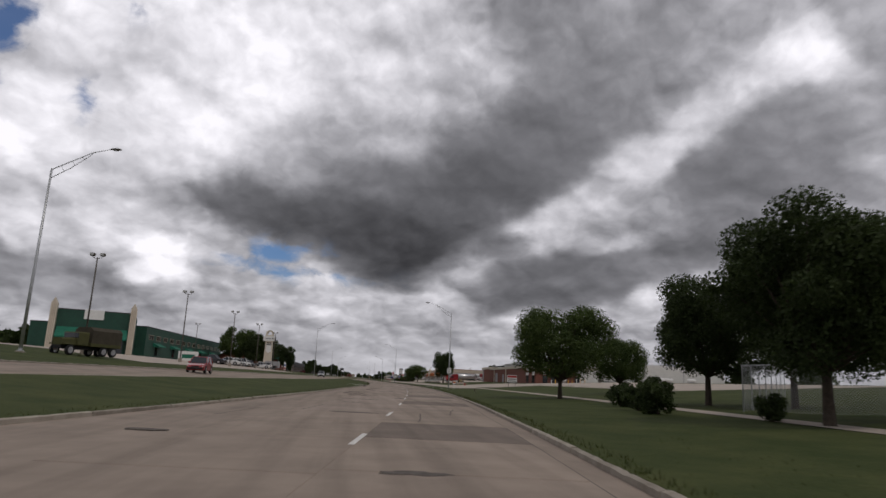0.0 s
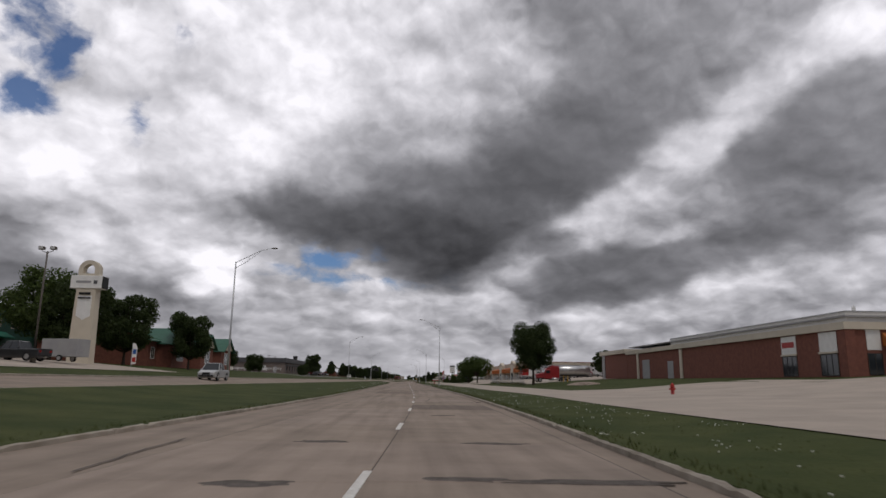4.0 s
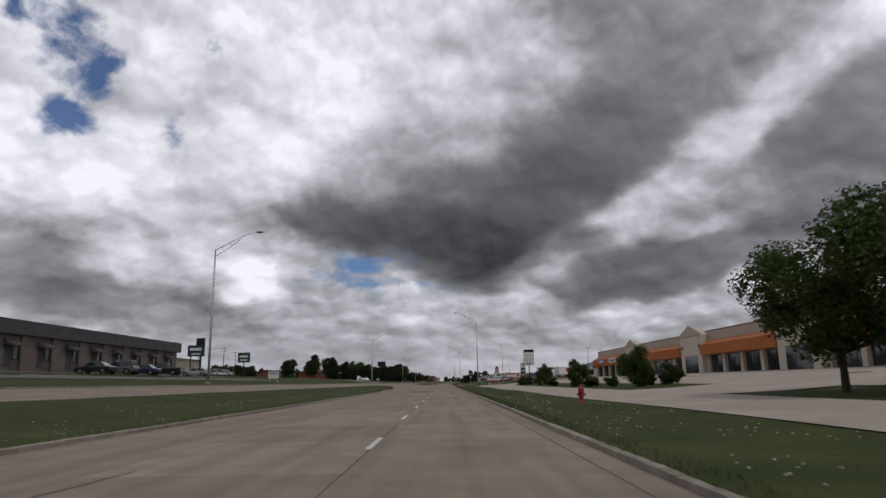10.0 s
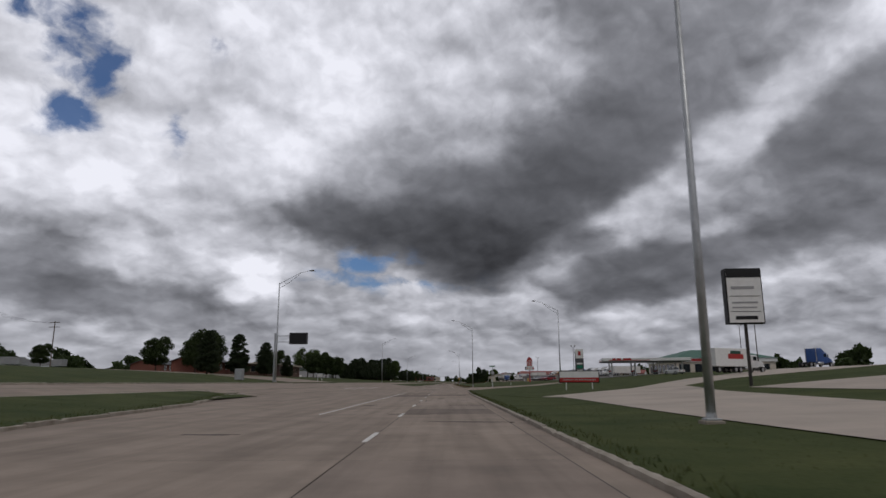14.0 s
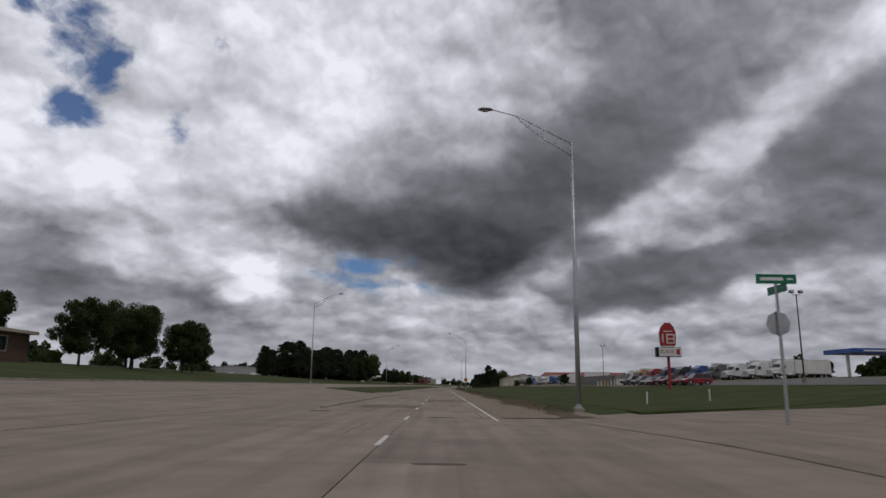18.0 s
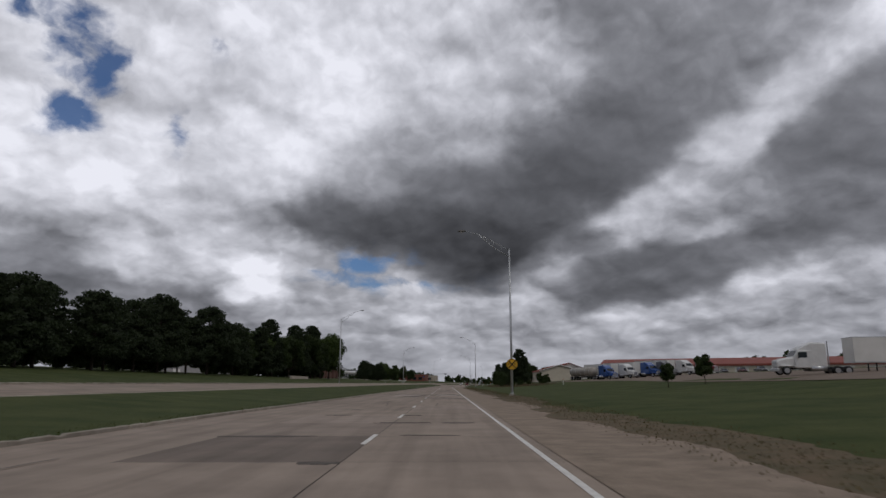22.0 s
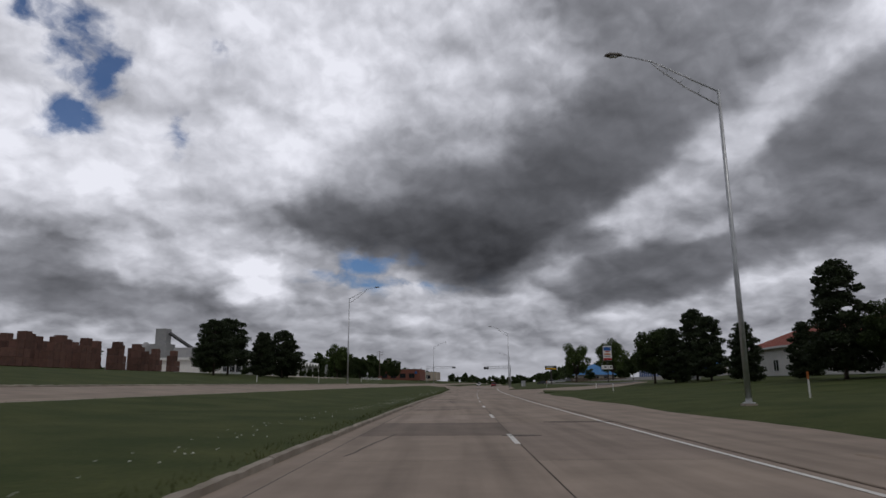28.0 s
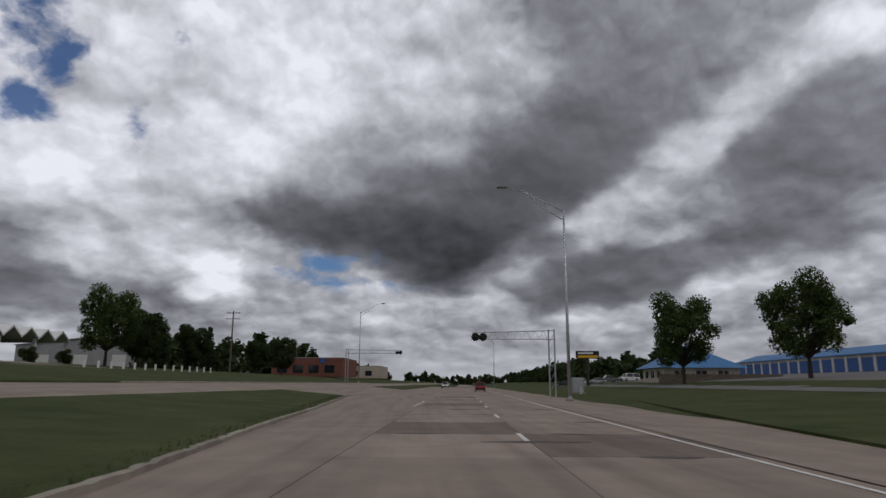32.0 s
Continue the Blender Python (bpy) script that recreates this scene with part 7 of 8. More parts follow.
# block wall enclosure by the truck park
wl = thing("block_wall", "grey concrete block wall beside the truck park", "wall", spot(42, 780, 0.1))
blk = Geo().box(-0.2, 0.2, -0.96, 0.96, 0.0, 0.46, 0.02).mesh("block", M_STONE)
for c in range(5):
    for i in range(22):
        part("block", blk, None, wl, at=Matrix.Translation((0, 1 + i * 1.95 + (c % 2) * 0.97, c * 0.475)))
    for i in range(7):
        part("block", blk, None, wl, at=Matrix.Translation((1.2 + i * 1.95 + (c % 2) * 0.97, 0.0, c * 0.475)) @ Matrix.Rotation(radians(90), 4, "Z"))
for i in range(8):
    b = thing("bollard", "yellow steel guard bollard", "bollard", spot(37 + (i % 4) * 1.5, 772 + (i // 4) * 3, 0.1), "bollards")
    part("post", Geo().tube([(0, 0, -0.2), (0, 0, 1.1), (0, 0, 1.2)], [0.1, 0.1, 0.04], 9), M_YELLOW if i % 2 else M_SIGNWHITE, b)
for i in range(3):
    t = thing("gas_cylinder_rack", "rack of pale gas cylinders beside the wall", "rack", spot(42 + i * 2.6, 774, 0.1), "gas racks")
    part("frame", Geo().box(-1.1, 1.1, -0.5, 0.5, 0.0, 0.12).box(-1.1, 1.1, -0.5, 0.5, 1.7, 1.8), M_STEEL, t)
    for k in range(4):
        part("cylinder", Geo().tube([(-0.8 + k * 0.53, 0, 0.12), (-0.8 + k * 0.53, 0, 1.3), (-0.8 + k * 0.53, 0, 1.5)], [0.22, 0.22, 0.08], 10), M_SIGNWHITE, t)

# white barns with red roofs
e = building("barn", "cream gabled barn with a red metal roof", 39, 52, 1018, 1058)
e.matrix_basis = spot(36.5, 1018, -0.2) @ Matrix.Diagonal((1.13, 1, 1, 1))
shell(e, 0, 13, 0, 30, 4.4, M_CREAM)
gable_roof(e, 0, 13, 0, 30, 4.4, 2.2, M_REDROOF, "y", 0.4, M_CREAM)
roof_ribs(e, -0.3, 13.3, 0, 30, 4.4, 2.2, M_REDROOF, 0.6)
part("verge_trim", Geo().prism([(-0.45, 4.2), (6.5, 6.55), (13.45, 4.2), (13.45, 4.45), (6.5, 6.8), (-0.45, 4.45)], -0.5, -0.4, "y"), M_SIGNWHITE, e)
for y in (5, 12, 19, 25):
    window_at(e, 0, y, 1.2, 1.0, 1.2, "y", M_SIGNWHITE, -1, 1)
door_at(e, 2.0, 0, 0.1, 1.0, 2.1, "x", M_WHITE)
e = building("long_hall", "very long pale hall with red metal roof edge", 60, 160, 1022, 1046)
e.matrix_basis = spot(60, 1022, 0.0, -22)
shell(e, 0, 100, 0, 22, 5.0, M_WHITE)
gable_roof(e, 0, 100, 0, 22, 5.0, 2.4, M_REDROOF, "x", 0.5, M_WHITE)
part("fascia", Geo().box(-0.5, 100.5, -0.56, -0.5, 4.2, 4.9), M_REDROOF, e)
for i in range(12):
    door_at(e, 5 + i * 8, 0, 0.1, 3.6, 3.8, "x", M_CREAM, -1, 8, "roller_door")
e = building("white_hall", "white hall with a sloping red metal roof behind pines", 42, 60, 1046, 1096)
e.matrix_basis = spot(43, 1046, -0.3)
shell(e, 0, 18, 0, 46, 4.6, M_WHITE)
gable_roof(e, 0, 18, 0, 46, 4.6, 3.4, M_REDROOF, "y", 0.6, M_WHITE)
roof_ribs(e, -0.5, 18.5, 0, 46, 4.55, 3.4, M_REDROOF, 0.7)
part("gutter", Geo().box(-0.75, -0.55, -0.5, 46.5, 4.2, 4.45), M_SIGNWHITE, e)
for y in (4, 11, 18, 30, 38):
    window_at(e, 0, y, 1.1, 1.5, 1.5, "y", M_SIGNWHITE, -1, 2)
wall2 = structure("yard_wall", Geo().box(-0.15, 0.15, 0, 10, -0.3, 1.9, 0.03, spot(37, 1100, 0.0)), M_GREY, "grey concrete yard wall", "wall")

# storage units with blue doors, and the blue-roofed office
e = building("storage_units", "row of storage units with blue doors and roof", 72, 84, 1212, 1300)
e.matrix_basis = spot(70, 1210, -0.2)
shell(e, 0, 10, 0, 92, 3.3, M_CREAM)
part("roof", Geo().prism([(-0.5, 3.3), (10.5, 3.3), (10.5, 3.5), (5, 5.2), (-0.5, 3.5)], -0.4, 92.4, "y"), M_BLUEROOF, e, "blue metal roof")
for i in range(21):
    door_at(e, 0, 2.6 + i * 4.35, 0.1, 3.3, 2.7, "y", M_BLUE, -1, 7, "roller_door")
    part("pier", Geo().box(-0.12, 0.0, 4.5 + i * 4.35, 5.05 + i * 4.35, -0.2, 3.2), M_SIGNWHITE, e)
for i in range(2):
    door_at(e, 2.6 + i * 4.4, 0, 0.1, 3.3, 2.7, "x", M_BLUE, -1, 7, "roller_door")
e = thing("storage_office", "small office with a blue pyramid roof", "building", spot(36, 1256, 0.1))
shell(e, 0, 14, 0, 14, 2.8, M_CREAM)
part("roof", Geo().loft([[(-1.2, -1.2, 2.7), (15.2, -1.2, 2.7), (15.2, 15.2, 2.7), (-1.2, 15.2, 2.7)], [(6.5, 6.5, 7.0), (7.5, 6.5, 7.0), (7.5, 7.5, 7.0), (6.5, 7.5, 7.0)]]), M_BLUEROOF, e, "blue pyramid roof")
for x in (3, 7, 11):
    window_at(e, x, 0, 0.8, 2.0, 1.4, "x", M_SIGNWHITE, -1, 2)
    window_at(e, 0, x, 0.8, 2.0, 1.4, "y", M_SIGNWHITE, -1, 2)
bf = thing("board_fence", "dark weathered board fence before the office", "fence", spot(32, 1246, 0.1))
for i in range(70):
    part("board", Geo().box(i * 0.3, i * 0.3 + 0.27, -0.02, 0.02, -0.1, 1.75 + 0.06 * math.sin(i * 1.7)), M_WOODPOLE, bf)
part("rail", Geo().box(0, 21, 0.02, 0.08, 0.4, 0.5).box(0, 21, 0.02, 0.08, 1.3, 1.4), M_WOODPOLE, bf)

# block plant on the left: office with folded canopy, stacks of brick, tower
e = building("plant_office", "low white plant office with zigzag folded canopy", -84, -64, 1160, 1246)
e.matrix_basis = spot(-82, 1158, -0.3)
shell(e, 0, 16, 0, 40, 3.4, M_SIGNWHITE)
part("eave", Geo().box(-0.5, 17.5, -0.5, 40.5, 3.4, 4.1, 0.04), M_SIGNWHITE, e, "deep white eave")
for i in range(9):
    window_at(e, 16, 2.5 + i * 4.3, 0.6, 3.2, 2.4, "y", M_SIGNWHITE, 1, 3)
part("upper_wall", Geo().box(0, 8, 6, 46, 4.1, 7.0), M_GREY, e, "grey upper storey")
for i in range(7):
    window_at(e, 8, 9 + i * 5, 4.8, 2.4, 1.2, "y", M_DARKSTEEL, 1, 2)
zz = Geo()
for i in range(12):
    y0 = 40 + i * 3.9
    for a, b, z0, z1 in ((y0, y0 + 1.95, 3.3, 4.7), (y0 + 1.95, y0 + 3.9, 4.7, 3.3)):
        zz.add([(-0.5, a, z0), (18.0, a, z0), (18.0, b, z1), (-0.5, b, z1), (-0.5, a, z0 + 0.3), (18.0, a, z0 + 0.3), (18.0, b, z1 + 0.3), (-0.5, b, z1 + 0.3)], [(0, 3, 2, 1), (4, 5, 6, 7), (0, 1, 5, 4), (2, 3, 7, 6), (1, 2, 6, 5), (0, 4, 7, 3)])
part("folded_canopy", zz, M_SIGNWHITE, e, "white folded plate canopy")
for i in range(7):
    part("post", Geo().box(17.2, 17.6, 40 + i * 7.8 - 0.2, 40 + i * 7.8 + 0.2, -0.3, 3.4, 0.02), M_SIGNWHITE, e)
part("back_wall", Geo().box(6, 6.3, 40, 87, -0.3, 3.6), M_DGREY, e)
for i in range(10):
    plant("shrub", -62.5, 1164 + i * 8.3, 1.1)
tw2 = thing("batch_tower", "grey concrete batching tower with a sloping conveyor", "tower", spot(-150, 1290, 0))
part("shaft", Geo().box(-4, 4, -4, 4, -0.5, 15, 0.05), M_GREY, tw2)
part("head", Geo().box(-2.5, 2.5, -2.5, 2.5, 15, 22, 0.05), M_GREY, tw2)
part("conveyor", Geo().tube([(3, 0, 20), (30, 0, 3)], 0.9, 6), M_DGREY, tw2)
part("silo", Geo().tube([(-8, 0, -0.5), (-8, 0, 14), (-8, 0, 16)], [2.4, 2.4, 0.8], 16), M_GREY, tw2, "", True)
for d, y, w, l, h in ((-190, 1120, 60, 60, 7), (-130, 1330, 40, 40, 7), (-120, 1400, 50, 30, 6)):
    e = building("warehouse", "long grey plant hall behind the yard", d, d + w, y, y + l)
    shell(e, 0, w, 0, l, h, M_GREY)
    gable_roof(e, 0, w, 0, l, h, 2.0, M_STEEL, "y", 0.4, M_GREY)
    for k in range(3):
        door_at(e, w * (0.2 + 0.28 * k), 0, 0.1, 4, 4, "x", M_WHITE, -1, 8, "roller_door")
M_PALLET = mat("stacked_brick", (0.15, 0.078, 0.06), (0.10, 0.056, 0.046), rough=0.9, scale=1.5, fine=20, bump=0.3, spread=0.45)
cube = Geo().box(-0.58, 0.58, -0.58, 0.58, 0.0, 1.05, 0.015)
for z in (0.26, 0.52, 0.78):
    cube.box(-0.585, 0.585, -0.585, 0.585, z - 0.008, z + 0.008)
cube_mesh = cube.mesh("brick_cube", M_PALLET)
rng = random.Random(21)
for i in range(26):
    st = thing("brick_stack", "stack of strapped red brick cubes in the yard", "brick stack", spot(-56 - (i % 3) * 4 - (i // 13) * 8, 1068 + (i // 3) * 7.2 + rng.uniform(-0.6, 0.6), 0.14), "brick stacks")
    for k in range(3):
        for c in range(2 + (i + k + i // 5) % 3):
            part("brick_cube", cube_mesh, None, st, at=Matrix.Translation((0, k * 1.25, c * 1.08)) @ Matrix.Rotation(radians(rng.uniform(-2, 2)), 4, "Z"))
wb = thing("concrete_barrier", "low pale concrete parapet at the wood's edge", "barrier", spot(-36.5, 934, 0.0, 3))
part("barrier", Geo().prism([(-0.3, -0.2), (0.3, -0.2), (0.18, 0.9), (-0.18, 0.9)], 0, 26, "y"), M_PALE, wb)
for i in range(14):
    b = thing("bollard", "white wooden guard post along the plant drive", "bollard", spot(-40, 1204 + i * 2.6, 0.05), "guard posts")
    part("post", Geo().box(-0.1, 0.1, -0.1, 0.1, -0.2, 0.8, 0.02), M_SIGNWHITE, b)
# far fronts at the end of the road
for d, y, w, l, h, m in ((-60, 1340, 22, 26, 5, M_BRICK), (-70, 1450, 30, 30, 5, M_TAN), (48, 1400, 30, 30, 5, M_CREAM)):
    e = building("shop_building", "low flat-roofed commercial building far down the road", d, d + w, y, y + l)
    shell(e, 0, w, 0, l, h, m)
    flat_roof(e, 0, w, 0, l, h, cap=M_GREY)
    for k in range(4):
        window_at(e, w * (0.15 + 0.22 * k), 0, 0.6, 3, 2.2, "x", M_DARKSTEEL, -1, 2)

# ---- vehicles: each faces +y in its own frame ----
def paint(name, c, rough=0.3):
    return mat(name, c, tuple(v * 0.85 for v in c), rough=rough, scale=1.5, fine=30, wear=0.06, bump=0, coat=0.6)


P_RED = paint("car_paint_red", (0.32, 0.025, 0.03))
P_MAROON = paint("car_paint_maroon", (0.13, 0.02, 0.025))
P_WHITE = paint("car_paint_white", (0.72, 0.72, 0.71))
P_SILVER = paint("car_paint_silver", (0.42, 0.43, 0.44))
P_BLACK = paint("car_paint_black", (0.018, 0.019, 0.022))
P_BLUE = paint("car_paint_blue", (0.03, 0.09, 0.30))
P_NAVY = paint("car_paint_navy", (0.02, 0.035, 0.10))
P_GREY = paint("car_paint_grey", (0.14, 0.145, 0.15))
P_TAN = paint("car_paint_tan", (0.42, 0.26, 0.13))
M_LIGHT = mat("headlamp", (0.75, 0.75, 0.72), rough=0.15, bump=0, wear=0.05)
M_TAIL = mat("tail_lamp", (0.35, 0.01, 0.01), rough=0.2, bump=0, wear=0.05)


M_DUSTY = mat("dusty_aluminium", (0.42, 0.39, 0.35), (0.3, 0.28, 0.25), rough=0.6, metal=0.3, scale=1.0, fine=30)


def ring_box(y, hw, z0, z1, c=0.1):
    return [(-hw + c, y, z0), (hw - c, y, z0), (hw, y, z0 + c), (hw, y, z1 - c), (hw - c, y, z1), (-hw + c, y, z1), (-hw, y, z1 - c), (-hw, y, z0 + c)]


wheel_cache = {}


def wheel(parent, x, y, r, w=0.22):
    key = (round(r, 2), round(w, 2))
    if key not in wheel_cache:
        ty = Geo().tube([(-w / 2, 0, 0), (-w / 2 + 0.04, 0, 0), (w / 2 - 0.04, 0, 0), (w / 2, 0, 0)], [r * 0.86, r, r, r * 0.86], 20).mesh("tyre", M_TYRE, True)
        rm = Geo().tube([(-w / 2 - 0.01, 0, 0), (w / 2 + 0.01, 0, 0)], [r * 0.62, r * 0.62], 12).tube([(-w / 2 - 0.03, 0, 0), (w / 2 + 0.03, 0, 0)], r * 0.2, 8).mesh("rim", M_RIM)
        wheel_cache[key] = (ty, rm)
    ty, rm = wheel_cache[key]
    t = part("wheel", ty, None, parent, at=Matrix.Translation((x, y, r)))
    part("rim", rm, None, t)


SPECS = {  # length, width, belt height, roof height, cabin: rear base, front base, rear top, front top; wheel radius
    "sedan": (4.7, 1.82, 0.92, 1.45, -1.75, 1.05, -1.0, 0.25, 0.33),
    "suv": (4.7, 1.9, 1.05, 1.75, -2.2, 1.05, -1.95, 0.35, 0.37),
    "pickup": (5.7, 2.0, 1.15, 1.9, -0.75, 1.3, -0.55, 0.65, 0.40),
    "van": (5.3, 2.0, 1.15, 2.05, -2.55, 1.75, -2.45, 1.0, 0.36),
}


def car(kind, colour, d, y, turn, label, group="parked vehicles", dz=0.14):
    L, W, belt, roof, rb, fb, rt, ft, r = SPECS[kind]
    hw = W / 2
    e = thing({"sedan": "car", "suv": "car", "pickup": "pickup_truck", "van": "van"}[kind], label, {"sedan": "car", "suv": "car", "pickup": "pickup truck", "van": "van"}[kind], spot(d, y, dz, turn), group)
    h = L / 2
    hood = belt - 0.02
    st = [(-h, hw * 0.86, 0.5, belt - 0.12), (-h + 0.12, hw * 0.96, 0.32, belt - 0.02), (-h + 0.7, hw, 0.26, belt), (fb - 0.1, hw, 0.26, belt), (h - 0.7, hw * 0.98, 0.26, hood - 0.06), (h - 0.15, hw * 0.92, 0.3, hood - 0.2), (h, hw * 0.8, 0.42, hood - 0.34)]
    if kind == "pickup":
        st[0] = (-h, hw * 0.98, 0.5, belt)
        st[1] = (-h + 0.1, hw, 0.42, belt)
    part("body", Geo().loft([ring_box(a, b, c, q) for a, b, c, q in st]), colour, e)
    tw = hw * 0.76
    cab = part("glasshouse", Geo().loft([[(-hw * 0.93, rb, belt - 0.02), (hw * 0.93, rb, belt - 0.02), (hw * 0.93, fb, belt - 0.02), (-hw * 0.93, fb, belt - 0.02)], [(-tw, rt, roof - 0.05), (tw, rt, roof - 0.05), (tw, ft, roof - 0.05), (-tw, ft, roof - 0.05)]]), M_GLASS, e, "dark tinted windows")
    part("roof_panel", Geo().loft([[(-tw - 0.02, rt - 0.03, roof - 0.08), (tw + 0.02, rt - 0.03, roof - 0.08), (tw + 0.02, ft + 0.03, roof - 0.08), (-tw - 0.02, ft + 0.03, roof - 0.08)], [(-tw + 0.1, rt + 0.1, roof), (tw - 0.1, rt + 0.1, roof), (tw - 0.1, ft - 0.1, roof), (-tw + 0.1, ft - 0.1, roof)]]), colour, e)
    for s in (-1, 1):
        mid = (rb + fb) / 2
        for b_, t_ in ((rb, rt), (fb, ft), (mid, (rt + ft) / 2)):
            part("pillar", Geo().tube([(s * hw * 0.935, b_, belt - 0.03), (s * (tw + 0.005), t_, roof - 0.05)], 0.045, 5), colour, e)
    if kind == "pickup":
        # the body is closed; a flat black plate marks the bed
        part("bed", Geo().box(-hw + 0.14, hw - 0.14, -h + 0.14, rb - 0.1, belt - 0.05, belt + 0.012), M_BLACK, e, "flat black plate in place of the open bed")
    wy = L * 0.30
    for s in (-1, 1):
        for yy in (wy, -wy):
            wheel(e, s * (hw - 0.1), yy, r)
            part("wheel_arch", Geo().disc((s * (hw - 0.02), yy, r + 0.02), r * 1.16, "x", 0.06, 18), M_BLACK, e)
        part("headlight", Geo().box(s * hw * 0.5, s * hw * 0.86, h - 0.16, h - 0.05, hood - 0.42, hood - 0.28, 0.02), M_LIGHT, e)
        part("tail_light", Geo().box(s * hw * 0.55, s * hw * 0.88, -h - 0.01, -h + 0.08, belt - 0.36, belt - 0.16, 0.02), M_TAIL, e)
        part("mirror", Geo().box(s * (hw - 0.02), s * (hw + 0.16), fb - 0.35, fb - 0.25, belt - 0.02, belt + 0.14, 0.03), colour, e)
    part("bumper", Geo().box(-hw * 0.82, hw * 0.82, h - 0.12, h + 0.05, 0.38, 0.58, 0.04), M_BLACK, e)
    part("bumper", Geo().box(-hw * 0.86, hw * 0.86, -h - 0.05, -h + 0.1, 0.4, 0.6, 0.04), M_BLACK, e)
    part("grille", Geo().box(-hw * 0.42, hw * 0.42, h - 0.06, h + 0.02, 0.6, hood - 0.3, 0.02), M_BLACK, e)
    return e


def tractor(colour, d, y, turn, label, sleeper=True, load=None, dz=0.15, group="parked trucks"):
    e = thing("semi_truck", label, "truck", spot(d, y, dz, turn), group)
    hw = 1.2
    part("hood", Geo().loft([ring_box(1.2, 1.0, 0.9, 2.1, 0.15), ring_box(2.4, 0.95, 0.85, 1.95, 0.18), ring_box(3.2, 0.85, 0.75, 1.7, 0.2)]), colour, e)
    part("cab", Geo().loft([ring_box(-0.6, hw, 0.75, 2.9, 0.12), ring_box(0.9, hw, 0.75, 2.9, 0.12), ring_box(1.3, hw * 0.95, 0.8, 2.2, 0.12)]), colour, e)
    part("windscreen", Geo().add([(-1.0, 1.31, 2.2), (1.0, 1.31, 2.2), (0.95, 0.93, 2.85), (-0.95, 0.93, 2.85), (-1.0, 1.2, 2.2), (1.0, 1.2, 2.2), (0.95, 0.82, 2.85), (-0.95, 0.82, 2.85)], [(0, 1, 2, 3), (4, 7, 6, 5), (0, 4, 5, 1), (2, 6, 7, 3), (0, 3, 7, 4), (1, 5, 6, 2)]), M_GLASS, e)
    for s in (-1, 1):
        part("side_window", Geo().box(s * hw - 0.02, s * hw + 0.02, -0.1, 0.8, 2.0, 2.65, 0.01), M_GLASS, e)
        part("mirror", Geo().box(s * 1.35, s * 1.5, 0.9, 1.0, 1.9, 2.6, 0.02), M_BLACK, e)
        part("fuel_tank", Geo().tube([(s * 1.0, -2.2, 0.75), (s * 1.0, -0.5, 0.75)], 0.32, 14), M_ALU, e, "", True)
        part("headlight", Geo().box(s * 0.5, s * 0.85, 3.05, 3.22, 0.95, 1.2, 0.03), M_LIGHT, e)
        part("fender", Geo().box(s * 0.85, s * 1.22, 1.7, 3.0, 0.95, 1.15, 0.08), colour, e)
    if sleeper:
        part("sleeper", Geo().loft([ring_box(-2.3, hw, 0.75, 3.7, 0.15), ring_box(-0.7, hw, 0.75, 3.8, 0.15), ring_box(0.3, hw * 0.9, 2.8, 3.3, 0.12), ring_box(0.8, hw * 0.85, 2.8, 3.0, 0.08)]), colour, e)
    part("grille", Geo().box(-0.5, 0.5, 3.1, 3.24, 0.85, 1.6, 0.03), M_RIM, e)
    part("bumper", Geo().box(-1.15, 1.15, 3.1, 3.35, 0.4, 0.75, 0.05), M_RIM, e)
    part("chassis", Geo().box(-0.45, 0.45, -5.0, 1.5, 0.65, 0.9, 0.02), M_BLACK, e)
    for s in (-1, 1):
        wheel(e, s * 1.05, 2.3, 0.5, 0.3)
        for yy in (-3.4, -4.6):
            wheel(e, s * 0.95, yy, 0.5, 0.55)
        if sleeper:
            part("exhaust", Geo().tube([(s * 1.1, -2.5, 0.9), (s * 1.1, -2.5, 3.9)], 0.07, 8), M_RIM, e)
    return e


def trailer(d, y, turn, face, label, length=14.0, h=2.9, stripe=None, dz=0.15):
    """Origin at its nose; it runs back along -y."""
    e = thing("semi_trailer", label, "trailer", spot(d, y, dz, turn), "parked trailers")
    part("box", Geo().box(-1.28, 1.28, -length, 0, 1.15, 1.15 + h, 0.03), face, e)
    part("rail", Geo().box(-1.3, 1.3, -length - 0.02, 0.02, 1.05, 1.2, 0.01).box(-1.3, 1.3, -length - 0.02, 0.02, 1.1 + h, 1.18 + h, 0.01), M_ALU, e)
    for s in (-1, 1):
        for yy in (-length + 1.6, -length + 2.9):
            wheel(e, s * 0.95, yy, 0.5, 0.55)
        part("landing_leg", Geo().box(s * 0.9 - 0.06, s * 0.9 + 0.06, -2.6, -2.48, 0.0, 1.1), M_BLACK, e)
        if stripe:
            for a0, a1, z0, z1, m in stripe:
                part("side_panel", Geo().box(s * 1.28 - 0.012, s * 1.28 + 0.012, -a1, -a0, z0, z1), m, e)
    part("door", Geo().box(-1.2, -0.02, -length - 0.04, -length, 1.25, 1.05 + h, 0.01), face, e)
    part("door", Geo().box(0.02, 1.2, -length - 0.04, -length, 1.25, 1.05 + h, 0.01), face, e)
    return e


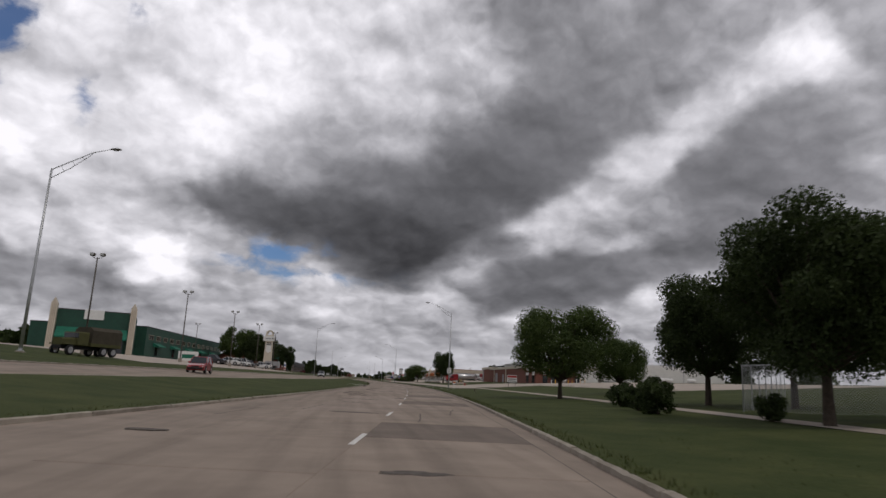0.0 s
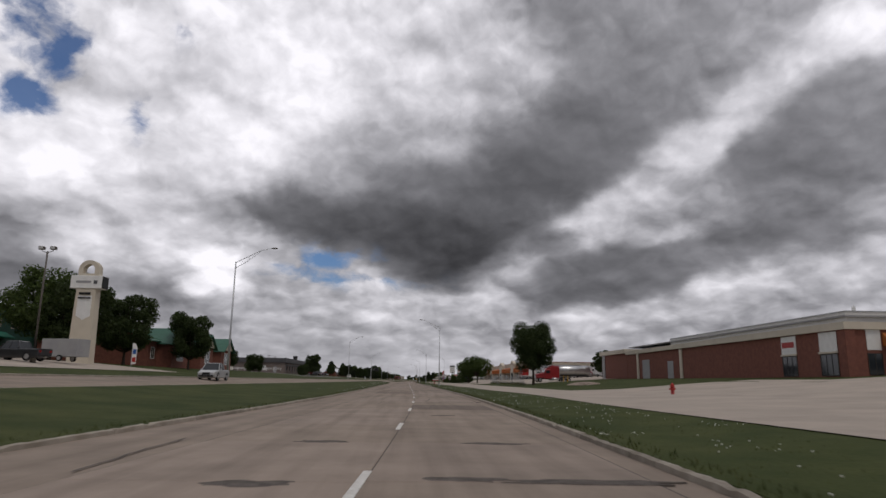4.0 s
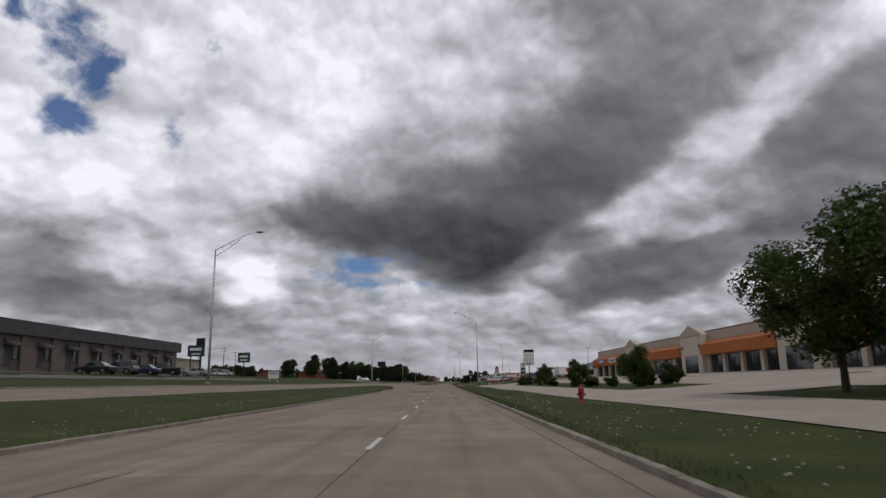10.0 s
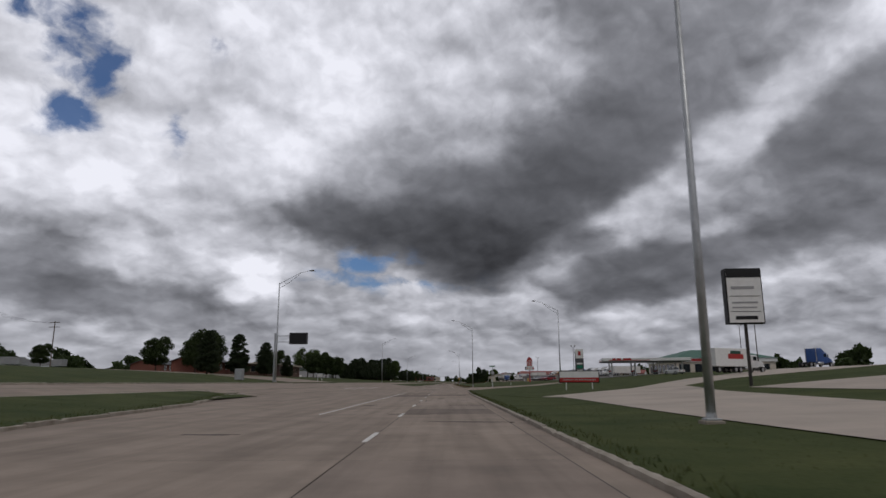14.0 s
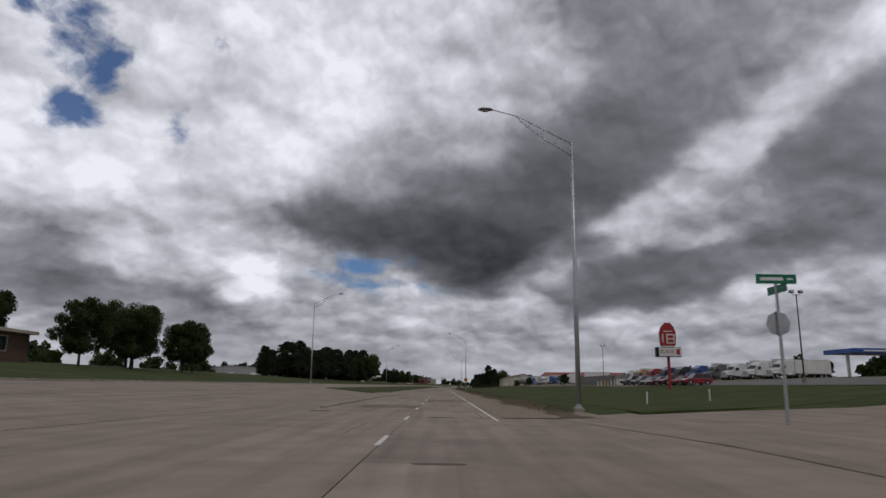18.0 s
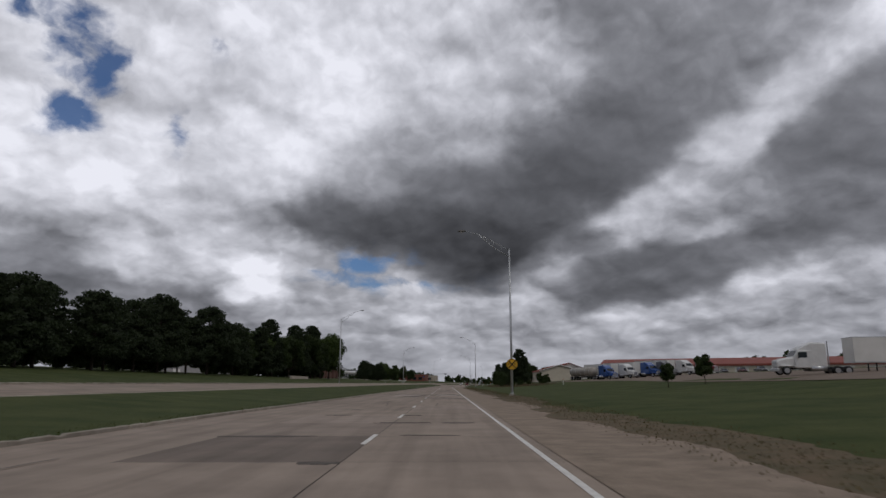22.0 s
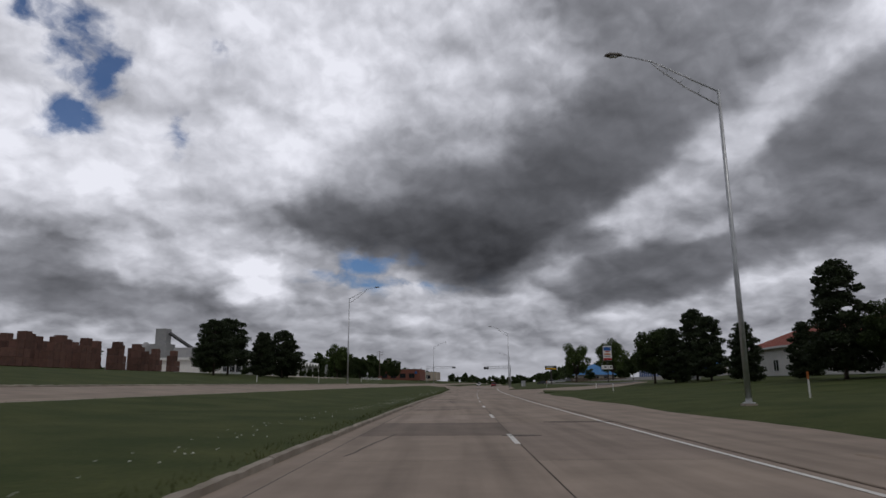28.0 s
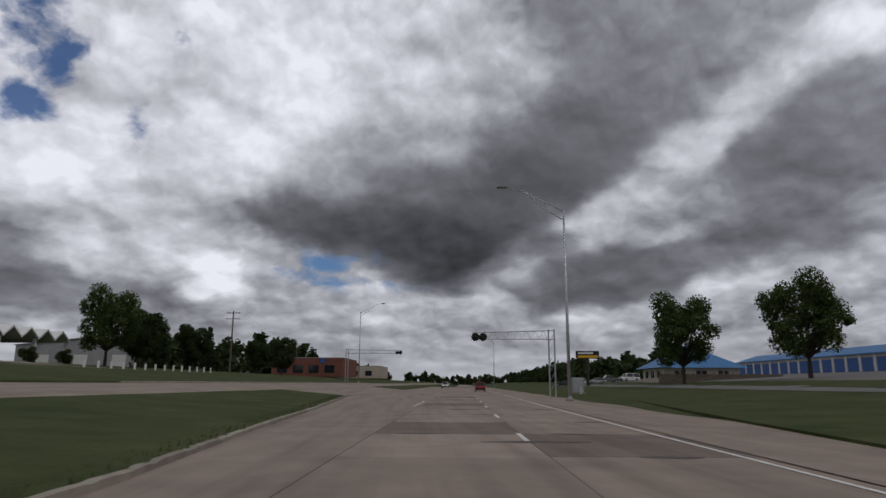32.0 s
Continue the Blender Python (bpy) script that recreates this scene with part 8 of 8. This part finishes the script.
def tanker(d, y, turn, m, label, length=12.0, r=1.15, hopper=False, dz=0.15):
    e = thing("tank_trailer", label, "trailer", spot(d, y, dz, turn), "parked trailers")
    z = 2.1
    if hopper:
        g = Geo()
        g.tube([(0, -0.2, z + 0.2), (0, -0.6, z + 0.2), (0, -length + 0.6, z + 0.2), (0, -length + 0.2, z + 0.2)], [0.5, r, r, 0.5], 20)
        part("shell", g, m, e, "", True)
        for k in range(3):
            yy = -2.6 - k * 3.2
            part("hopper", Geo().loft([[(-0.9, yy - 1.4, z - 0.3), (0.9, yy - 1.4, z - 0.3), (0.9, yy + 1.4, z - 0.3), (-0.9, yy + 1.4, z - 0.3)], [(-0.25, yy - 0.3, 0.8), (0.25, yy - 0.3, 0.8), (0.25, yy + 0.3, 0.8), (-0.25, yy + 0.3, 0.8)]]), m, e)
    else:
        part("shell", Geo().tube([(0, 0, z), (0, -0.15, z), (0, -length + 0.15, z), (0, -length, z)], [r * 0.75, r, r, r * 0.75], 22), m, e, "", True)
    for k in range(5):
        part("ring", Geo().disc((0, -1.5 - k * (length - 3) / 4, z + (0.2 if hopper else 0)), r + 0.03, "y", 0.08, 22), M_ALU, e)
    part("chassis", Geo().box(-0.5, 0.5, -length, -0.5, 0.7, 0.95, 0.02), M_BLACK, e)
    part("catwalk", Geo().box(-0.3, 0.3, -length + 2, -2, z + r, z + r + 0.08), M_STEEL, e)
    part("ladder", Geo().tube([(0.3, -length - 0.05, 0.9), (0.3, -length - 0.05, z + r)], 0.03, 5).tube([(-0.1, -length - 0.05, 0.9), (-0.1, -length - 0.05, z + r)], 0.03, 5), M_STEEL, e)
    for s in (-1, 1):
        for yy in (-length + 1.2, -length + 2.5):
            wheel(e, s * 0.95, yy, 0.5, 0.55)
    return e


def box_truck(colour, face, d, y, turn, label, stripe=None, length=7.0):
    e = tractor(colour, d, y, turn, label, sleeper=False)
    part("cargo_box", Geo().box(-1.25, 1.25, -1.0 - length, -1.0, 1.0, 3.9, 0.04), face, e, "cargo box")
    part("cooler", Geo().box(-0.8, 0.8, -1.0, -0.5, 3.0, 3.8, 0.05), M_GREY, e)
    for s in (-1, 1):
        wheel(e, s * 0.95, -0.2 - length, 0.5, 0.55)
        for a0, a1, z0, z1, m in stripe or ():
            part("side_panel", Geo().box(s * 1.25 - 0.012, s * 1.25 + 0.012, -1.0 - a1, -1.0 - a0, z0, z1), m, e)
    return e


# near the green store
army = thing("army_truck", "olive six-wheeled army truck with a dark canvas bed", "truck", spot(-34, 51, 0.12, 160), "")
part("hood", Geo().loft([ring_box(1.3, 0.7, 0.95, 1.75, 0.1), ring_box(2.9, 0.62, 0.95, 1.65, 0.12)]), M_OLIVE, army)
part("cab", Geo().box(-0.2, 0.2, 0, 0.1, 0, 0.1) .box(-1.05, 1.05, 0.0, 1.3, 0.95, 2.35, 0.08), M_OLIVE, army)
part("windscreen", Geo().box(-0.95, 0.95, 1.28, 1.33, 1.75, 2.25, 0.02), M_GLASS, army)
part("canvas", Geo().loft([[(-1.15, yy, 1.3), (1.15, yy, 1.3), (1.18, yy, 2.6), (0.8, yy, 2.95), (-0.8, yy, 2.95), (-1.18, yy, 2.6)] for yy in (-4.2, -3.0, -1.6, -0.2)]), M_CANVAS, army, "dark canvas bed cover")
part("bed", Geo().box(-1.15, 1.15, -4.25, -0.15, 0.95, 1.35, 0.03), M_OLIVE, army)
part("chassis", Geo().box(-0.5, 0.5, -4.2, 2.9, 0.6, 0.95, 0.02), M_BLACK, army)
for s in (-1, 1):
    part("fender", Geo().box(s * 0.65, s * 1.1, 1.5, 2.9, 1.0, 1.12, 0.05), M_OLIVE, army)
    for yy in (2.2, -2.0, -3.3):
        wheel(army, s * 0.95, yy, 0.5, 0.32)
car("suv", P_RED, -22.6, 53, 186, "dark red small sport utility car on the opposite road", "", 0.0)
lot = (("pickup", P_BLACK, "black pickup truck parked at the store"), ("suv", P_GREY, "grey sport utility car parked at the store"), ("van", P_WHITE, "white van parked at the store"), ("suv", P_WHITE, "white sport utility car parked at the store"), ("pickup", P_WHITE, "white pickup truck parked at the store"), ("sedan", P_WHITE, "white sedan parked at the store"))
for i, yy in enumerate((124, 130, 139, 146, 152, 157, 163, 168)):
    k, c, lab = lot[(i * 5 + i // 4) % 6]
    car(k, c, -40.5 - (i % 2) * 0.6, yy, 262 + (i % 3) * 4, lab)
car("pickup", P_WHITE, -39, 178, 80, "white pickup truck with a trailer behind")
car("pickup", P_BLACK, -38.5, 186, 82, "black pickup truck parked by the tower sign")
utr = thing("utility_trailer", "grey enclosed utility trailer", "trailer", spot(-40, 194, 0.14, 80))
part("box", Geo().box(-1.05, 1.05, -4.2, 0.0, 0.5, 2.4, 0.04), M_GREY, utr)
part("tongue", Geo().tube([(0, 0, 0.55), (0, 1.4, 0.5)], 0.06, 6), M_BLACK, utr)
for s in (-1, 1):
    wheel(utr, s * 1.1, -2.3, 0.34)
for k, c, d, yy, tn, lab in (("sedan", P_SILVER, -21.0, 178, 182, "silver sedan on the opposite road"), ("suv", P_WHITE, -22, 640, 181, "white sport utility car on the opposite road")):
    pass
car("pickup", P_SILVER, -22.6, 196, 180, "silver pickup truck on the opposite road", "", 0.0)

# truck yard by the shops
box_truck(P_WHITE, M_SIGNWHITE, 46.8, 358, 235, "white box truck with a red side panel", ((2.4, 5.9, 1.3, 3.8, M_RED), (4.9, 5.9, 1.5, 3.6, M_GREY)), 6.0)
tractor(P_MAROON, 55.0, 348.8, 205, "dark red tractor unit parked in the yard")
trailer(53.4, 352.2, 205, M_GREY, "grey box trailer parked in the yard", 11)
tractor(P_WHITE, 58.2, 351, 205, "white tractor unit parked in the yard")
tractor(P_RED, 61.2, 349, 205, "red tractor unit parked in the yard")
tractor(P_WHITE, 64.4, 347, 205, "white sleeper tractor parked in the yard")
car("pickup", P_SILVER, 74, 338, 235, "silver pickup truck in the truck yard")
tractor(P_RED, 31.6, 271.5, 98, "red tractor unit parked beside a tank trailer", sleeper=True)
tanker(43.0, 277.5, 272, M_ALU, "polished aluminium tank trailer behind the fence")
rt = thing("red_tank", "red horizontal storage tank in the yard", "tank", spot(66, 336, 0.15, 70))
part("shell", Geo().tube([(-2.5, 0, 1.5), (-2.3, 0, 1.5), (2.3, 0, 1.5), (2.5, 0, 1.5)], [0.6, 1.1, 1.1, 0.6], 18), M_RED, rt, "", True)
part("foot", Geo().box(-1.6, 1.6, -0.6, 0.6, -0.1, 0.6, 0.02), M_KERB, rt)

# by the unit building on the left
for i, (k, c, lab) in enumerate((("pickup", P_MAROON, "maroon pickup truck at the unit building"), ("sedan", P_BLACK, "black sedan at the unit building"), ("suv", P_GREY, "grey sport utility car at the unit building"), ("sedan", P_NAVY, "dark blue sedan at the unit building"), ("pickup", P_BLACK, "black pickup truck at the unit building"), ("sedan", P_SILVER, "silver sedan at the unit building"))):
    car(k, c, -41.5, (388, 414, 420, 427, 434, 447)[i], 85 + i * 2, lab)
for i in range(6):
    car("suv" if i % 2 else "sedan", (P_WHITE, P_SILVER, P_RED, P_WHITE, P_BLACK, P_WHITE)[i], -56 - i * 2.5, 505 + i * 4, 100 + 10 * i, "car parked in the open yard" if i % 2 else "small car parked in the open yard")
for i in range(5):
    trailer(-92 - i * 4.5, 330 + i * 16, 100, M_SIGNWHITE, "white box trailer parked behind the trees", 13)
for i in range(7):
    trailer(-112 - (i % 2) * 5, 600 + i * 9, 95, M_GREY, "flat grey trailer in the far yard", 11, 1.6)

# fuel stop
box_truck(P_WHITE, M_SIGNWHITE, 52.5, 588, 300, "white refrigerated box truck with a red and green picture", ((1.6, 5.4, 2.2, 3.0, M_RED), (2.2, 4.8, 3.0, 3.5, M_DGREEN)), 8.5)
tractor(P_BLUE, 78, 612, 300, "blue tractor unit leaving the fuel stop")
car("pickup", P_WHITE, 58, 640, 20, "white pickup truck at the fuel stop")
for i, (k, c, lab) in enumerate((("pickup", P_GREY, "dark grey pickup truck in the front row"), ("suv", P_GREY, "grey sport utility car in the front row"), ("sedan", P_SILVER, "silver sedan in the front row"), ("sedan", P_MAROON, "maroon sedan in the front row"), ("suv", P_MAROON, "dark red sport utility car in the front row"), ("sedan", P_RED, "red sedan in the front row"), ("suv", P_RED, "red sport utility car in the front row"))):
    car(k, c, 40.5, 758 - i * 5.4, 100 + (i % 3) * 6, lab)
cols = (P_WHITE, P_TAN, P_RED, P_NAVY, P_BLACK, P_BLUE, P_GREY, P_WHITE, P_WHITE, P_WHITE)
names = ("white", "tan", "red", "navy blue", "black", "blue", "grey", "white", "white", "white")
for i in range(10):
    dd, yy = 58 + i * 1.4, 826 - i * 7.5
    tractor(cols[i], dd, yy, 108, names[i] + " sleeper tractor parked in the long truck row")
    if i in (0, 2, 5, 7, 8):
        trailer(dd + 5.2, yy + 1.7, 108, M_SIGNWHITE if i % 2 else M_WHITE, "white box trailer behind its tractor", 14)
for i in range(6):
    c = (P_BLUE, P_WHITE, P_BLUE, P_GREY, P_WHITE, P_MAROON)[i]
    lab = ("blue", "white", "blue", "grey", "white", "maroon")[i]
    dd, yy = ((45.5, 949), (50.6, 947.5), (55.5, 944), (59.1, 942), (62.8, 938), (66.4, 934))[i]
    tractor(c, dd, yy, 203, lab + " tractor unit parked before the long hall")
    if i in (1, 2, 4):
        trailer(dd - 2.07, yy + 4.88, 203, M_WHITE, "white box trailer before the long hall", 13)
tanker(43.4, 954, 203, M_DUSTY, "dusty aluminium bulk hopper trailer", 11.5, 1.25, True)
tractor(P_WHITE, 44.5, 849, 85, "white day-cab truck with a tall white body")
trailer(49.8, 848.5, 85, M_WHITE, "tall white body behind the truck", 8)
for i in range(5):
    car(("sedan", "suv", "pickup", "sedan", "suv")[i], (P_BLACK, P_MAROON, P_GREY, P_RED, P_WHITE)[i], 92 + i * 4.5, 985 - i * 3, 170 + 5 * i, "car parked before the long hall" if i % 2 else "dark car parked before the long hall")
car("pickup", P_WHITE, 55.5, 1002, 110, "white service truck beside the barn")
# storage yard and the far road
for i in range(5):
    car(("sedan", "suv", "sedan", "pickup", "van")[i], (P_BLACK, P_WHITE, P_SILVER, P_GREY, P_WHITE)[i], 24 + i * 4.2, 1300 + (i % 2) * 5, 80 + 8 * i, "car parked near the storage sign" if i % 2 else "dark car parked near the storage sign")
car("suv", P_RED, 1.9, 1262, 0, "red sport utility car standing ahead on the carriageway", "", 0.0)
car("suv", P_WHITE, -6.5, 1330, 180, "white car far ahead at the crossing", "", 0.13)

# ---- grass edges, weeds and clover ----
def tufts(name, label, rows, seed, per, h0, h1, spread, material):
    """Blades of grass in many small tufts; rows: d, y."""
    rng = random.Random(seed)
    g = Geo()
    for d, y in rows:
        for _ in range(per):
            dd, yy = d + rng.uniform(-spread, spread), y + rng.uniform(-1.0, 1.0)
            x, z = bend(yy) + dd, lie(dd) + 0.06
            h = rng.uniform(h0, h1)
            a = rng.uniform(0, math.pi)
            w = 0.012 + 0.012 * rng.random()
            cx, cy = math.cos(a) * w, math.sin(a) * w
            lx, ly = rng.gauss(0, 0.35) * h, rng.gauss(0, 0.35) * h
            i = len(g.v)
            g.v += [(x - cx, yy - cy, z), (x + cx, yy + cy, z), (x + lx + cx * 0.3, yy + ly, z + h)]
            g.f.append((i, i + 1, i + 2))
    tagged(new(name, g.mesh(name, material)), label, "grass", kind="stuff")


ys = [y for y in np.arange(-20, 590, 1.0)]
tufts("grass_edge", "long grass blades leaning over the kerb", [(right_edge(y) + 0.42, y) for y in ys], 1, 26, 0.05, 0.2, 0.3, M_BLADE)
ys = [y for y in np.arange(-20, 1195, 1.0) if not in_gap(y, MEDIAN_GAPS)]
tufts("grass_edge", "long grass blades along the median kerb", [(left_edge(y) - 0.45, y) for y in ys], 2, 22, 0.05, 0.18, 0.3, M_BLADE)
tufts("verge_grass", "short uneven grass on the verge", [(6.2 + 3.6 * ((i * 0.618) % 1), -20 + i * 0.25) for i in range(2440)], 3, 8, 0.03, 0.1, 0.6, M_BLADE)
tufts("median_grass", "short uneven grass on the median", [(left_edge(-20 + i * 0.4) - 0.8 - 3.5 * ((i * 0.618) % 1), -20 + i * 0.4) for i in range(3040) if not in_gap(-20 + i * 0.4, MEDIAN_GAPS)], 4, 6, 0.03, 0.1, 0.6, M_BLADE)
tufts("verge_weeds", "dry weeds along the gravel shoulder", [(7.2 + 2.4 * ((i * 0.618) % 1), 660 + i * 0.2) for i in range(1620)], 5, 14, 0.02, 0.07, 0.8, M_DRYBLADE)
tufts("fence_weeds", "tall weeds at the foot of the chain fence", [(24.9 + 0.3 * ((i * 0.618) % 1), 266 + i * 0.45) for i in range(126)], 6, 18, 0.2, 0.9, 0.5, M_BLADE)
tufts("ditch_weeds", "rough tall grass in the ditch before the barn", [(15 + 14 * ((i * 0.618) % 1), 930 + i * 0.16) for i in range(420)], 7, 14, 0.2, 0.7, 1.0, M_DRY)


# loose stones and clods on the bare corner of the side street
def rubble(name, label, count, seed):
    rng = random.Random(seed)
    g = Geo()
    for _ in range(count):
        t, off = rng.random(), rng.random() ** 1.5 * 1.5 + 0.2
        dd = float(np.interp(t, (0, 0.4, 1.0), (6.5, 8.6, 16.4))) + off
        yy = float(np.interp(t, (0, 0.4, 1.0), (595, 604, 617))) - off * 0.35
        x, z, r = bend(yy) + dd, lie(dd) + 0.13, rng.choice((0.012, 0.018, 0.018, 0.03, 0.05)) * rng.uniform(0.7, 1.3)
        i = len(g.v)
        g.v += [(x + r * rng.uniform(0.7, 1.2), yy, z), (x, yy + r * rng.uniform(0.7, 1.2), z), (x - r, yy, z), (x, yy - r, z), (x + rng.uniform(-0.3, 0.3) * r, yy, z + r * rng.uniform(0.4, 0.9))]
        g.f += [(i, i + 1, i + 4), (i + 1, i + 2, i + 4), (i + 2, i + 3, i + 4), (i + 3, i, i + 4)]
    tagged(new(name, g.mesh(name, M_STONES)), label, "stones", kind="stuff")


rubble("loose_stones", "loose stones and broken concrete on the sandy corner", 1500, 12)


def clover(name, spots_, seed):
    rng = random.Random(seed)
    g = Geo()
    for d, y, r, n in spots_:
        for _ in range(n):
            dd, yy = d + rng.gauss(0, r * 0.5), y + rng.gauss(0, r)
            x, z = bend(yy) + dd, lie(dd) + 0.16 + rng.uniform(0, 0.06)
            s = rng.uniform(0.012, 0.024)
            i = len(g.v)
            g.v += [(x + s, yy, z), (x, yy + s, z), (x - s, yy, z), (x, yy - s, z), (x, yy, z + s), (x, yy, z - s)]
            g.f += [(i, i + 1, i + 4), (i + 1, i + 2, i + 4), (i + 2, i + 3, i + 4), (i + 3, i, i + 4), (i + 1, i, i + 5), (i + 2, i + 1, i + 5), (i + 3, i + 2, i + 5), (i, i + 3, i + 5)]
    tagged(new(name, g.mesh(name, M_CLOVER)), "small white clover flowers in the grass", "flowers", kind="stuff")


rng = random.Random(40)
clover("clover_flowers", [(6.0 + rng.random() * 4, y, 1.2, 14) for y in np.arange(105, 400, 3.2)] + [(left_edge(y) - 0.8 - rng.random() * 2.0, y, 1.1, 22) for y in np.arange(100, 125, 1.6)]
       + [(left_edge(y) - 1.0 - rng.random() * 3.0, y, 1.2, 12) for y in np.arange(200, 480, 3.6)] + [(left_edge(y) - 1.0 - rng.random() * 2.5, y, 1.0, 12) for y in np.arange(970, 1110, 4.5)], 8)
